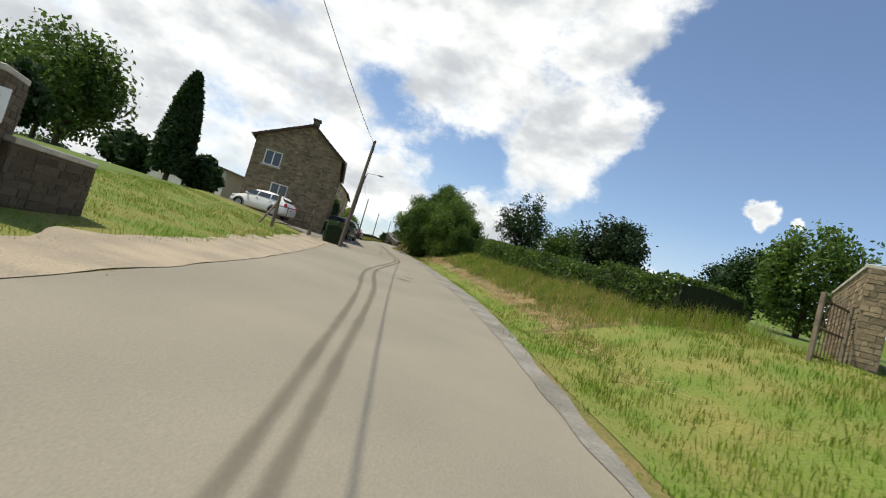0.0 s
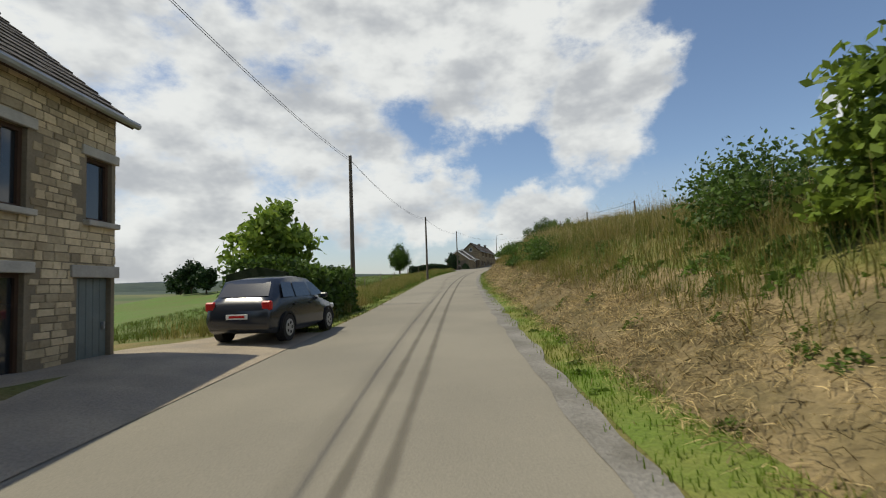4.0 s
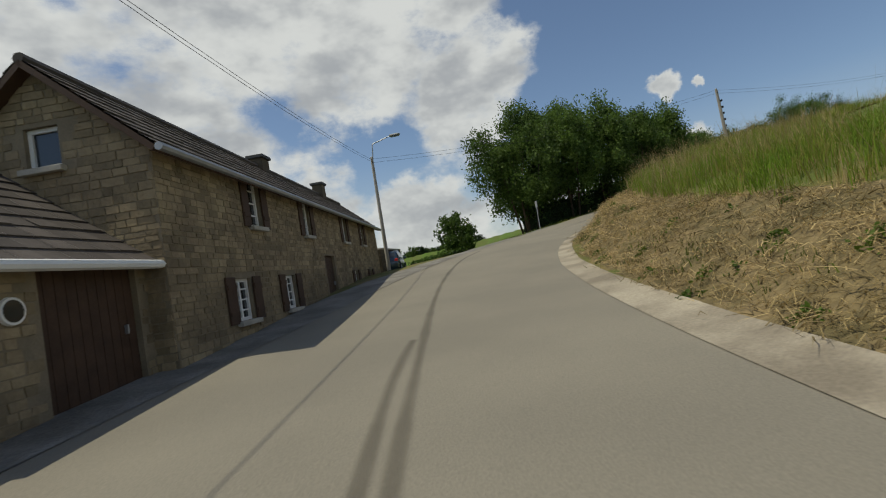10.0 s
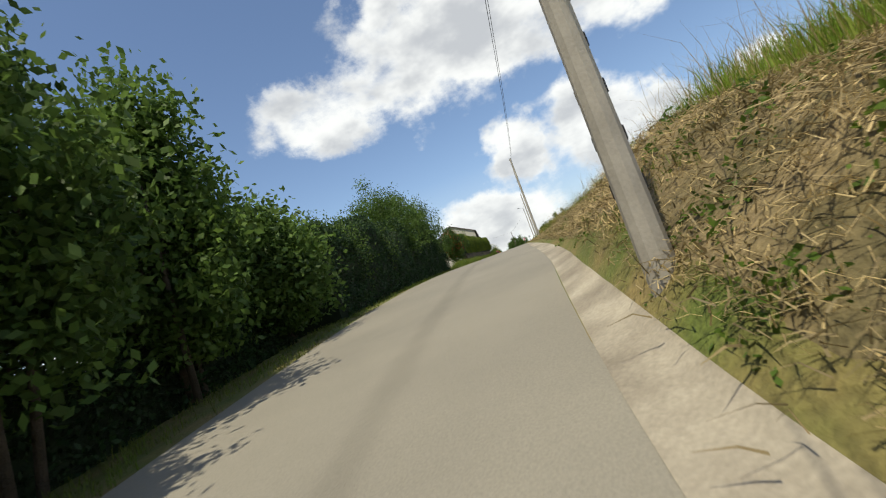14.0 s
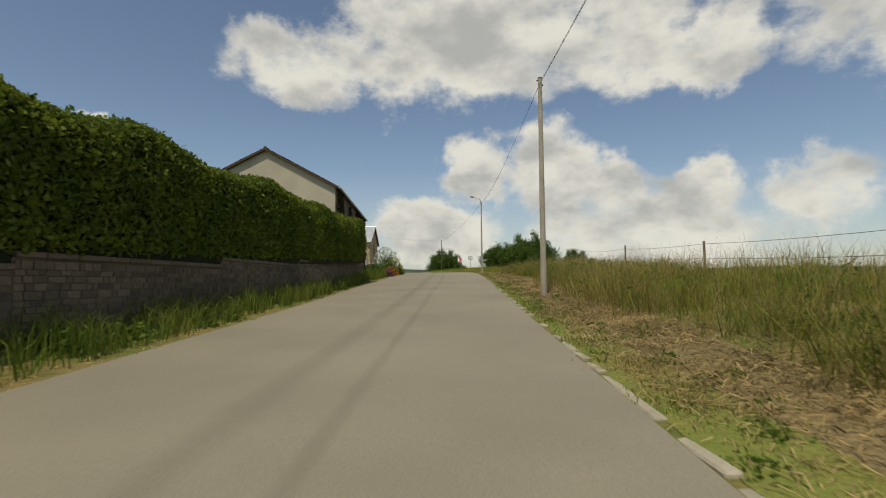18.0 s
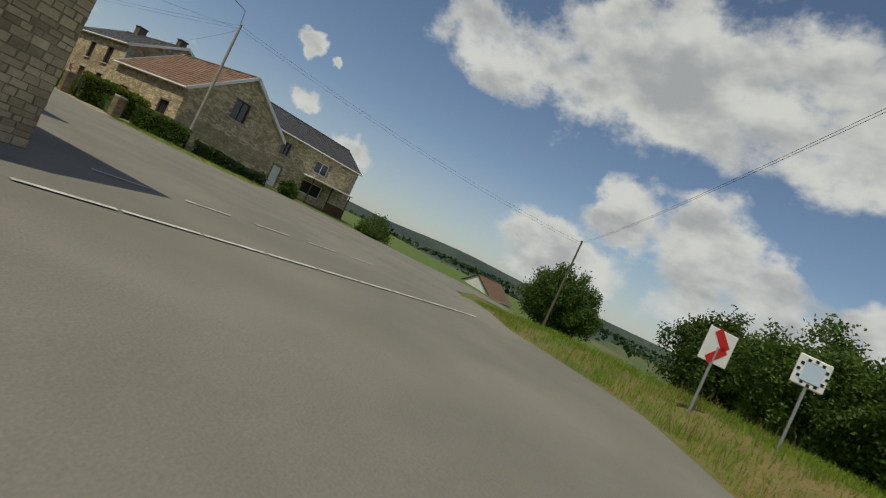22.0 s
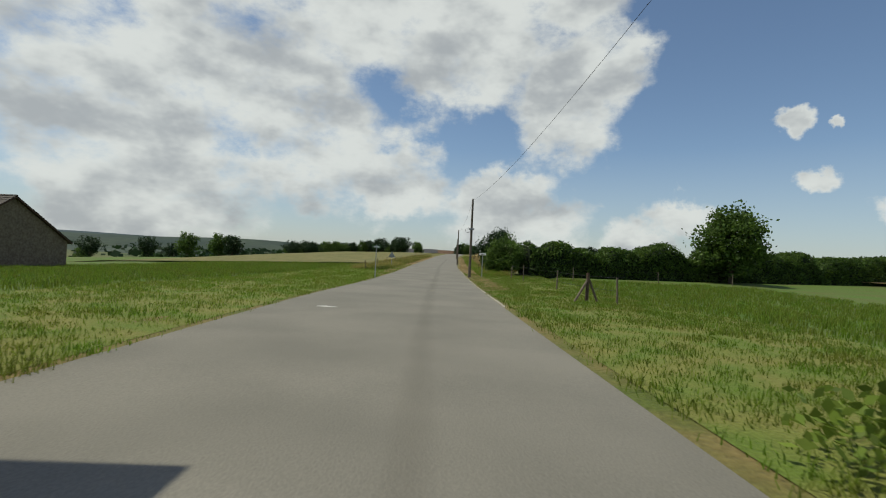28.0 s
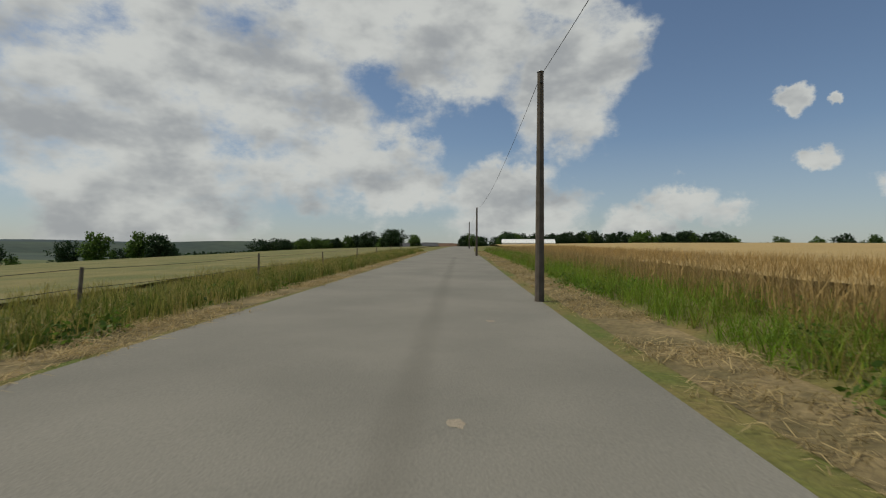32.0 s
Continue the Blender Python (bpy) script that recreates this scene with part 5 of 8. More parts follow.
for s0, s1, e in ((12, 60, (1.4, 2, 3)), (60, 150, (1, 1.4, 2, 3)), (150, 231, (0.62, 1, 1.4, 2, 3)), (231, 320, (0.7, 1, 1.4, 2)), (434, 546, (0.4, 0.7, 1, 1.4))):
    ribbon("hay_swath", s0, s1, lambda s, e=e: [EDGE_R(s) + q for q in e], M_HAY, -0.007, 1.0, "roadside bank strewn with dry cut hay", "bank", rough=0.05)
ribbon("hay_swath", 446, 546, lambda s: [-EDGE_L(s) - q for q in (1, 0.7, 0.4, 0.15)], M_HAY, -0.007, 1.0, "verge strewn with dry cut hay", "verge", rough=0.04)


M_LAWN = material("green_turf", (0.115, 0.165, 0.026), 0.95, 0.55, 0.9, 22, 1.0, (0.19, 0.185, 0.05), dist=0.03)
for s0, s1, e, lab in ((-12, 12.5, (0.35, 0.7, 1, 1.4, 2, 3, 4, 5.5, 6.5, 7.4), "mown green turf before the gate lodge"), (12.5, 36, (0.6, 1, 1.4, 1.65), "bright mown turf strip beside the gravel"), (62, 124, (0.25, 0.7, 1), "green turf at the foot of the high bank"), (250, 304, (0.1, 0.4, 0.7, 0.95), "green turf creeping to the kerb"), (410, 456, (0.3, 0.7, 1, 1.4, 2, 3, 4, 5.5, 6.5, 7.4), "green paddock turf")):
    ribbon("turf_right", s0, s1, lambda s, e=e: [EDGE_R(s) + q for q in e], M_LAWN, 0.002, 1.0, lab, "turf", rough=0.05)
for s0, s1, e, lab in ((-12, 28, (1.3, 2, 3, 4, 5.5, 6.5, 7.4), "mown lawn before the stone house"), (74, 140, (0.1, 0.4, 0.7, 1), "green turf along the meadow"), (412, 476, (0.2, 0.7, 1.4, 2, 3, 4, 5.5, 6.5, 7.4), "lush meadow turf")):
    ribbon("turf_left", s0, s1, lambda s, e=e: [-EDGE_L(s) - q for q in e[::-1]], M_LAWN, 0.002, 1.0, lab, "turf", rough=0.05)

edge = spline([(164.9, 258.0, 0), (165.2, 256.4, 0), (165.8, 255.0, 0), (166.8, 253.8, 0), (167.8, 252.8, 0), (169.0, 252.1, 0), (170.6, 252.0, 0), (172.4, 253.4, 0)], 0.5)[:, :2]
back = spline([(165.8, 259.3, 0), (166.7, 258.9, 0), (168.0, 258.0, 0), (169.4, 257.0, 0), (171.0, 256.4, 0), (172.6, 255.8, 0), (174.0, 255.4, 0)], 0.5)[:, :2]
back = back[np.linspace(0, len(back) - 1, len(edge)).round().astype(int)]
rows = [edge * (1 - q) + back * q for q in (0, 0.06, 0.3, 0.65, 1)]
V = [(float(x), float(y), gz(float(x), float(y)) + (0.006, 0.03, 0.05, 0.05, 0.03)[j]) for j, row in enumerate(rows) for x, y in row]
n = len(edge)
F = [(j * n + i, j * n + i + 1, (j + 1) * n + i + 1, (j + 1) * n + i) for j in range(4) for i in range(n - 1)]
tagged(new("corner_turf", mesh_of("corner_turf", V, F, M_LAWN, True)), "green turf on the corner before the cottage hedge", "turf", kind="structure")
CORNER = (edge, back)


def wobble(s, k):
    return np.array([noise.noise((q * 0.7, k, 0.0)) for q in s])


ribbon("right_shoulder", -14, 152, lambda s: [EDGE_R(s) - 0.16 + 0.14 * wobble(s, 1), EDGE_R(s) + 0.05, EDGE_R(s) + np.interp(s, [-14, 5, 18, 32, 42, 62, 84, 105, 140, 152], [0.08, 0.12, 0.62, 0.45, 0.1, 0.12, 0.4, 0.3, 0.2, 0.05]) + 0.14 * wobble(s, 2)], M_GREYGRAVEL, 0.03, 0.35, "crumbling grey gravel shoulder", "shoulder", rough=0.05)
ribbon("left_shoulder", -14, 30, lambda s: [-EDGE_L(s) - 1.5 + 0.5 * wobble(s, 3), -EDGE_L(s) - 0.7, -EDGE_L(s) + 0.12 * wobble(s, 4)], M_GRAVEL, 0.03, 0.35, "dusty stony shoulder before the lawn", "shoulder", rough=0.05)
for a, b in ((46, 62), (248, 322), (366, 392), (424, 470)):
    root = thing("kerb", "broken pale concrete kerb edging the lane", "kerb", 0, 0, 0, kind="structure")
    s = a
    rng = np.random.default_rng(a)
    sgn = -1 if a == 46 else 1
    stone_me = None
    while s < b:
        L = rng.uniform(0.75, 1.05)
        d = EDGE_R(s) + 0.07 if sgn > 0 else -EDGE_L(s) - 0.07
        x, y = at(s, d)
        tx, ty = np.interp(s, SS, TAN[:, 0]), np.interp(s, SS, TAN[:, 1])
        if stone_me is None:
            bm = box((0, 0, 0), (0.95, 0.13, 0.16), 0.018)
            stone_me = bpy.data.meshes.new("kerb_stone")
            bm.to_mesh(stone_me)
            bm.free()
            stone_me.materials.append(M_KERB)
        if rng.uniform() > 0.14:
            ob = new("kerb_stone", stone_me)
            ob.parent = root
            ob.matrix_basis = pose(float(x), float(y), float(road_z(s)) - 0.072 + rng.uniform(-0.012, 0.008), rng.uniform(-2, 2), rng.uniform(-1.5, 1.5), math.degrees(math.atan2(ty, tx)) + rng.uniform(-1.5, 1.5)) @ Matrix.Diagonal((L / 0.95 * 0.99, 1, 1, 1))
        s += L


def strip(name, rows, width, mat, label, seed=1, lift=0.005):
    """A wavering soft-edged band on the road through rows of (run, offset)."""
    r = np.array(rows, float)
    s0, s1 = r[0, 0], r[-1, 0]

    def offs(s):
        c = sum(np.interp(s + k, r[:, 0], r[:, 1]) for k in (-2, -1, 0, 1, 2)) / 5
        w = width * (1 + 0.3 * np.array([noise.noise((q * 0.4, seed + 7, 0)) for q in s]))
        return [c - w / 2, c - w / 4, c, c + w / 4, c + w / 2]
    ob = ribbon(name, s0, s1, offs, mat, lift, 0.5, label, "road mark")
    n = len(ob.data.vertices) // 5
    uv = ob.data.uv_layers.new(name="across")
    idx = np.empty(len(ob.data.loops), dtype=np.int32)
    ob.data.loops.foreach_get("vertex_index", idx)
    co = np.stack([(idx // n) / 4, (idx % n) * 0.01], -1).astype(np.float32)
    uv.data.foreach_set("uv", co.ravel())
    return ob


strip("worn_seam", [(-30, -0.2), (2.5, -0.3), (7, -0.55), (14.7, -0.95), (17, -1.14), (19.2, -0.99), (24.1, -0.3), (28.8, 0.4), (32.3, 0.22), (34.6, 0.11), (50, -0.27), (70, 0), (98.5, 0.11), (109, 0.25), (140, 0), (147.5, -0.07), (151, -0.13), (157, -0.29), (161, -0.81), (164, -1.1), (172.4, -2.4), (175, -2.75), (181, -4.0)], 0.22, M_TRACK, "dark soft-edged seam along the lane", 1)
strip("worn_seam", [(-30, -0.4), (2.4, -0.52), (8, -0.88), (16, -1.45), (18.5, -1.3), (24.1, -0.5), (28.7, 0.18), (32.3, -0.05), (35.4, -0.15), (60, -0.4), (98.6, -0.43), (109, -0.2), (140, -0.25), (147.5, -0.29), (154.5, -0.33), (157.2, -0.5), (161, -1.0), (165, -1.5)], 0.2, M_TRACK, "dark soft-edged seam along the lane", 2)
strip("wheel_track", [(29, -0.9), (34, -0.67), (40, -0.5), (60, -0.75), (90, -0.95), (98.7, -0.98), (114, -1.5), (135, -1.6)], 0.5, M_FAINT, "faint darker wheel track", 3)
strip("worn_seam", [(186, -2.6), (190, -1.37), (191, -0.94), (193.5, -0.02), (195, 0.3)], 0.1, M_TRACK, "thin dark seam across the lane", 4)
strip("wheel_track", [(186, -1.6), (200, -1.2), (222, -1.4), (250, -1.8), (300, -2.0), (318, -1.8)], 0.7, M_FAINT, "faint darker wheel track", 5)
strip("worn_seam", [(225, -1.2), (262, -0.9), (285, -1.1), (312, -1.0)], 0.3, M_FAINT, "faint dark seam along the lane", 6)
strip("wheel_track", [(365, -0.3), (400, -0.2), (440, -0.4), (520, -0.5)], 0.6, M_FAINT, "faint darker wheel track", 7)


def blot(x, y, r, mat, label, seed=1, lift=0.008, stretch=1.4):
    rng = np.random.default_rng(seed)
    k = 11
    V = []
    for i in range(k):
        q = r * rng.uniform(0.55, 1.1)
        xx, yy = x + q * math.cos(2 * math.pi * i / k) * stretch, y + q * math.sin(2 * math.pi * i / k)
        V.append((xx, yy, float(road_z(s_of(xx, yy))) + lift))
    tagged(new("road_patch", mesh_of("road_patch", V, [tuple(range(k))], mat)), label, "road mark", kind="structure")


for i, (s, d, r) in enumerate(((19.0, 0.25, 0.16), (17.4, -0.02, 0.2), (20.8, 0.35, 0.12), (22.2, 0.3, 0.1), (263, -0.4, 0.05), (286, -2.6, 0.12), (301, -0.35, 0.09), (316, -2.3, 0.14), (317, -1.0, 0.1), (311, -3.2, 0.06), (88, 1.5, 0.2), (86, 1.3, 0.16), (90, 1.8, 0.2))):
    x, y = at(s, d)
    blot(float(x), float(y), r, M_SEAL, "small dark tar patch on the asphalt", i)
for i, (x, y, r) in enumerate(((164.9, 231.2, 0.13), (163.0, 262.0, 0.12), (163.1, 266.6, 0.1), (158.6, 317, 0.16))):
    blot(x, y, r, M_PAINT, "small sprayed survey mark on the asphalt", 40 + i, stretch=2.0)
for i in range(9):
    s = (430, 437, 444, 452, 458, 466, 472, 479, 484)[i]
    x, y = at(s, (-0.3, 0.3, -1.2, 0.1, 0.4, -0.2, 0.5, 0.0, 0.6)[i])
    blot(float(x), float(y), 0.13, M_GRAVEL, "pale worn spot in the asphalt", 60 + i, 0.004, 0.8)


arrow = material("yellow_marking_paint", (0.6, 0.62, 0.12), 0.7, 0.3, 4, 25, 0.2, (0.42, 0.44, 0.1))
V = [(162.05, 247.5), (162.1, 247.43), (162.19, 247.7), (162.29, 247.42), (162.34, 247.46), (162.2, 247.86)]
tagged(new("survey_mark", mesh_of("survey_mark", [(x, y, gz(x, y) + 0.012) for x, y in V], [(0, 1, 2, 5), (5, 2, 3, 4)], arrow)), "small sprayed yellow chevron on the asphalt", "road mark", kind="structure")


def line_mark(p, q, width, dash, gap, label):
    p, q = Vector(p), Vector(q)
    L = (q - p).length
    v = (q - p) / L
    n = Vector((-v.y, v.x)) * width / 2
    root = thing("stop_line", label, "road marking", p.x, p.y, float(road_z(s_of(p.x, p.y))), kind="structure")
    k = 0.0
    while k < L:
        a, b = p + v * k, p + v * min(k + dash, L)
        V = [(a + n), (a - n), (b - n), (b + n)]
        V = [(w.x - p.x, w.y - p.y, gz(w.x, w.y) + 0.022 - root.location.z) for w in V]
        mpart("dash", mesh_of("dash", V, [(0, 1, 2, 3)], M_PAINT), root)
        k += dash + gap


line_mark((153.3, 233.46), (164.6, 232.35), 0.12, 1.15, 0.06, "worn white line across the mouth of the junction")
line_mark((155.2, 236.1), (164.0, 235.8), 0.09, 1.1, 0.7, "faint white dashed line at the junction")
x, y = at(313.5, -1.6)
b = tube((float(x), float(y), float(road_z(313.5))), (float(x), float(y), float(road_z(313.5)) + 0.012), 0.32, n=20)
lid = thing("manhole_cover", "round dark iron manhole cover in the asphalt", "manhole cover", kind="structure")
part("lid", b, M_RUST, lid)


# ---- cars ----
def car(x, y, rz, paint, label, length=3.95, width=1.68, height=1.52, estate=False, plate=M_WHITE, z=None):
    """A parked car, nose along +x of its own frame."""
    z = gz(x, y) + 0.02 if z is None else z
    root = thing("parked_car", label, "car", x, y, z, rz)
    L, W, H = length, width, height
    hl = L / 2
    # side line: along, sill, shoulder, roof
    back_roof = -hl + (0.35 if estate else 0.55)
    secs = [(-hl, 0.42, 0.72, 0.72), (-hl + 0.06, 0.3, 0.88, 0.9), (back_roof - 0.3, 0.22, 0.93, 1.02), (back_roof, 0.2, 0.95, H - 0.1), (-0.4, 0.2, 0.94, H), (0.3, 0.2, 0.92, H - 0.06),
            (0.55 + 0.1 * L / 4, 0.2, 0.9, H - 0.22), (hl - 0.95, 0.2, 0.86, 0.93), (hl - 0.4, 0.22, 0.76, 0.79), (hl - 0.08, 0.28, 0.62, 0.64), (hl, 0.36, 0.5, 0.5)]
    bm = bmesh.new()
    rings = []
    for sx, lo, sh, rf in secs:
        e = 1 - 0.14 * (abs(sx) / hl) ** 4
        w, top = W / 2 * e, max(rf, sh + 0.01)
        cab = W / 2 * (0.74 if rf > 1.1 else 0.8) * e
        ring = [(-w * 0.92, lo), (-w, lo + 0.2 * (sh - lo)), (-w * 0.995, (lo + sh) / 2), (-w * 0.95, sh), (-cab, top - 0.05 * (top - sh)), (-cab * 0.6, top), (cab * 0.6, top), (cab, top - 0.05 * (top - sh)), (w * 0.95, sh), (w * 0.995, (lo + sh) / 2), (w, lo + 0.2 * (sh - lo)), (w * 0.92, lo)]
        rings.append([bm.verts.new((sx, py, pz)) for py, pz in ring])
    for r0, r1 in zip(rings[:-1], rings[1:]):
        for i in range(12):
            bm.faces.new((r0[i], r0[(i + 1) % 12], r1[(i + 1) % 12], r1[i]))
    bm.faces.new(rings[0])
    bm.faces.new(rings[-1][::-1])
    bmesh.ops.recalc_face_normals(bm, faces=bm.faces)
    body = part("body", bm, paint, root, smooth=True)
    # glass: side windows, windscreen, rear window, lying on the cabin
    def strip_glass(pts, name):
        V = []
        for p in pts:
            V.append(p)
        n = len(V)
        c = Vector((sum(p[0] for p in V) / n, sum(p[1] for p in V) / n, sum(p[2] for p in V) / n))
        me = mesh_of(name, V, [tuple(range(n))], M_GLASS)
        mpart(name, me, root)
    k = W / 2
    for sg in (-1, 1):
        def pt(a, zf):
            lowy, topy = k * 0.955, k * 0.755
            return (a, sg * (lowy + (topy - lowy) * zf + 0.012), 0.965 + (H - 0.1 - 0.965) * zf)
        for a0, a1, b0, b1 in ((0.15, 0.98, 0.12, 0.42), (-0.75, 0.08, -0.72, 0.05), (back_roof - 0.02, -0.82, back_roof + 0.12, -0.79)):
            strip_glass([pt(a0, 0.06), pt(a1, 0.06), pt(b1, 0.86), pt(b0, 0.86)], "side_window")
    fx0, fx1 = hl - 0.98, 0.55 + 0.1 * L / 4
    strip_glass([(fx0, -k * 0.76, 0.96), (fx0, k * 0.76, 0.96), (fx1 - 0.18, k * 0.66, H - 0.13), (fx1 - 0.18, -k * 0.66, H - 0.13)], "windscreen")
    rx0, rx1 = back_roof - 0.31, back_roof - 0.03
    strip_glass([(rx0 - 0.01, -k * 0.72, 1.03), (rx0 - 0.01, k * 0.72, 1.03), (rx1 - 0.015, k * 0.64, H - 0.16), (rx1 - 0.015, -k * 0.64, H - 0.16)], "rear_window")
    for wx in (-L * 0.31, L * 0.315):
        for sg in (-1, 1):
            wb = bmesh.new()
            add_tube(wb, (wx, sg * (W / 2 - 0.2), 0.3), (wx, sg * (W / 2 + 0.005), 0.3), 0.31, 0.3, 20)
            wh = part("wheel", wb, M_BLACK, root)
            rb = bmesh.new()
            add_tube(rb, (wx, sg * (W / 2 - 0.02), 0.3), (wx, sg * (W / 2 + 0.015), 0.3), 0.2, 0.19, 18)
            rim = part("rim", rb, M_METAL, wh)
            for j in range(5):
                a = 2 * math.pi * j / 5
                part("rim_slot", box((wx + 0.11 * math.cos(a), sg * (W / 2 + 0.017), 0.3 + 0.11 * math.sin(a)), (0.06, 0.006, 0.06)), M_BLACK, wh)
            ab = bmesh.new()
            rows = []
            for j in range(10):
                a0 = math.pi * j / 9
                rows.append([ab.verts.new((wx + q * math.cos(a0), sg * (W / 2 * 0.985 + o), 0.3 + q * math.sin(a0))) for q, o in ((0.33, -0.03), (0.33, 0.02), (0.375, 0.02), (0.375, -0.03))])
            for r0, r1 in zip(rows[:-1], rows[1:]):
                for j in range(3):
                    ab.faces.new((r0[j], r0[j + 1], r1[j + 1], r1[j]))
            bmesh.ops.recalc_face_normals(ab, faces=ab.faces)
            part("wheel_arch", ab, M_BLACK, root)
    for sg in (-1, 1):
        part("headlight", box((hl - 0.2, sg * W * 0.36, 0.66), (0.3, 0.3, 0.15), 0.04), M_LAMP, root)
        part("tail_light", box((-hl + 0.07, sg * W * 0.39, 0.83), (0.12, 0.22, 0.2), 0.03), M_RED, root)
        part("mirror", box((0.75, sg * (W / 2 + 0.06), 0.98), (0.12, 0.18, 0.13), 0.03), paint, root)
        for hx in (0.05, -0.85):
            part("door_handle", box((hx, sg * (W / 2 * 0.985), 0.82), (0.16, 0.03, 0.03), 0.008), M_BLACK, root)
    part("front_bumper", box((hl - 0.06, 0, 0.36), (0.16, W * 0.86, 0.16), 0.05), paint, root)
    part("grille", box((hl - 0.03, 0, 0.47), (0.08, W * 0.42, 0.1), 0.02), M_BLACK, root)
    for sx in (hl + 0.025, -hl - 0.02):
        pl = part("number_plate", box((sx, 0, 0.42 if sx > 0 else 0.6), (0.012, 0.5, 0.11), 0.003), plate, root)
        part("plate_bar", box((sx + (0.008 if sx > 0 else -0.008), 0, 0.42 if sx > 0 else 0.6), (0.004, 0.36, 0.05)), M_RED, pl)
    return root


M_LAMP = material("lamp_glass", (0.55, 0.57, 0.58), 0.15, 0.1, 3, 20, 0, spec=0.7)
P_WHITE = material("white_car_paint", (0.7, 0.7, 0.69), 0.25, 0.03, 1, 5, 0, spec=0.6)
P_GREY = material("grey_car_paint", (0.17, 0.175, 0.16), 0.28, 0.04, 1, 5, 0, metal=0.5, spec=0.6)
P_DARK = material("dark_blue_car_paint", (0.018, 0.022, 0.032), 0.2, 0.04, 1, 5, 0, spec=0.7)
P_BLUE = material("blue_grey_car_paint", (0.05, 0.075, 0.11), 0.22, 0.04, 1, 5, 0, metal=0.4, spec=0.6)
car(-8.3, 31.2, 163, P_WHITE, "white hatchback parked on the lawn beside the house", 3.75, 1.65, 1.42)
car(-4.0, 37.5, 82, P_GREY, "silver-grey hatchback parked on the gravel forecourt", 4.15, 1.74, 1.5)
car(-4.5, 45.0, -97, P_BLUE, "blue-grey hatchback with a pale bonnet parked on the gravel", 4.1, 1.74, 1.46)
car(-5.7, 73.5, 85, P_DARK, "dark blue hatchback parked behind the farmhouse", 3.9, 1.68, 1.5)
car(157.15, 279.5, -90, P_DARK, "dark blue compact van-like car parked against the barn", 4.1, 1.62, 1.6, True)
car(7.2, 190.6, 78, P_BLUE, "blue car parked beyond the farm", 4.2, 1.75, 1.5)
car(-8.6, 152.2, 100, P_WHITE, "pale car parked behind the low wall", 4.0, 1.7, 1.45)

# ---- fences, walls, signs ----
def post(x, y, h, r=0.05, mat=M_WOOD, name="fence_post", label="weathered wooden fence post", group="fence posts", tilt=0.0):
    z = gz(x, y)
    root = thing(name, label, "post", x, y, z, 0, group)
    part("stake", tube((0, 0, -0.25), (tilt, tilt * 0.5, h), r, r * 0.85, 7), mat, root)
    return root


def fence_line(pts, h, wires, group):
    tops = []
    for i, (x, y) in enumerate(pts):
        x, y = float(x), float(y)
        post(x, y, h * (0.9 + 0.2 * ((i * 7) % 5) / 5), 0.045, M_WOOD, group=group, tilt=0.06 * (((i * 3) % 5) - 2) / 2)
        tops.append((x, y, gz(x, y)))
    for k in wires:
        for a, b in zip(tops[:-1], tops[1:]):
            wire((a[0], a[1], a[2] + h * k), (b[0], b[1], b[2] + h * k), 0.05, 0.006, 5, "fence wires")


fence_line([at(s, -(EDGE_L(s) + 4.2)) for s in np.arange(78, 138, 7.5)], 1.15, (0.5, 0.85), "meadow fence posts")
fence_line([at(s, EDGE_R(s) + 7.0) for s in np.arange(84, 150, 9)], 1.0, (0.85,), "bank fence posts")
fence_line([at(s, EDGE_R(s) + 6.4) for s in np.arange(232, 300, 8)], 1.2, (0.5, 0.9), "field fence posts")
fence_line([(168.6, 322.5), (168.8, 332), (168.7, 341.2), (168.3, 344.2), (174, 346), (182, 347), (190, 349)], 1.15, (0.45, 0.9), "paddock fence posts")
fence_line([at(s, -(EDGE_L(s) + 3.4)) for s in np.arange(458, 540, 9)], 1.0, (0.5, 0.9), "pasture fence posts")
fence_line([at(s, EDGE_R(s) + 3.2) for s in np.arange(310, 330, 5)], 0.9, (0.8,), "slope fence posts")
brace = thing("braced_post", "rusty angled corner post of the paddock fence", "post", 167.5, 322.8, gz(167.5, 322.8))
part("stake", tube((0, 0, -0.2), (0.05, 0.1, 1.15), 0.07, 0.06), M_RUST, brace)
part("strut", tube((0.6, 0.4, -0.1), (0.05, 0.08, 1.0), 0.05, 0.045), M_WOOD, brace)
part("strut", tube((-0.6, -0.2, -0.1), (0.05, 0.08, 0.9), 0.05, 0.045), M_WOOD, brace)
bar = thing("leaning_rail", "black painted rail leaning on a low post by the slope", "rail", 153.6, 216.6, gz(153.6, 216.6))
part("rail", tube((-1.5, 0.2, 0.35), (0.2, 0, 0.75), 0.06, 0.06, 6), M_BLACK, bar)
part("stake", tube((0.2, 0, -0.3), (0.2, 0, 0.9), 0.05, 0.045), M_WOOD, bar)

# field gate of tubes with its braces
g = thing("field_gate", "rusty tubular field gate between wooden braces", "gate", -5.6, 23.6, gz(-5.6, 23.6), 76)
for zz in (0.25, 0.6, 1.05):
    part("rail", tube((0, 0, zz), (3.9, 0.0, zz + 0.25), 0.022, n=7), M_RUST, g)
for i in range(5):
    part("bar", tube((3.9 * i / 4, 0, 0.22 + 0.06 * i), (3.9 * i / 4, 0, 1.08 + 0.06 * i), 0.02, n=7), M_RUST, g)
for xx, lean in ((-0.15, -0.9), (4.05, 0.8)):
    part("gate_post", tube((xx, 0, -0.3), (xx, 0, 1.6), 0.08, 0.075), M_WOOD, g)
    part("brace", tube((xx + lean, 0.2, -0.1), (xx, 0, 1.25), 0.05, 0.045), M_WOOD, g)

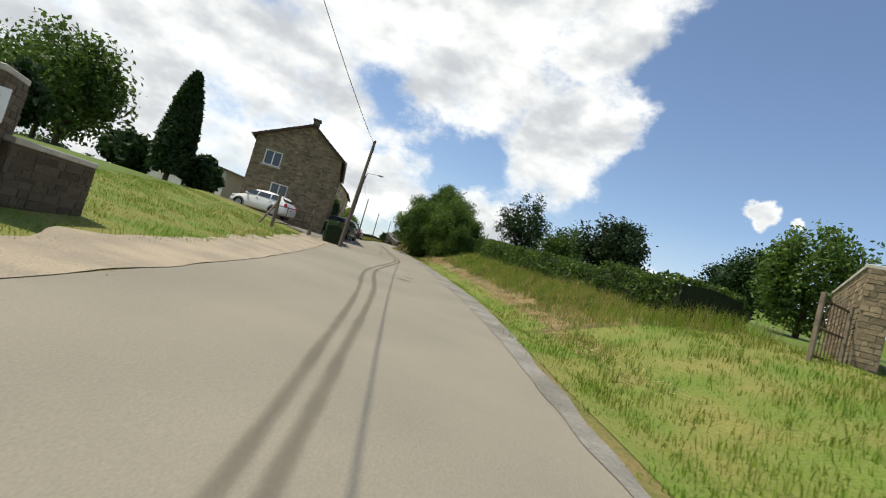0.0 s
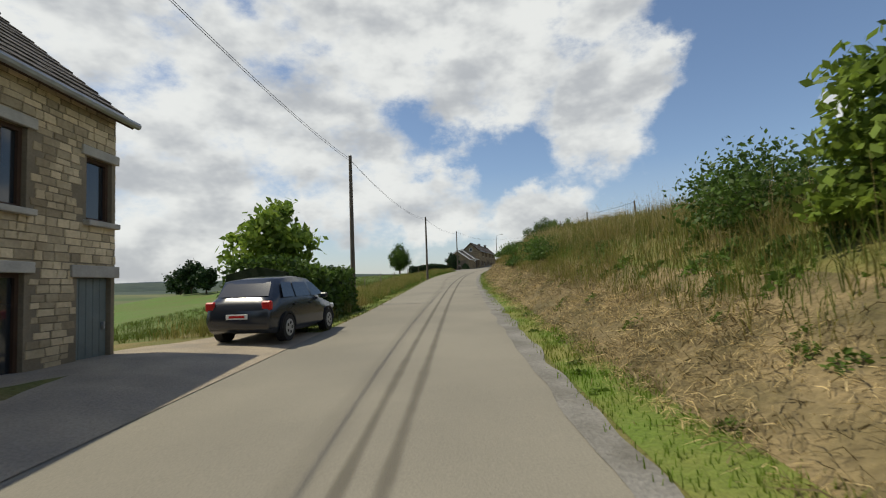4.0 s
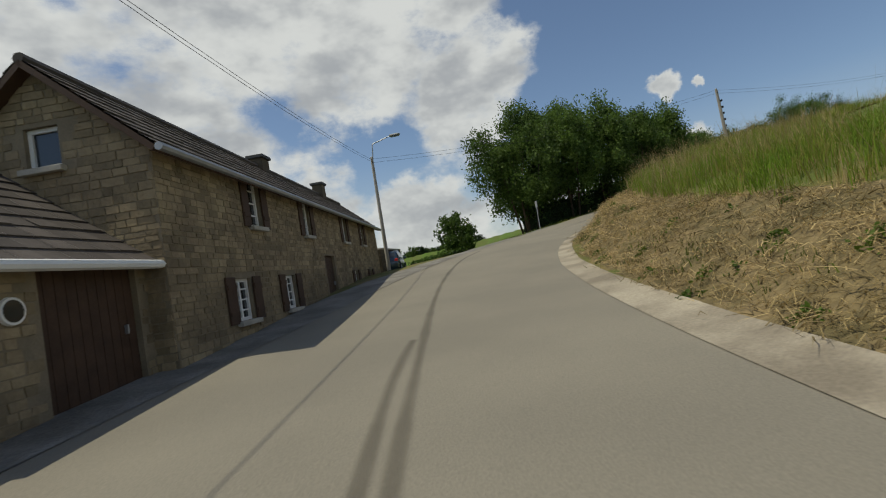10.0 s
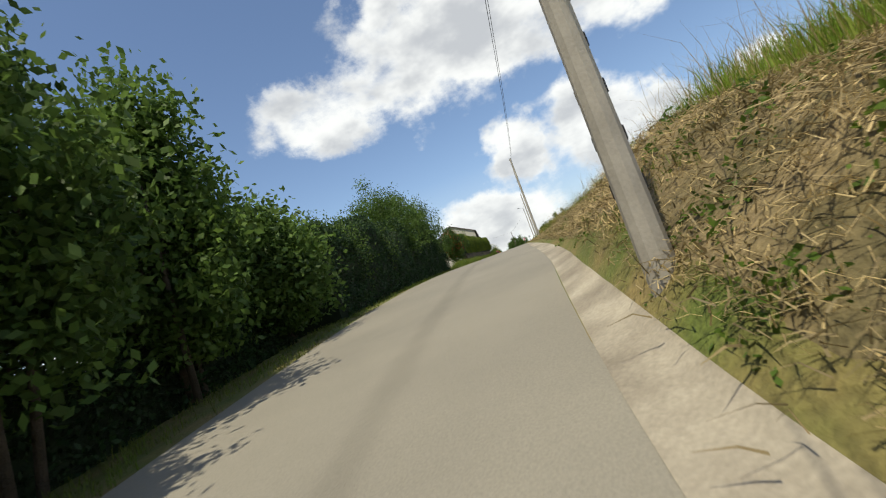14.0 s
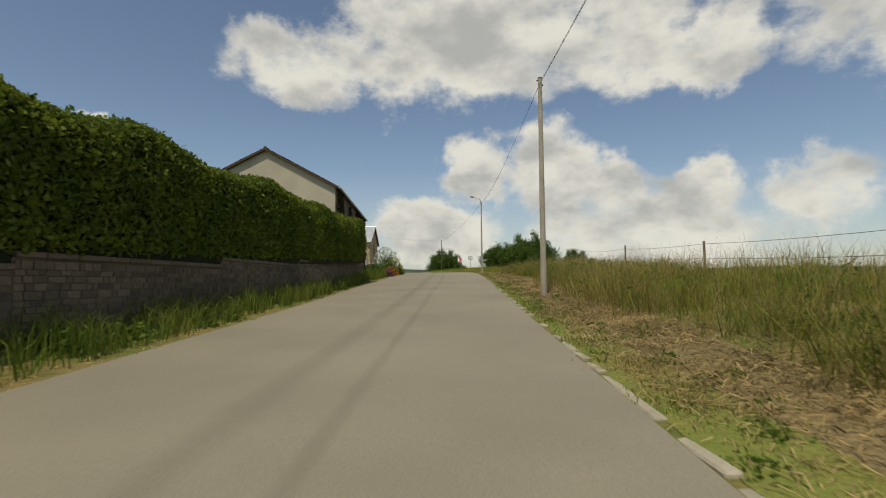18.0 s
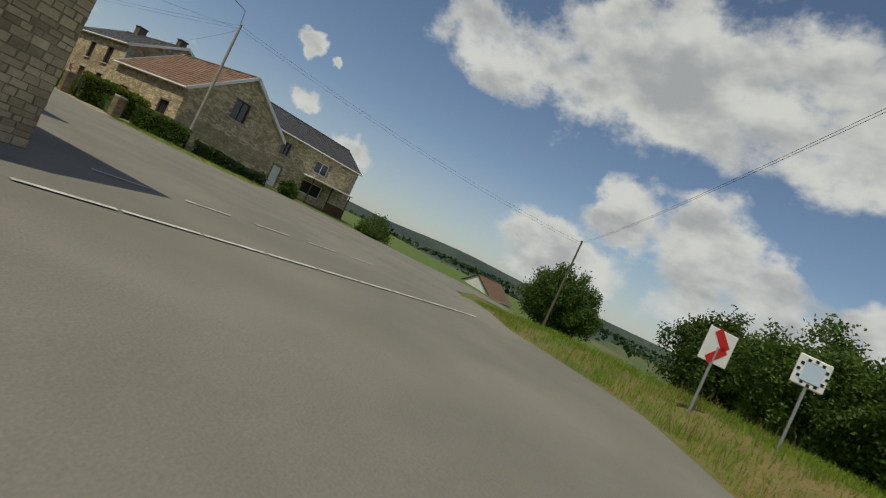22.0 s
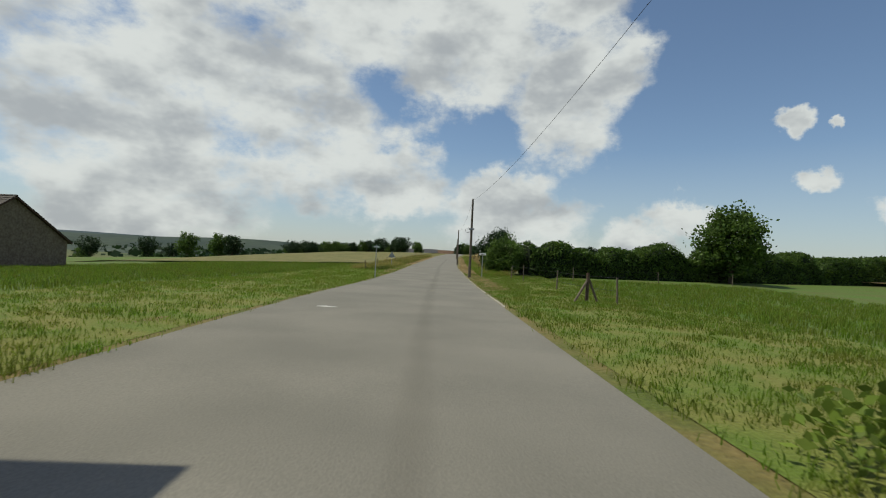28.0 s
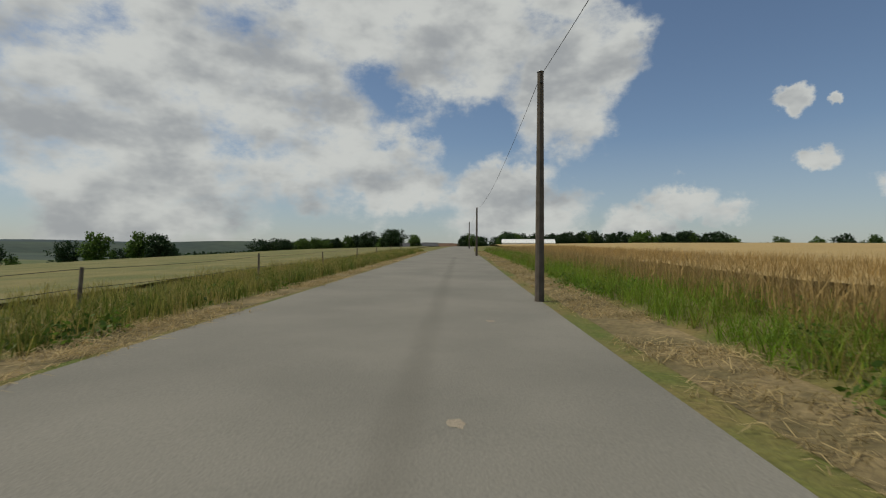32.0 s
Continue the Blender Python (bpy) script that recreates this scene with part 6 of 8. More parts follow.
# gatehouse wall and iron gate on the right of the lane
def rubble_wall(name, label, p, q, h, thick, stone=M_DARKSTONE, mortar=M_DARKMORTAR, coping=M_QUOIN, seed=1, base=None):
    p, q = np.array(p, float), np.array(q, float)
    L = float(np.linalg.norm(q - p))
    a = (q - p) / L
    n = np.array([a[1], -a[0]])
    z = min(gz(*p), gz(*q)) if base is None else base
    root = thing(name, label, "wall", p[0], p[1], z)
    az = math.degrees(math.atan2(a[1], a[0]))
    m = pose(0, 0, 0, 0, 0, az)
    part("core", box((L / 2, 0, h / 2 - 0.15), (L, thick, h + 0.3), 0, m), mortar, root)
    A, N = np.array([a[0], a[1], 0]), np.array([n[0], n[1], 0])
    top = lambda u: h  # noqa: E731
    faces = [(N * thick / 2, A, N, L, top, []), (A * L - N * thick / 2, -A, -N, L, top, []), (-N * thick / 2, N, -A, thick, top, []), (A * L + N * thick / 2, -N, A, thick, top, [])]
    mpart("stonework", stones_mesh("stonework", faces, stone, 0.12, 0.26, seed=seed), root, kind="stuff")
    k, i = 0.0, 0
    while k < L:
        w = min(0.55 + 0.1 * (i % 3), L - k)
        part("coping_stone", box((k + w / 2, 0, h + 0.05), (w - 0.012, thick + 0.1, 0.1), 0.015, m), coping, root)
        k += w
        i += 1
    return root


rubble_wall("lodge_wall", "pale coursed stone wall of a gate lodge", (11.2, 8.6), (15.5, 11.5), 3.1, 0.5, M_GREYSTONE, M_MORTAR, seed=61)
rubble_wall("lodge_wing", "low stone wing beside the gate lodge", (10.4, 9.6), (13.5, 13.5), 2.2, 0.5, M_GREYSTONE, M_MORTAR, seed=62)
ig = thing("iron_gate", "rusty iron gate standing ajar", "gate", 8.9, 9.3, gz(8.9, 9.3), 25)
for i in range(8):
    part("bar", tube((0.17 * i, 0, 0.08), (0.17 * i, 0, 1.35), 0.012, n=6), M_RUST, ig)
for zz in (0.12, 0.7, 1.3):
    part("rail", box((0.6, 0, zz), (1.3, 0.03, 0.04)), M_RUST, ig)
for xx in (-0.1, 1.35):
    part("gate_post", box((xx, 0, 0.65), (0.09, 0.09, 1.6), 0.01), M_WOOD, ig)
rubble_wall("gateway_pier", "squat dark rubble gate pier with a slab cap", (-6.9, 7.6), (-6.0, 7.9), 1.9, 0.85, seed=63)
rubble_wall("garden_wall", "low dark rubble wall beside the pier", (-6.1, 8.0), (-5.8, 9.6), 0.95, 0.5, seed=64)
nb = thing("notice_board", "small white notice on the gate pier", "sign", -5.95, 7.45, gz(-6.3, 7.6) + 1.2, 20)
part("board", box((0, 0, 0.2), (0.42, 0.03, 0.5), 0.005), M_WHITE, nb)
part("ink_patch", box((0, -0.02, 0.22), (0.22, 0.006, 0.2)), M_BLACK, nb)
house("corner_house", "dark stone outbuilding with slate roof by the gate pier", (-8.3, 1.5), 0, 5.5, 5.0, 3.4, 5.0, [], stone=M_DARKSTONE, wall=M_DARKMORTAR, seed=65, category="outbuilding")
house("white_shed", "long low white outbuilding with grey sheet roof", (-14.0, 40.0), 20, 3.2, 9.5, 2.3, 2.9, [("n", 5.6, 0.2, 1.2, 1.9, "dark"), ("n", 2.4, 0.8, 0.8, 0.8, "hole")], wall=M_WHITEWALL, stone=None, roof=M_SHEET, seed=66, category="shed")
rubble_wall("yard_wall", "low dark brick-like wall at the yard entrance", (-2.2, 153.6), (-9.5, 150.6), 0.95, 0.35, seed=67)
rubble_wall("back_wall", "ochre stone yard wall behind the garage", (-6.2, 163.4), (-10.5, 163.0), 1.5, 0.35, M_STONE, M_MORTAR, seed=68)
rubble_wall("farm_end_wall", "stone garden wall with arch stones at the farm's end", (6.3, 187.3), (8.0, 192.5), 1.6, 0.35, seed=69)
rubble_wall("garden_pier", "short square stone gate pier", (165.6, 259.9), (166.1, 259.95), 1.25, 0.5, M_STONE, M_MORTAR, seed=70)
rubble_wall("hedge_pier", "square stone pier at the hedge corner", (164.1, 263.3), (164.55, 263.35), 1.3, 0.42, M_STONE, M_MORTAR, seed=71)
for i in range(5):
    p0, p1 = np.array((89.3, 213.9)), np.array((119.4, 221.5))
    rubble_wall("retaining_wall", "tumbled dark retaining wall under the clipped hedge", p0 + (p1 - p0) * i / 5, p0 + (p1 - p0) * (i + 1) / 5, 1.25, 0.8, M_DARKSTONE, M_DARKMORTAR, M_DARKSTONE, seed=72 + i)


def sign_post(x, y, h, name, label):
    root = thing(name, label, "road sign", x, y, gz(x, y))
    part("sign_pole", tube((0, 0, -0.25), (0, 0, h), 0.03, n=9), M_METAL, root)
    return root


ch = sign_post(163.2, 226.3, 20.8 - gz(163.2, 226.3), "chevron_sign", "white square sign with a red chevron for the bend")
ch_z = 20.8 - gz(163.2, 226.3)
mm = pose(0, 0, ch_z, 0, 0, -50)
part("plate", box((0, 0, 0), (0.75, 0.02, 0.75), 0.01, mm), M_WHITE, ch)
for sg in (1, -1):
    arm = Matrix.Translation((0, 0, ch_z)) @ pose(0, 0, 0, 0, 0, -50) @ pose(0.02, -0.014, sg * 0.17, 0, sg * 45, 0)
    part("chevron_arm", box((0, 0, 0), (0.5, 0.006, 0.2), 0, arm), M_RED, ch)
mi = sign_post(163.15, 224.65, 21.05 - gz(163.15, 224.65), "traffic_mirror", "convex traffic mirror in a black and white frame")
mm = pose(0, 0, 21.05 - gz(163.15, 224.65), 0, 0, -60)
part("frame", box((0, 0, 0), (0.72, 0.05, 0.62), 0.02, mm), M_WHITE, mi)
for i in range(12):
    a = 2 * math.pi * i / 12
    part("frame_block", box((0.31 * math.cos(a), -0.027, 0.26 * math.sin(a)), (0.07, 0.01, 0.06), 0, mm), M_BLACK, mi)
part("mirror_glass", box((0, -0.03, 0), (0.46, 0.02, 0.4), 0.01, mm), material("mirror", (0.8, 0.8, 0.8), 0.04, 0, 1, 1, 0, metal=1.0), mi)
rs = sign_post(17.3, 188.6, 1.9, "marker_post", "thin grey roadside marker seen edge on")
part("plate", box((0, 0, 1.7), (0.05, 0.3, 0.4), 0.01), M_SIGNBACK, rs)
sl = sign_post(157.9, 336.4, 2.2, "street_name_sign", "street name plate on a tall grey pole, seen edge on")
part("plate", box((0, 0, 2.05), (0.62, 0.03, 0.2), 0.01, pose(0, 0, 0, 0, 0, 25)), M_GREENBIN, sl)
part("name_bar", box((0, -0.018, 2.05), (0.4, 0.006, 0.07), 0, pose(0, 0, 0, 0, 0, 25)), M_WHITE, sl)
sr = sign_post(165.9, 344.6, 2.0, "direction_sign", "white direction plate on a pale post beside the pole")
part("plate", box((0, 0, 1.95), (0.55, 0.03, 0.17), 0.01, pose(0, 0, 0, 0, 0, -10)), M_WHITE, sr)
part("name_bar", box((0, -0.018, 1.95), (0.35, 0.006, 0.06), 0, pose(0, 0, 0, 0, 0, -10)), M_SIGNBACK, sr)
tr = sign_post(157.2, 362.0, 1.85, "triangle_sign", "grey back of a triangular warning sign on a post")
bm = bmesh.new()
vs = [bm.verts.new(p) for p in ((-0.42, 0, 1.15), (0.42, 0, 1.15), (0, 0, 1.85))]
f = bm.faces.new(vs)
r = bmesh.ops.extrude_face_region(bm, geom=[f])["geom"]
bmesh.ops.translate(bm, vec=(0, 0.03, 0), verts=[v for v in r if isinstance(v, bmesh.types.BMVert)])
part("plate", bm, M_SIGNBACK, tr)

# bin
bn = thing("waste_bin", "small green wheeled bin standing on the pavement", "bin", 165.97, 260.81, gz(165.97, 260.81) + 0.03, 15)
bm = bmesh.new()
lo = [bm.verts.new((sx * 0.19, sy * 0.2, 0.03)) for sx, sy in ((-1, -1), (1, -1), (1, 1), (-1, 1))]
hi = [bm.verts.new((sx * 0.25, sy * 0.27, 0.66)) for sx, sy in ((-1, -1), (1, -1), (1, 1), (-1, 1))]
for i in range(4):
    bm.faces.new((lo[i], lo[(i + 1) % 4], hi[(i + 1) % 4], hi[i]))
bm.faces.new(lo[::-1])
bm.faces.new(hi)
part("tub", bm, M_GREENBIN, bn)
part("lid", box((0, 0, 0.7), (0.56, 0.6, 0.07), 0.02), M_GREENBIN, bn)
part("rim_band", box((0, 0, 0.45), (0.5, 0.53, 0.05), 0.01), M_GREENBIN, bn)
for i in (-0.12, 0.0, 0.12):
    part("rib", box((i, -0.245, 0.35), (0.02, 0.02, 0.5), 0, pose(0, 0, 0, 6, 0, 0)), M_GREENBIN, bn)
for sy in (-0.2, 0.2):
    part("wheel", tube((0.2, sy - 0.03, 0.08), (0.2, sy + 0.03, 0.08), 0.08, n=12), M_BLACK, bn)
for i, (x, y) in enumerate(((-7.3, 55.2), (-7.5, 58.6))):
    p = thing("flower_tub", "rusty round metal tub on the gravel", "planter", x, y, gz(x, y) + 0.01, 0, "tubs on the forecourt")
    part("tub", tube((0, 0, 0), (0, 0, 0.32), 0.17, 0.2, 14), M_RUST, p)
    part("earth", tube((0, 0, 0.28), (0, 0, 0.325), 0.185, 0.185, 14), M_SOIL, p)

# picket fence by the garden
pk = thing("picket_fence", "old grey picket fence overgrown with flowers", "fence", 164.7, 270.0, gz(164.7, 270.0), 0)
pick = box((0, 0, 0.45), (0.025, 0.075, 1.0), 0.004)
pm = bpy.data.meshes.new("picket")
pick.to_mesh(pm)
pick.free()
pm.materials.append(M_WOOD)
for i in range(70):
    o = new("picket", pm)
    o.parent = pk
    o.matrix_basis = pose(0.008 * (i % 3) + 0.012 * i * 0.6, i * 0.155, 0.0 + 0.02 * ((i * 5) % 4), 0, ((i * 7) % 5 - 2) * 1.2, 0)
for zz in (0.3, 0.72):
    part("rail", box((0.27, 5.4, zz), (0.03, 10.9, 0.06), 0, pose(0, 0, 0, 0, 0, -2.6)), M_WOOD, pk)

# ---- wires along the poles ----
def run_wires(pts, n=2, sag=0.6):
    for a, b in zip(pts[:-1], pts[1:]):
        for k in range(n):
            o = 0.12 * (k - (n - 1) / 2)
            wire((a[0] + o, a[1] + o, a[2] - 0.1 - 0.18 * k), (b[0] + o, b[1] + o, b[2] - 0.1 - 0.18 * k), sag)


run_wires([(-3.2, -14, 6.2), (-2.5, 26.9, 7.7), (-5.1, 55.4, 10.3), (-6.1, 83.4, 11.2), (-5.0, 111.7, 12.1), (-2.6, 150, 14.6), (6.7, 185.6, 16.1), (31.5, 187.5, 18.6), (69.3, 198.0, 22.6), (108.6, 208.5, 25.1), (150.2, 220.0, 27.4), (193.8, 238.7, 26.6)])
run_wires([(193.8, 238.7, 26.5), (169.4, 258.0, 28.2), (165.6, 307.5, 27.4)], 2)
run_wires([(165.6, 307.5, 27.4), (164.8, 343.8, 26.4), (166.3, 382.7, 26.3), (168.5, 420, 26.6), (172, 470, 28.5)], 1, 0.7)
run_wires([(169.4, 258.0, 27.9), (170.9, 272.0, 25.4)], 1, 0.2)
run_wires([(169.4, 258.0, 28.0), (156.0, 264.0, 25.0)], 1, 0.2)
pole(69.3, 198.0, 22.7, mat=M_POLECON)
pole(172, 470, 28.5)

# ---- trees, hedges and shrubs ----
tree(4.1, 43.2, 6.7, 3.4, 0.25, M_LEAF, 520, 230, 0.095, 31, label="large round dense beech at the foot of the bank", clear=0.0, hollow=0.72, clump=0.32, base=1.9)
tree(4.2, 53.6, 6.7, 3.3, 0.25, M_LEAF, 480, 230, 0.095, 30, label="large dense beech on the crumbling bank", clear=0.02, hollow=0.7, clump=0.32, base=gz(4.2, 53.6) - 0.9)
conifer(-13.8, 30.2, 6.6, 1.15, 32, n=900)
for i, (x, y, h, r) in enumerate(((-24, 36, 8.5, 3.6), (-29, 41, 9.0, 4.0), (-20, 26, 3.0, 1.6), (-17.5, 33, 2.4, 1.5), (-12.3, 31.5, 2.2, 1.0))):
    tree(x, y, h, r, 0.2, M_LEAF if i < 2 else M_LEAFDARK, 130, 55, 0.24, 33 + i, label="garden tree behind the lawn", clear=0.12)
for i, (x, y, h, r) in enumerate(((9.8, 38.6, 4.9, 1.9), (11.5, 33, 3.0, 1.5), (11.4, 25, 3.7, 1.9), (14.5, 16.0, 3.8, 1.6), (16.5, 21, 3.2, 1.5), (13.0, 29, 2.6, 1.4), (20, 27, 3.5, 1.8))):
    tree(x, y, h, r, 0.12, M_LEAFDARK if i % 2 == 0 else M_LEAF, 110, 90, 0.11, 51 + i, label="feathery young tree on the overgrown bank", clear=0.05, clump=0.28)
hedge("bramble_bank", "tangled brambles covering the top of the bank", [at(13.5, 8.6), at(19, 7.8), at(28, 7.6), at(40, 8.2)], 2.6, 0.95, M_LEAF, 0.09, 240, 61, 0.7)
hedge("ivy_outbuilding", "garden outbuilding buried in yellow-green ivy", [(-9.6, 51.0), (-9.4, 56), (-9.2, 60.6)], 3.4, 2.7, M_LEAFDARK, 0.12, 190, 62, 0.3)
hedge("yellow_ivy_hedge", "bright ivy along the outbuilding's top", [(-8.6, 51.0), (-8.5, 56), (-8.3, 60.4)], 1.2, 3.0, M_LEAFYEL, 0.12, 90, 63, 0.3)
shrub(-6.6, 60.4, 0.9, 2.0, M_LEAFLIGHT, 64, label="young shrub beside the lamp pole")
hedge("garden_hedge", "dense hedge beyond the farmhouse forecourt", [(-7.4, 76.0), (-7.0, 79), (-7.0, 82.5)], 2.4, 1.9, M_LEAF, 0.13, 150, 65, 0.3)
tree(-8.6, 80.5, 4.4, 1.6, 0.09, M_LEAFLIGHT, 60, 55, 0.2, 66, label="young walnut tree above the hedge", clear=0.35)
hedge("box_hedge", "low clipped dark hedge before the stone house", [(-3.3, 27.6), (-3.5, 29.4), (-3.8, 31.0)], 0.9, 1.15, M_LEAFDARK, 0.06, 420, 69, 0.12)
hedge("box_hedge", "low clipped dark hedge under the front window", [(-3.85, 33.0), (-3.95, 33.8), (-4.0, 34.6)], 0.7, 1.0, M_LEAFDARK, 0.06, 420, 70, 0.12)
hedge("lane_shrubs", "mixed garden shrubs between the two houses", [(-7.4, 43.8), (-7.6, 47), (-7.9, 50)], 1.8, 1.9, M_LEAFLIGHT, 0.13, 150, 67, 0.6)
shrub(4.4, 67.2, 0.9, 2.4, M_LEAFLIGHT, 68, 70, 50, 0.11, "light green sapling on the bank")
for i, (s, e, r, h) in enumerate(((70, 4.5, 1.6, 1.0), (73, 6.0, 1.8, 1.1), (84, 3.0, 1.0, 0.5), (88, 3.4, 1.2, 0.55), (92, 2.4, 0.8, 0.45), (99, 3.2, 1.3, 0.5), (104, 3.6, 1.2, 0.5), (111, 3.0, 1.2, 0.5), (117, 3.6, 1.0, 0.5), (58, 4.2, 1.2, 0.9))):
    x, y = at(s, float(EDGE_R(s)) + e)
    shrub(float(x), float(y), r, h, M_LEAF, 70 + i, 60, 60, 0.075, "low bramble bush on the grassy bank", "bramble")
tree(-13.6, 153.4, 5.0, 2.0, 0.16, M_LEAF, 150, 90, 0.13, 90, label="round orchard tree beyond the yard wall", clear=0.15)
tree(-3.5, 151.8, 2.9, 1.25, 0.08, M_LEAFDARK, 100, 60, 0.12, 91, label="dark bushy conifer against the pole", clear=0.02, clump=0.22)
hedge("yard_hedge", "clipped ivy hedge on the yard boundary", [(-4.4, 150.4), (-7.5, 146.5), (-10.5, 143.5)], 0.9, 1.15, M_LEAFDARK, 0.1, 200, 92, 0.3)
shrub(-1.3, 157.6, 0.8, 1.05, M_LEAFDARK, 93, 70, 70, 0.07, "dark clipped shrub before the garage")
for i, (x, y, h) in enumerate(((-52, 150, 5), (-47, 146, 4), (-70, 130, 6), (-66, 170, 6), (-80, 120, 6), (-38, 190, 4), (-90, 150, 7))):
    tree(x, y, h, h * 0.5, 0.16, M_LEAFDARK, 60, 40, 0.4, 95 + i, label="far hedgerow tree in the valley", clear=0.1)
# the bend
for i, (x, y, h, r) in enumerate(((18.6, 193.9, 9.6, 3.5), (22.8, 194.6, 9.8, 3.0), (26.6, 195.5, 8.6, 2.7), (30.4, 196.5, 7.6, 2.4), (21.0, 198.6, 10.4, 3.6), (34.4, 197.6, 7.4, 2.0), (38.4, 199.0, 4.4, 1.9))):
    tree(x, y, h, r, 0.15, M_ASH, 130, 260, 0.125, 110 + i, label="tall airy roadside tree with several stems", clear=0.12, clump=0.46, hollow=0.6, stems=5 if i < 6 else 1)
# dark leaves and core paint the shade under the canopy
hedge("bend_undergrowth", "undergrowth beneath the roadside trees, canopy shade put into its dark leaves", [(18.6, 194.0), (25, 195.8), (32, 197.8), (39, 199.6)], 1.6, 1.9, M_LEAFDARK, 0.09, 200, 117, 0.6)
tree(14.0, 199, 4.4, 1.7, 0.12, M_LEAF, 90, 60, 0.16, 118, label="small round tree beyond the farm", clear=0.08)
hedge("farm_hedge", "clipped hedge and tall grass beyond the farm", [(9.4, 196), (11.5, 197.5), (14, 198)], 1.2, 1.0, M_LEAF, 0.11, 150, 119, 0.3)
b = thing("bare_tree", "dead bare tree behind the parked car", "tree", 6.5, 199, gz(6.5, 199))
bm = bmesh.new()
rng = np.random.default_rng(5)
add_tube(bm, (0, 0, -0.2), (0, 0, 1.6), 0.09, 0.06)
for k in range(16):
    q = (rng.normal() * 0.8, rng.normal() * 0.8, 2.0 + rng.uniform(0, 1.2))
    add_tube(bm, (0, 0, 1.0 + 0.04 * k), q, 0.035, 0.008, 5)
part("trunk", bm, M_BARK, b)
# the low hedge's shadow side is put into darker leaves than the hazels above
hedge("field_hedge", "tall overgrown hedge along the climbing lane", [at(214, -7.0), at(226, -6.7), at(237, -6.7), at(242, -7.0)], 2.6, 3.3, M_LEAFDARK, 0.075, 230, 121, 0.6)
for i, (s, d, h, r) in enumerate(((214, -7.8, 4.4, 1.7), (218, -7.6, 4.4, 1.7), (223, -7.4, 4.6, 1.8), (228, -7.2, 6.6, 2.1), (233, -7.2, 7.4, 2.2), (238, -7.2, 7.2, 2.1), (243, -7.6, 5.0, 1.8))):
    x, y = at(s, d)
    tree(float(x), float(y), h, r, 0.14, M_ASH if i % 3 else M_LEAF, 190, 130, 0.075, 125 + i, label="hazel rising from the overgrown hedge", clear=0.1, clump=0.35)
tree(87.6, 214.3, 4.9, 1.8, 0.12, M_LEAF, 130, 60, 0.14, 131, label="rowan hung with red berries", clear=0.12, name="rowan")
rng = np.random.default_rng(8)
p = rng.normal(size=(420, 3))
p /= np.linalg.norm(p, axis=1)[:, None]
p = p * (1.7, 1.7, 2.0) * rng.uniform(0.75, 1.05, (420, 1)) + (87.6, 214.3, gz(87.6, 214.3) + 2.9)
tagged(new("berry_cluster", quads("berry_cluster", leaf_quads(p, 0.12, rng, 0, 1.0), M_BERRY)), "clusters of red rowan berries", "berries", kind="stuff")
hedge("clipped_hedge", "tall clipped yellow-green hedge on a stony bank", [(89.5, 214.2), (103, 217.8), (117.2, 220.8)], 1.7, 2.9, M_LEAFYEL, 0.085, 520, 133, 0.16, lift=1.35, taper=0.8, round_top=0.9)
for i, (s, d, r, h, m) in enumerate(((297, -7.3, 0.8, 0.9, M_LEAFDARK), (300, -7.0, 0.8, 0.9, M_LEAF), (303, -7.0, 1.2, 2.3, M_WHITEPETAL), (305.2, -6.6, 0.9, 1.5, M_YELLOW), (306.5, -6.4, 0.7, 0.8, M_LEAFYEL), (301.5, -6.3, 0.6, 0.7, M_ORANGE), (303.2, -6.0, 0.5, 0.5, M_LEAFYEL), (299, -6.3, 0.5, 0.6, M_PINK), (308, -6.2, 0.5, 0.45, M_LEAF))):
    x, y = at(s + 3.4, d + 0.9)
    shrub(float(x), float(y), r, h, M_LEAF, 140 + i, 50, 60, 0.07, "flowering garden shrub before the barn", "garden_shrub")
    if m is not M_LEAF:
        rng = np.random.default_rng(i)
        u = rng.normal(size=(900, 3))
        u[:, 2] = np.abs(u[:, 2])
        u /= np.linalg.norm(u, axis=1)[:, None]
        q = u * (r * 1.02, r * 1.02, h * 1.05) + (float(x), float(y), gz(float(x), float(y)))
        tagged(new("blossom", quads("blossom", leaf_quads(q, 0.085, rng, 0, 1.0), m)), "blossom on a garden shrub", "flowers", kind="stuff")
# dark creeper on the tall barn
rng = np.random.default_rng(21)
a = np.array([math.sin(radians(70)), math.cos(radians(70)), 0])
n = np.array([a[1], -a[0], 0])
z0 = gz(117.5, 222.1)
bm = bmesh.new()
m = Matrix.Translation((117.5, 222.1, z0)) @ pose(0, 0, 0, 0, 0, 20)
# dark sheet: its colour holds both the stain and that side's shade
dk = thing("barn_facing", "dark weathered sheet on the barn's road side, stain and shade in its colour", "wall", 117.5, 222.1, z0, 20, kind="structure")
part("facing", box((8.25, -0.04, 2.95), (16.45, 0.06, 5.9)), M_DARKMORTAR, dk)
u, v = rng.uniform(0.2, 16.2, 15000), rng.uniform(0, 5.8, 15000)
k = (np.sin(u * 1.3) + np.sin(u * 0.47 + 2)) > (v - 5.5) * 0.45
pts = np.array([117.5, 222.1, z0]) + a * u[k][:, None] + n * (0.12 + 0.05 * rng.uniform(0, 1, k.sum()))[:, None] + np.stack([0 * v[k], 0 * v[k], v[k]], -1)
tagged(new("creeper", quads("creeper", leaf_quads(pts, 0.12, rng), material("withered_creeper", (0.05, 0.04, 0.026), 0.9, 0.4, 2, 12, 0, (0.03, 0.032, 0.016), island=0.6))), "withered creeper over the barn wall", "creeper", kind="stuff")
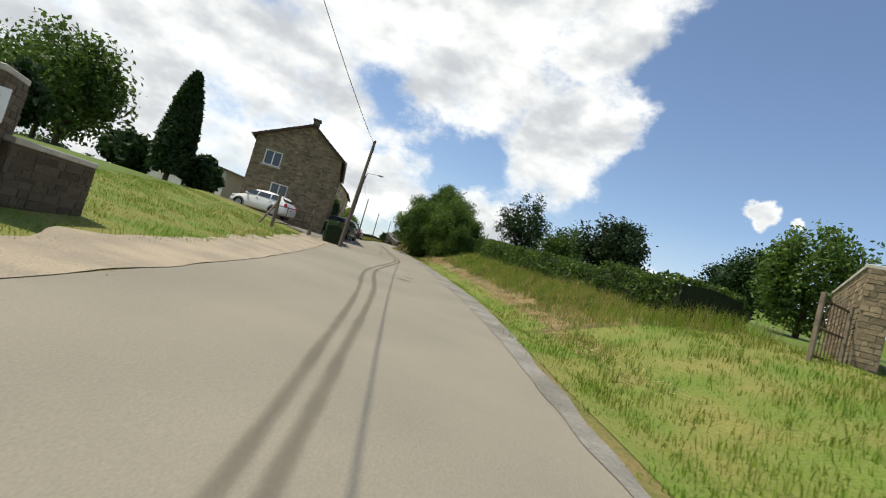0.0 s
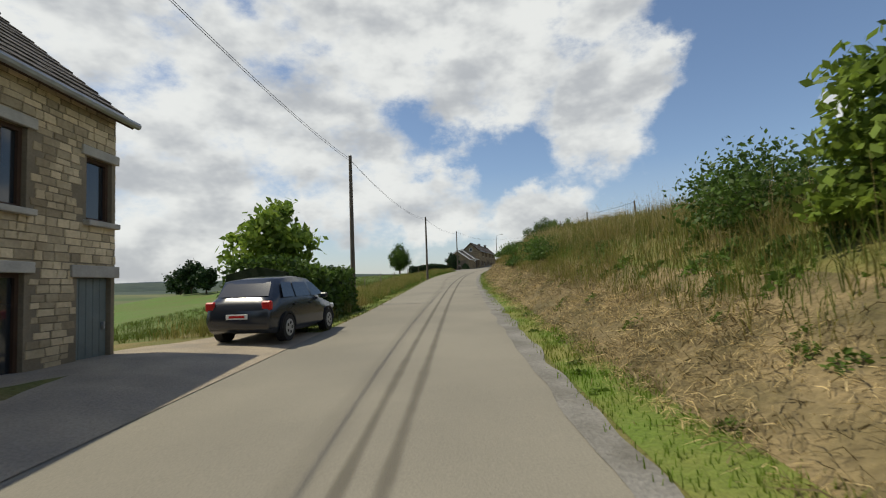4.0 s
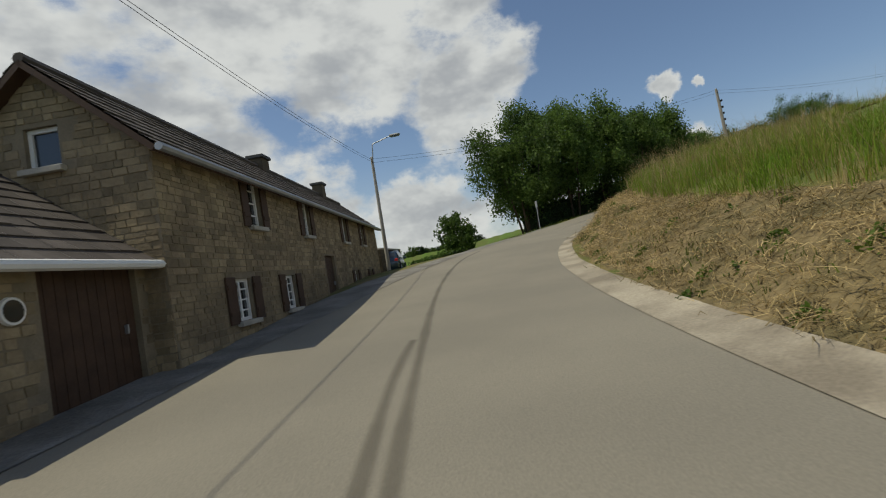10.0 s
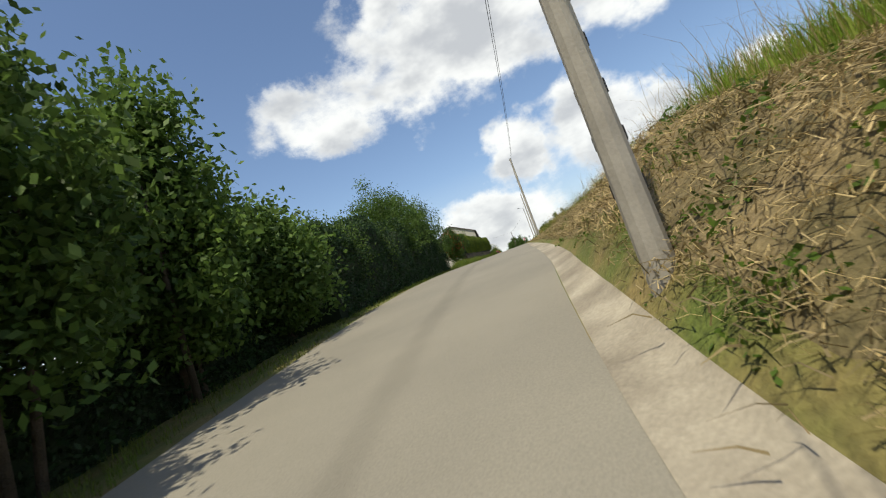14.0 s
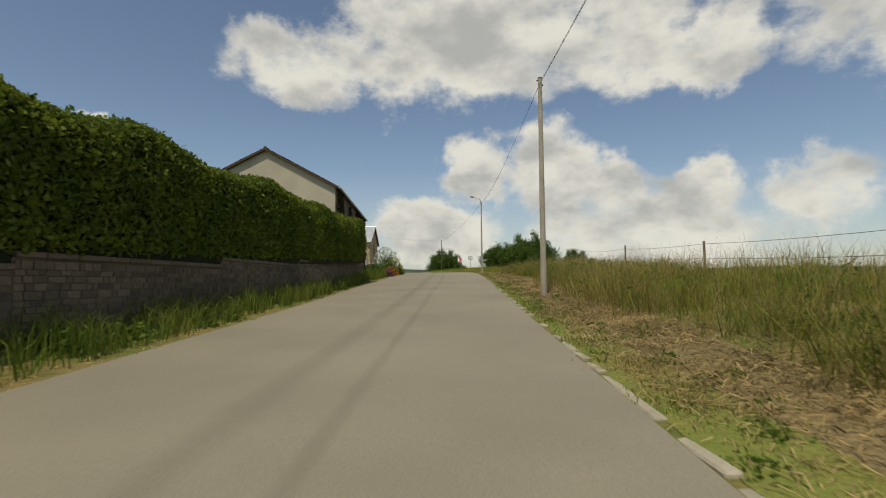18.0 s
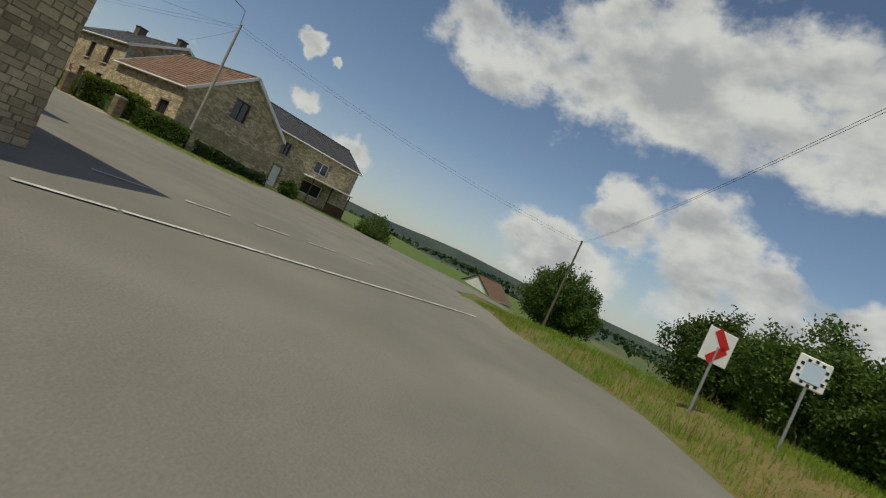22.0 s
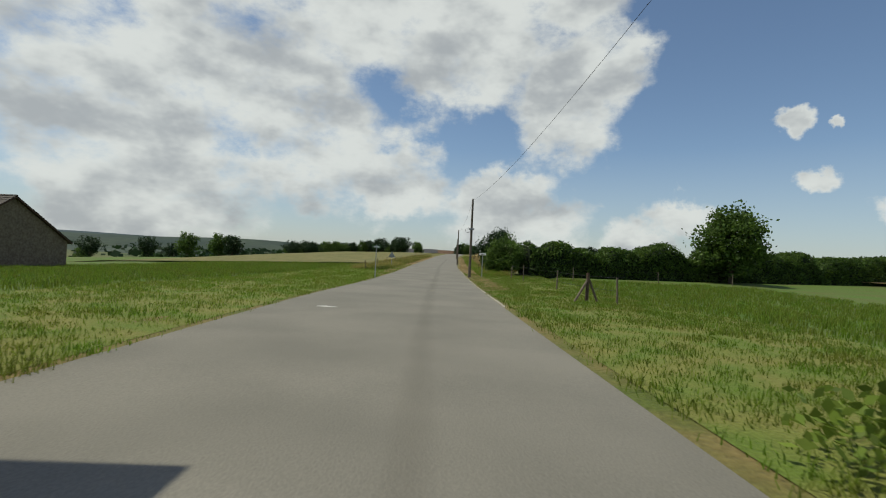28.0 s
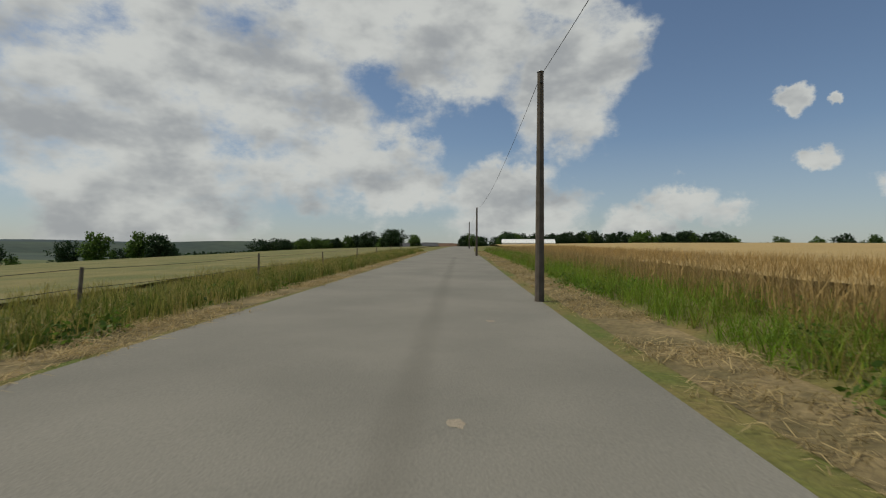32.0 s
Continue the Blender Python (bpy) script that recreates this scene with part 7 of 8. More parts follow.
# junction
for i, (x, y, h, r) in enumerate(((202, 241.5, 6.5, 2.8), (206, 240, 6.8, 2.8), (183, 217.5, 8.0, 3.4), (188, 221, 9.0, 3.6), (193, 217, 8.5, 3.5), (197, 223, 8.5, 3.4), (192, 226, 7.5, 2.8), (198, 210, 7.5, 3.2), (204, 212, 7.5, 3.2), (210, 220, 8, 3.4))):
    tree(x, y, h, r, 0.22, M_LEAF, 230, 150, 0.15, 160 + i, label="full round tree beyond the slope", clear=0.06, clump=0.42)
for i, (x, y, r, h) in enumerate(((191.5, 259, 1.4, 1.8), (194, 260, 1.6, 2.6), (197, 262, 1.5, 2.8), (190, 257.5, 0.8, 0.9), (180.6, 260.2, 0.8, 1.3))):
    shrub(x, y, r, h, M_LEAF, 175 + i, 60, 50, 0.13, "garden shrub beside the porch house")
house("red_roof_house", "far cottage with an orange tiled roof in the valley", (236, 262), 90, 12, 8, 2.6, 5.6, [("f", 2, 0.8, 1, 1, "win"), ("f", 7, 0.8, 1, 1, "win")], wall=M_WHITEWALL, stone=None, roof=M_TILE, seed=181, base=14.5)
# cottage hedges and garden
hedge("corner_hedge", "dense dark-green privet hedge at the yard corner", [(164.9, 263.1), (167.0, 262.8), (168.7, 262.6)], 1.1, 1.75, M_LEAFYEL, 0.09, 420, 182, 0.15)
hedge("roadside_hedge", "trimmed hedge between pier and lamp pole", [(166.7, 259.5), (168.0, 258.6), (169.2, 257.6)], 1.0, 1.25, M_LEAF, 0.09, 350, 183, 0.2)
hedge("weedy_edge", "weeds and ivy below the cottage gable", [(169.8, 257.6), (172, 256.4), (174.2, 255.6)], 1.3, 0.75, M_LEAFDARK, 0.1, 250, 184, 0.5)
hedge("cottage_hedge", "hedge along the cottage front", [(166.4, 261.0), (166.5, 265.0), (166.8, 268.5)], 0.8, 1.1, M_LEAF, 0.09, 250, 185, 0.3)
garden = [(165.2, 266.0, 0.7, 1.5, M_LEAFLIGHT), (165.3, 267.6, 0.8, 1.3, M_GARDEN), (165.0, 269.6, 0.7, 1.0, M_LEAFLIGHT), (165.6, 271.5, 0.9, 1.1, M_GARDEN), (165.3, 273.6, 0.7, 1.0, M_LEAFLIGHT), (165.7, 275.6, 0.8, 1.2, M_GARDEN), (165.3, 277.8, 0.8, 1.3, M_LEAFLIGHT), (165.9, 280.0, 0.9, 1.5, M_GARDEN), (166.4, 282.4, 1.0, 1.5, M_LEAFLIGHT), (166.0, 284.8, 1.0, 1.7, M_LEAFLIGHT), (167.6, 279, 1.0, 1.6, M_GARDEN), (168.4, 283.2, 1.0, 2.0, M_LEAFLIGHT)]
for i, (x, y, r, h, m) in enumerate(garden):
    shrub(x, y, r, h, m, 190 + i, 55, 45, 0.085, "garden shrub spilling over the picket fence", "garden_shrub")
rng = np.random.default_rng(9)
for nm, m, cnt, lab in (("hollyhock", M_PINK, 9, "pink hollyhock spike"), ("daylily", M_ORANGE, 7, "orange daylily flower"), ("rose", M_WHITEPETAL, 6, "cream rose bloom")):
    for i in range(cnt):
        x, y = 164.9 + rng.uniform(0, 1.2), 266.5 + rng.uniform(0, 17)
        z = gz(x, y)
        h = rng.uniform(1.2, 1.9) if nm != "daylily" else rng.uniform(0.6, 0.9)
        t = thing(nm, lab + " in the cottage garden", "flower", x, y, z, 0, nm + " flowers")
        part("stem", tube((0, 0, 0), (0.03, 0.02, h), 0.012, 0.006, 5), M_GRASS, t)
        k = 40 if nm == "hollyhock" else 18
        zz = rng.uniform(0.55, 1.0, k) * h if nm == "hollyhock" else rng.uniform(0.93, 1.0, k) * h
        q = np.stack([rng.normal(size=k) * 0.05, rng.normal(size=k) * 0.05, zz], -1)
        mpart("petals", quads("petals", leaf_quads(q, 0.1, rng, 0, 1.1), m), t, kind="stuff")
for i in range(20):
    yy = 266.2 + i * 0.95
    shrub(164.28 + 0.22 * ((i * 7) % 5) / 5, yy, 0.34 + 0.06 * (i % 3), 0.5 + 0.13 * ((i * 3) % 4), (M_GARDEN, M_LEAFLIGHT, M_WEED, M_LEAFYEL)[i % 4], 320 + i, 24, 32, 0.075, "leafy border plant before the picket fence", "border_plant")
x, y = np.full(60, 164.3) + rng.uniform(-0.2, 0.5, 60), 266.4 + rng.uniform(0, 3.5, 60)
blades("daylily_leaves", "arching pale daylily leaves at the pavement edge", x, y, ground(x, y), 0.65, 0.03, M_LEAFLIGHT, 11, 0.9, 9, 0.12, "plant")
hedge("beech_hedge", "yellow-green beech hedge above the ground cover", [(167.0, 287), (167.3, 294), (167.6, 301)], 1.2, 2.0, M_LEAFYEL, 0.085, 380, 205, 0.2)
tree(166.9, 293.5, 4.2, 1.7, 0.1, M_LEAFRED, 110, 65, 0.14, 206, label="copper-leaved plum leaning over the hedge", clear=0.1)
for i, (x, y, h, r) in enumerate(((169.5, 289, 4.8, 1.9), (170, 294.5, 5.2, 2.0), (169.4, 299, 4.4, 1.8), (172.5, 291, 5.5, 2.2))):
    tree(x, y, h, r, 0.14, M_LEAF, 130, 60, 0.16, 207 + i, label="apple tree behind the beech hedge", clear=0.1)
x, y, z, s, e = scatter(387, 412, 0.5, 3.4, 1, 26, 211)
pts = np.repeat(np.stack([x, y, z], -1), 9, 0)
rng = np.random.default_rng(212)
pts = pts + rng.normal(size=pts.shape) * (0.18, 0.18, 0.0) + np.stack([0 * pts[:, 0], 0 * pts[:, 0], rng.uniform(0.1, 0.5, len(pts))], -1)
tagged(new("ground_cover", quads("ground_cover", leaf_quads(pts, 0.09, rng, 0.3), M_LEAFLIGHT)), "low leafy ground cover along the lane", "plants", kind="stuff")
# ivy on the great barn, pale stones, chimney, foundation weeds
rng = np.random.default_rng(31)
zb = gz(156.2, 276)
def wall_ivy(y0, y1, zt, cnt, mat):
    yy, zz = rng.uniform(y0, y1, cnt), rng.uniform(0, 1, cnt)
    w = 1 - 0.6 * zz
    yy = (y0 + y1) / 2 + (yy - (y0 + y1) / 2) * w
    p = np.stack([156.0 + rng.uniform(0, 0.22, cnt) * (1.2 - zz), yy, zb + zz * zt], -1)
    iv = tagged(new("wall_ivy", quads("wall_ivy", leaf_quads(p, 0.13, rng), mat)), "dark ivy climbing the barn wall", "ivy", kind="stuff")
wall_ivy(277.0, 279.2, 4.3, 1900, M_LEAFDARK)
wall_ivy(270.5, 273.0, 1.0, 700, M_LEAFDARK)
ps = thing("pale_stones", "scattered pale limestone blocks set in the dark barn wall", "stone", 155.75, 260, zb, -0.75, kind="structure")
zq = 0.0
for k in range(17):
    w = 0.55 if k % 2 else 0.34
    part("quoin_stone", box((0.005, 5.4 + w / 2 - 0.2, zq + 0.17), (0.06, w, 0.33), 0.008), M_QUOIN, ps)
    zq += 0.345
for k in range(46):
    y, z = rng.uniform(4, 44), rng.uniform(0.3, 5.4)
    part("pale_stone", box((0.0, y, z), (0.07, rng.uniform(0.18, 0.5), rng.uniform(0.12, 0.24)), 0.01), M_QUOIN, ps)
for y, z in ((13.2, 4.0), (13.4, 2.9), (15.0, 0.5)):
    part("slit_jamb", box((0.005, y - 0.2, z + 0.35), (0.07, 0.14, 0.8), 0.008), M_QUOIN, ps)
    part("slit_jamb", box((0.005, y + 0.2, z + 0.35), (0.07, 0.14, 0.8), 0.008), M_QUOIN, ps)
    # uncut wall: a black block stands for the darkness within the slit
    part("slit", box((0.0, y, z + 0.35), (0.06, 0.16, 0.7)), M_BLACK, ps)
ck = thing("barn_chimney", "small dark stone chimney on the barn roof", "chimney", 153.3, 277.5, zb + 7.9)
part("stack", box((0, 0, 0.3), (0.7, 0.7, 2.2), 0.02), M_DARKSTONE, ck)
part("cap", box((0, 0, 1.45), (0.9, 0.9, 0.12), 0.02), M_SLATE, ck)
# the plateau
tree(169.0, 351.8, 3.7, 2.0, 0.12, M_LEAF, 170, 65, 0.13, 220, label="dense thorn bush beside the pole", clear=0.02, clump=0.3)
tree(168.6, 354.6, 4.3, 1.9, 0.12, M_LEAFDARK, 170, 65, 0.13, 221, label="dense thorn bush beside the pole", clear=0.02, clump=0.3)
hedge("paddock_hedge", "uneven hawthorn hedge closing the paddock", [(171, 352.5), (184, 355), (200, 359), (222, 366)], 3.0, 2.9, M_LEAF, 0.17, 90, 222, 0.6)
tree(193, 354, 7.8, 3.2, 0.25, M_LEAF, 170, 65, 0.24, 223, label="tall field tree in the hedge", clear=0.1)
house("meadow_barn", "low barn with a dark sheet roof beyond the meadow", (117, 338), 100, 14, 9, 2.6, 5.6, [], wall=M_WOOD, stone=None, roof=M_DARKTILE, seed=225, category="barn")
house("long_white_shed", "long white farm shed far along the lane", (212, 690), 100, 34, 14, 5.0, 7.5, [], wall=M_WHITE, stone=None, roof=M_WHITE, seed=226, category="shed", tile=2.0)
for i, (x, y) in enumerate(((160, 720), (172, 735), (150, 735), (183, 742), (140, 715))):
    house("far_house", "small far house at the end of the lane", (x, y), 90, 11, 8, 3.2, 6.2, [("f", 2, 1, 1.2, 1.2, "win"), ("f", 7, 1, 1.2, 1.2, "win")], wall=M_WHITEWALL, stone=None, roof=M_TILE if i % 2 else M_SLATE, seed=230 + i, tile=0.8)
proto = [tree(96 + 6 * i, 700 + 5 * i, 11 + i, 4.6 + 0.4 * i, 0.25, M_LEAFDARK if i % 2 else M_LEAF, 70, 40, 0.6, 240 + i, label="far tree on the skyline", clear=0.05) for i in range(4)]
rng = np.random.default_rng(44)
spots = []
for k in range(130):
    az, dist = rng.uniform(4, 56), rng.uniform(340, 440)
    spots.append((163 + dist * math.sin(radians(az)), 371 + dist * math.cos(radians(az))))
for k in range(44):
    az, dist = rng.uniform(-19, -1), rng.uniform(300, 420)
    spots.append((163 + dist * math.sin(radians(az)), 371 + dist * math.cos(radians(az))))
for k in range(22):
    az, dist = rng.uniform(-75, -25), rng.uniform(200, 700)
    spots.append((163 + dist * math.sin(radians(az)), 371 + dist * math.cos(radians(az))))
for k in range(14):
    az, dist = rng.uniform(-85, -40), rng.uniform(120, 420)
    spots.append((dist * math.sin(radians(az)), 95 + dist * math.cos(radians(az))))
for k in range(16):
    az, dist = rng.uniform(92, 150), rng.uniform(180, 600)
    spots.append((150 + dist * math.sin(radians(az)), 226 + dist * math.cos(radians(az))))
for k, (x, y) in enumerate(spots):
    q = copy_thing(proto[k % 4], pose(x, y, gz(x, y) - 0.3, 0, 0, k * 47))
    tagged(q, group="skyline trees")
# woods on the far hills
rng = np.random.default_rng(55)
pts = []
for k in range(60):
    an, dist = rng.uniform(0, 2 * math.pi), rng.uniform(1100, 2600)
    cx, cy = 100 + dist * math.cos(an), 200 + dist * math.sin(an)
    n = 130
    xx, yy = cx + rng.normal(size=n) * 130, cy + rng.normal(size=n) * 60
    pts.append(np.stack([xx, yy, ground(xx, yy) + rng.uniform(1, 9, n)], -1))
pts = np.concatenate(pts)
tagged(new("far_woods", quads("far_woods", leaf_quads(pts, 15, rng, 0.2, 1.2), M_LEAFDARK)), "dark woods on the distant hills", "woods", kind="stuff")

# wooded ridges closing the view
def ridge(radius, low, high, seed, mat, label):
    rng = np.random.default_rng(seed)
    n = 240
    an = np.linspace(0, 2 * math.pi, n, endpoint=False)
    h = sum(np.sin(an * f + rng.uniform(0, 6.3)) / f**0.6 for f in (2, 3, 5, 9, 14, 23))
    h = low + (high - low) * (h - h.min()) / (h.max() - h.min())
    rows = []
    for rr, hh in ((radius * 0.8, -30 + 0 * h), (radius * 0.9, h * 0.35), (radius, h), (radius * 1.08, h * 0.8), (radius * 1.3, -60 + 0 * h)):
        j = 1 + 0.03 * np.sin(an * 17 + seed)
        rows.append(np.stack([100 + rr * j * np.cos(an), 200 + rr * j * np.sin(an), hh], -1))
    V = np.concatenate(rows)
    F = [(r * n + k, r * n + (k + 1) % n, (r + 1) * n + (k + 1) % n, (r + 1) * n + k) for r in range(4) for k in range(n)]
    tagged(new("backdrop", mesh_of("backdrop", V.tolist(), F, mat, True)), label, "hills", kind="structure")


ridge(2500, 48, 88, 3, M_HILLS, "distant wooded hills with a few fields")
# the farther ridge carries the blue haze of distance in its base colour
ridge(3900, 70, 118, 5, material("haze_tinted_hills", (0.05, 0.075, 0.085), 0.95, 0.3, 0.003, 0.02, 0), "farther hills, distance haze put into their blue-green colour")

# ---- wheat ----
ribbon("wheat_field", 468, 800, lambda s: [EDGE_R(s) + q for q in (5.2, 6, 9, 14, 25, 45, 80, 115)], material("ripe_wheat", (0.45, 0.315, 0.135), 0.95, 0.3, 0.5, 9, 1.0, (0.36, 0.26, 0.11), dist=0.12), 0.42, 2.5, "ripe golden wheat standing in the field", "wheat field", rough=0.1)
x, y, z, s, e = scatter(466, 540, 3.0, 11.0, 1, 22, 301)
blades("wheat", "ripe wheat stalks at the field's edge", x, y, z, 0.75, 0.018, M_WHEAT, 302, 0.3, 5, 0.12, "wheat")
ribbon("stubble_field", 478, 800, lambda s: [-EDGE_L(s) - q for q in (120, 80, 45, 20, 9, 6)], material("dry_pasture", (0.2, 0.17, 0.065), 0.95, 0.35, 0.3, 6, 1.0, (0.115, 0.125, 0.04), dist=0.1), 0.14, 3.0, "dry pale pasture rising to the skyline", "field", rough=0.08)

# ---- grass ----
def patchy(x, y, k):
    """Uneven growth between 0 and 1, in lumps of one to three metres."""
    a = np.sin(x * 1.1 + 1.6 * np.sin(y * 0.8 + k)) * np.cos(y * 1.0 + 1.4 * np.sin(x * 0.7 + 2.1 * k))
    b = np.sin(x * 2.9 + k + 1.2 * np.sin(y * 2.2)) * np.sin(y * 2.6 - k)
    return np.clip(0.5 + 0.36 * a + 0.2 * b, 0, 1)


def band(name, label, s0, s1, e0, e1, side, per_m2, height, width, mat, seed, lean=0.5, per=5, keep=None, spread=0.09, flat=False):
    x, y, z, s, e = scatter(s0, s1, e0, e1, side, per_m2, seed, keep)
    g = patchy(x, y, seed * 0.7)
    ok = np.random.default_rng(seed + 9).uniform(0, 1, len(x)) < 0.35 + 1.1 * g
    x, y, z, g = x[ok], y[ok], z[ok], g[ok]
    return blades(name, label, x, y, z, height * (0.6 + 0.85 * g), width, mat, seed, lean, per, spread, flat=flat)


def weeds(label, s0, s1, e0, e1, side, count, mat, seed, size=0.045, rad=0.24, high=0.2, leaves=60):
    """Clumps of broad-leaved weeds on a verge, joined."""
    rng = np.random.default_rng(seed)
    x, y, z, s, e = scatter(s0, s1, e0, e1, side, count / ((s1 - s0) * (e1 - e0)), seed)
    r = np.repeat(rad * rng.uniform(0.5, 1.5, len(x)), leaves)
    q = rng.normal(size=(len(r), 2)) * r[:, None] * 0.55
    px, py = np.repeat(x, leaves) + q[:, 0], np.repeat(y, leaves) + q[:, 1]
    dome = np.exp(-(q**2).sum(1) / (r * 0.7) ** 2)
    p = np.stack([px, py, ground(px, py) + rng.uniform(0.05, 1, len(r)) * high * dome * r / rad], -1)
    tagged(new("weeds", quads("weeds", leaf_quads(p, size, rng, 0.35), mat)), label, "weeds", kind="stuff")


def ragged(k, cut=0.0):
    return lambda s, e: (np.sin(s * 0.7 + k) + np.sin(s * 0.23 + 2 * k + e) + np.sin(s * 2.1 + e * 2)) > cut


R, Lf = 1, -1
V, HAY, TALL = "verge_grass", "cut_hay", "tall_grass"
# right side
band(V, "short green verge grass", -12, 12, 0.25, 1.2, R, 60, 0.1, 0.014, M_LUSH, 401)
band(V, "bright mown grass strip beside the gravel", 12, 37, 0.6, 1.6, R, 120, 0.05, 0.016, M_LUSH, 450, 1.0)
band(V, "thin dull grass at the foot of the bank", 37, 62, 0.15, 1.6, R, 40, 0.09, 0.014, M_GRASS, 455, 0.8)
band(TALL, "fresh green grass over the bank", 12, 64, 2.2, 7.4, R, 20, 0.45, 0.015, M_LUSH, 451, keep=lambda s, e: (s < 37) | (s > 58))
band(V, "mown green grass before the bank", -12, 16, 0.8, 7.0, R, 45, 0.16, 0.014, M_LUSH, 402)
band(HAY, "dry cut hay on the bank's foot", -5, 62, 1.5, 2.4, R, 60, 0.16, 0.012, M_DRY, 403, 1.4, 5, ragged(1, -0.6), 0.14, True)
band(TALL, "tall seeding grass on the bank", 12, 64, 2.2, 7.4, R, 18, 0.5, 0.013, M_TALL, 404, keep=lambda s, e: (s < 37) | (s > 58))
band(V, "short green verge grass", 62, 122, 0.2, 1.1, R, 60, 0.11, 0.014, M_LUSH, 405)
band(HAY, "dry cut hay on the bank's face", 56, 150, 0.8, 2.5, R, 60, 0.16, 0.011, M_DRY, 406, 1.5, 5, ragged(2, -1.3), 0.14, True)
band(TALL, "tall seeding grass on the high bank", 58, 124, 2.0, 7.6, R, 26, 0.6, 0.013, M_TALL, 407)
band(TALL, "tall green grass on the bank", 60, 150, 2.2, 7.6, R, 12, 0.5, 0.014, M_GRASS, 408)
band(HAY, "dry cut hay on the bank's face", 150, 232, 0.8, 3.0, R, 60, 0.16, 0.011, M_DRY, 409, 1.4, 5, None, 0.14, True)
band(V, "weeds between asphalt and gutter", 116, 150, 0.2, 0.48, R, 120, 0.12, 0.016, M_GRASS, 458, 0.9, 5, ragged(18, -0.3))
band(V, "low herbs at the gutter", 128, 232, 0.85, 1.6, R, 16, 0.14, 0.018, M_GRASS, 410, 0.8, 5, ragged(3, 0.3))
band(TALL, "fresh tall grass along the bank's crest", 124, 232, 2.8, 7.6, R, 30, 0.5, 0.014, M_LUSH, 411)
band(TALL, "bleached seeding grass along the crest", 124, 235, 3.0, 7.6, R, 7, 0.65, 0.012, M_TALL, 412)
band(HAY, "dry mown grass on the verge", 230, 322, 0.35, 2.6, R, 62, 0.17, 0.011, M_DRY, 413, 1.4, 5, ragged(4, -0.9), 0.14, True)
band(V, "green grass creeping over the kerb", 232, 335, 0.1, 0.8, R, 60, 0.09, 0.014, M_GRASS, 414)
band(TALL, "rank tall grass on the field edge", 230, 304, 2.2, 7.4, R, 22, 0.7, 0.011, M_TALL, 415, 0.8, 5, ragged(11, -0.9))
band(TALL, "rank green grass on the field edge", 230, 306, 2.2, 7.0, R, 12, 0.6, 0.014, M_LUSH, 416, 0.7, 5, ragged(12, -0.2))
band(TALL, "arching tussocks at the field edge", 236, 304, 1.7, 3.2, R, 16, 0.85, 0.013, M_TALL, 456, 1.1, 9, ragged(15, 0.3), 0.16)
band(TALL, "arching green tussocks at the field edge", 236, 304, 1.9, 3.6, R, 10, 0.75, 0.014, M_GRASS, 457, 1.1, 9, ragged(16, 0.4), 0.16)
weeds("green herbs in the mown verge", 240, 304, 0.2, 1.6, R, 170, M_WEED, 482, 0.04, 0.22, 0.1, 50)
band(TALL, "tufts of tall grass on the slope", 300, 336, 2.0, 7.5, R, 14, 0.45, 0.013, M_TALL, 417, keep=ragged(5, 0.1))
band(V, "grass on the falling slope", 304, 342, 3.2, 9.5, R, 55, 0.22, 0.014, M_LUSH, 418)
band(V, "green paddock grass", 410, 456, 0.2, 7.5, R, 48, 0.13, 0.016, M_LUSH, 419, 1.0)
band(V, "green paddock grass", 410, 452, 7.5, 26, R, 14, 0.25, 0.025, M_LUSH, 420)
band(HAY, "rows of dry cut hay beside the lane", 432, 545, 0.35, 1.5, R, 60, 0.17, 0.011, M_DRY, 421, 1.4, 5, ragged(6, -1.2), 0.14, True)
band(TALL, "lush tall grass before the wheat", 452, 545, 1.5, 4.2, R, 30, 0.48, 0.014, M_LUSH, 422, 0.9)
weeds("thistles and docks before the wheat", 452, 545, 1.4, 4.6, R, 240, M_WEED, 483, 0.06, 0.4, 0.45, 70)
band(TALL, "seeding grass before the wheat", 452, 545, 1.6, 4.8, R, 16, 0.62, 0.012, M_TALL, 423, 0.9, keep=ragged(17, -0.4))
band(HAY, "matted brown hay on the bank's face", 56, 150, 0.9, 2.6, R, 46, 0.2, 0.014, M_OLDHAY, 461, 1.3, 5, None, 0.16, True)
band(HAY, "matted brown hay on the bank's face", 150, 232, 0.7, 3.0, R, 46, 0.18, 0.014, M_OLDHAY, 462, 1.3, 5, None, 0.16, True)
band(HAY, "matted brown hay on the verge", 230, 322, 0.5, 2.6, R, 46, 0.16, 0.014, M_OLDHAY, 463, 1.3, 5, None, 0.16, True)
band(HAY, "dry mown grass on the slope by the junction", 304, 340, 0.6, 4.5, R, 36, 0.16, 0.013, M_DRY, 464, 1.4, 5, ragged(5, -0.2), 0.14, True)
band(TALL, "thin bleached seed stalks above the bank", 60, 150, 3.0, 7.6, R, 5, 1.0, 0.007, M_DRY, 465, 0.35, 4)
band(TALL, "thin bleached seed stalks above the field edge", 150, 302, 2.6, 7.4, R, 9, 0.95, 0.008, M_DRY, 466, 0.5, 4, ragged(13, -0.5))
weeds("green weeds sprouting through the cut hay", 56, 150, 0.4, 2.6, R, 150, M_WEED, 471)
weeds("green weeds sprouting through the cut hay", 150, 232, 0.6, 2.6, R, 130, M_WEED, 472)
weeds("dark nettles and brambles on the high bank", 62, 130, 2.4, 6.5, R, 260, M_LEAF, 473, 0.07, 0.5, 0.4, 110)
weeds("brambles over the overgrown bank", 14, 62, 2.4, 7.4, R, 330, M_WEED, 474, 0.07, 0.55, 0.5, 110)
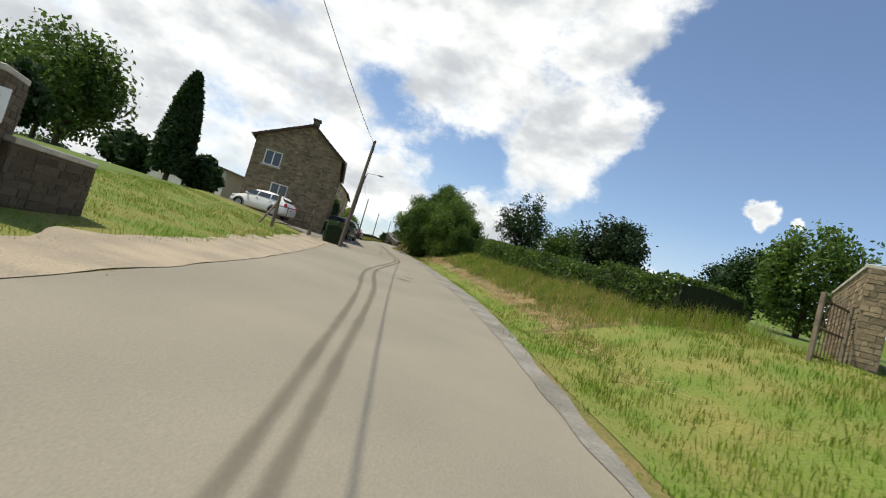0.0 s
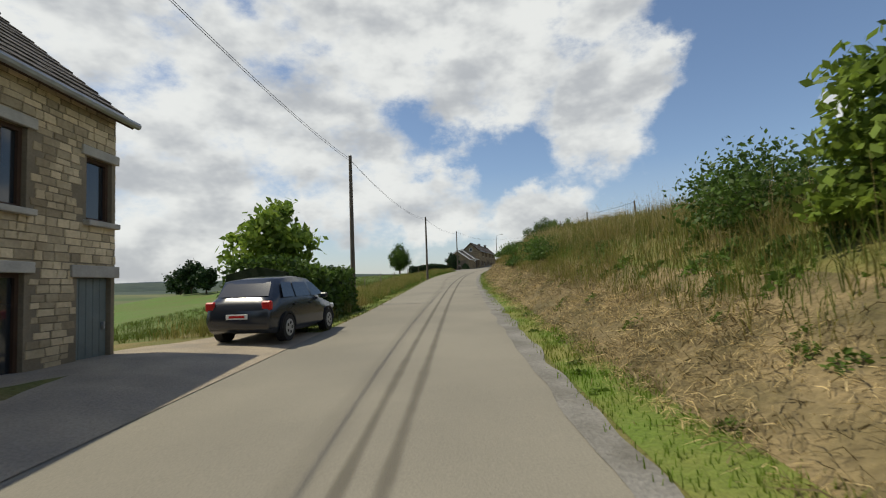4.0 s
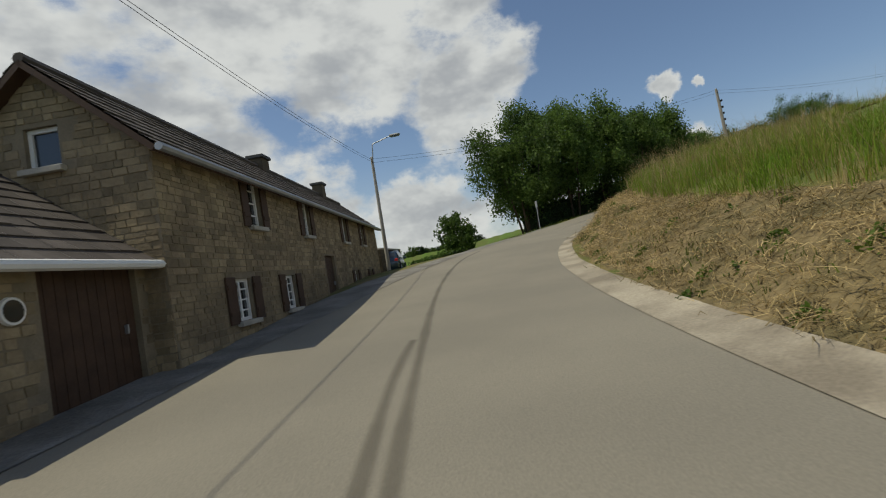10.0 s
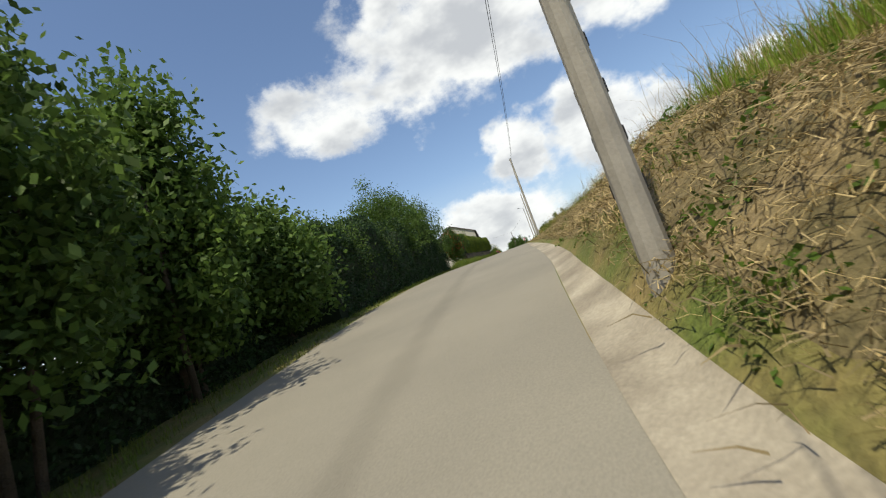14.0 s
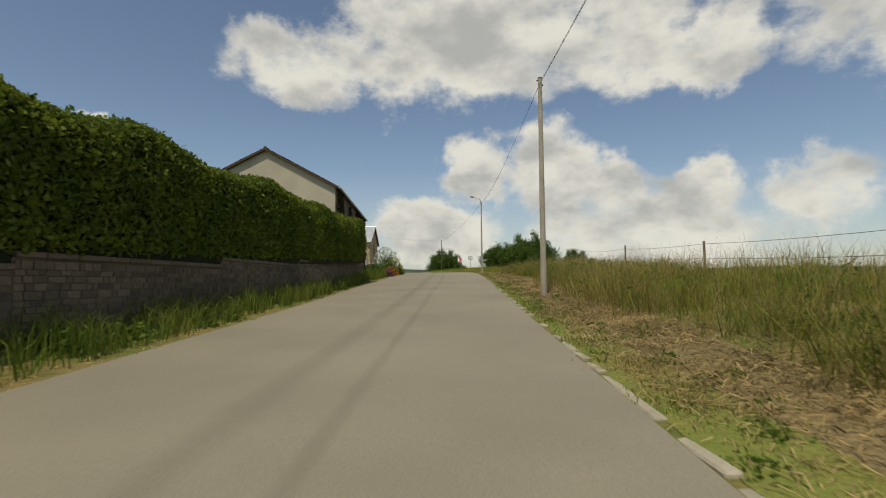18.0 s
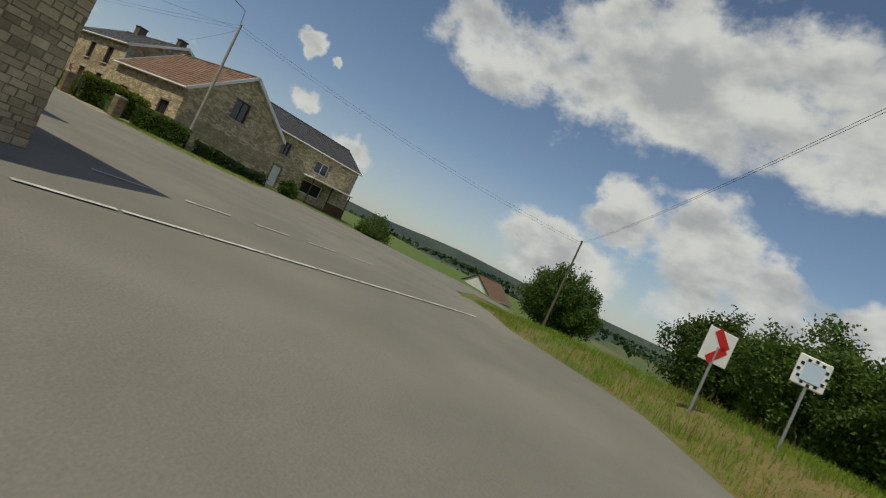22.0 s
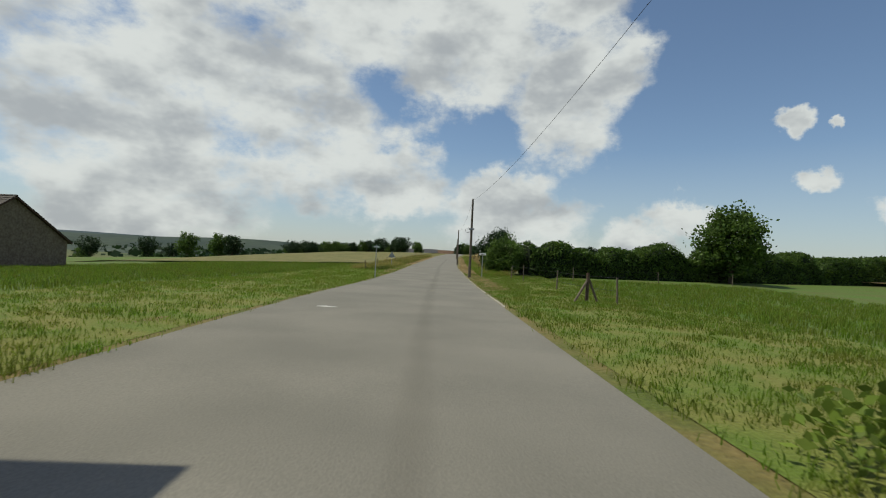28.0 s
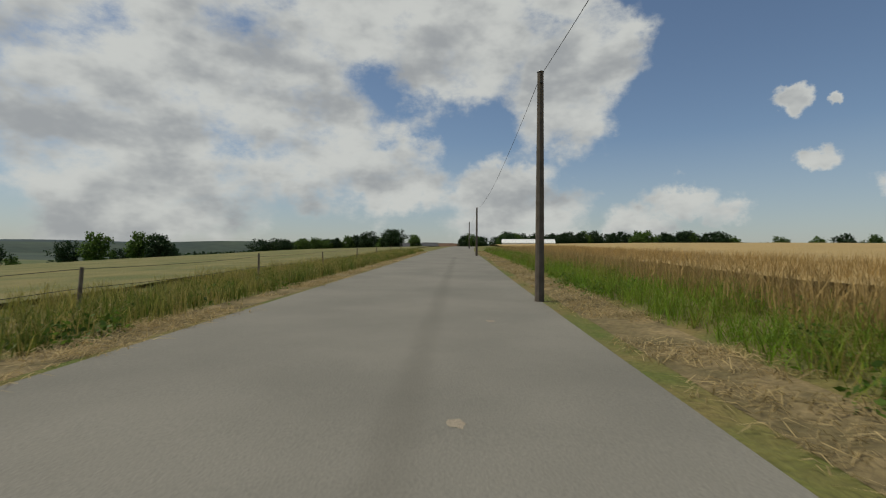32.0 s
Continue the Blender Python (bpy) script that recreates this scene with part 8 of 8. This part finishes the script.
weeds("dock and thistles in the rank grass", 232, 302, 2.2, 6.0, R, 130, M_WEED, 475, 0.065, 0.35, 0.6, 80)
weeds("nettles along the meadow edge", 74, 142, 0.6, 3.0, Lf, 240, M_WEED, 476, 0.065, 0.4, 0.5, 80)
weeds("weeds and nettles under the clipped hedge", 252, 310, 0.4, 2.4, Lf, 260, M_WEED, 477, 0.07, 0.35, 0.5, 70)
weeds("weeds along the pasture fence", 456, 540, 0.9, 4.0, Lf, 170, M_WEED, 479, 0.065, 0.4, 0.45, 60)
weeds("dark weeds at the foot of the great barn", 360, 410, 0.5, 1.6, Lf, 110, M_LEAFDARK, 480, 0.08, 0.35, 0.4, 60)
rng = np.random.default_rng(490)
k, q = rng.integers(0, len(CORNER[0]), 900), rng.uniform(0.03, 1, (900, 1))
p = CORNER[0][k] * (1 - q) + CORNER[1][k] * q + rng.normal(size=(900, 2)) * 0.1
blades(V, "tufts of green grass on the corner", p[:, 0], p[:, 1], ground(p[:, 0], p[:, 1]) + 0.04, 0.12, 0.014, M_LUSH, 491, 0.8)
# left side
band(V, "mown lawn grass", -10, 26, 1.2, 7.4, Lf, 50, 0.09, 0.013, M_LUSH, 431)
band(HAY, "dry clippings on the lane's edge", -10, 28, 0.0, 1.0, Lf, 16, 0.06, 0.014, M_DRY, 432, 1.4, 5, ragged(7, 0.0), 0.14, True)
band(V, "green verge grass", 74, 140, 0.0, 0.8, Lf, 28, 0.12, 0.014, M_GRASS, 433)
band(TALL, "rank bleached grass along the meadow", 74, 142, 0.7, 4.4, Lf, 28, 0.6, 0.012, M_TALL, 434)
band(TALL, "nettles and green grass along the meadow", 74, 142, 0.9, 3.4, Lf, 10, 0.55, 0.02, M_GRASS, 435, keep=ragged(8, -0.3))
band(V, "meadow grass", 74, 142, 4.2, 20, Lf, 7, 0.22, 0.02, M_GRASS, 436)
band(V, "shaded grass under the trees", 186, 262, 0.0, 2.2, Lf, 16, 0.16, 0.015, M_GRASS, 437)
band(TALL, "weeds under the clipped hedge", 252, 310, 0.3, 2.3, Lf, 34, 0.65, 0.02, M_GRASS, 438)
band(HAY, "dry grass on the lane's edge", 250, 312, 0.0, 0.5, Lf, 33, 0.07, 0.014, M_DRY, 439, 1.4, 5, None, 0.1, True)
band(V, "rough grass at the barn's foot", 357, 414, 0.0, 1.4, Lf, 30, 0.16, 0.014, M_GRASS, 440)
band(V, "lush meadow grass", 412, 476, 0.0, 7.5, Lf, 42, 0.13, 0.016, M_LUSH, 441, 1.0)
band(V, "lush meadow grass", 412, 476, 7.5, 28, Lf, 14, 0.26, 0.025, M_LUSH, 442)
band(HAY, "rows of dry cut hay beside the lane", 446, 545, 0.1, 1.0, Lf, 70, 0.15, 0.011, M_DRY, 443, 1.4, 5, ragged(9, -0.9), 0.14, True)
band(TALL, "rank grass and weeds by the pasture", 458, 545, 0.9, 5.0, Lf, 24, 0.5, 0.014, M_TALL, 444)
band(TALL, "green weeds by the pasture", 456, 545, 0.9, 3.2, Lf, 14, 0.42, 0.02, M_GRASS, 445)
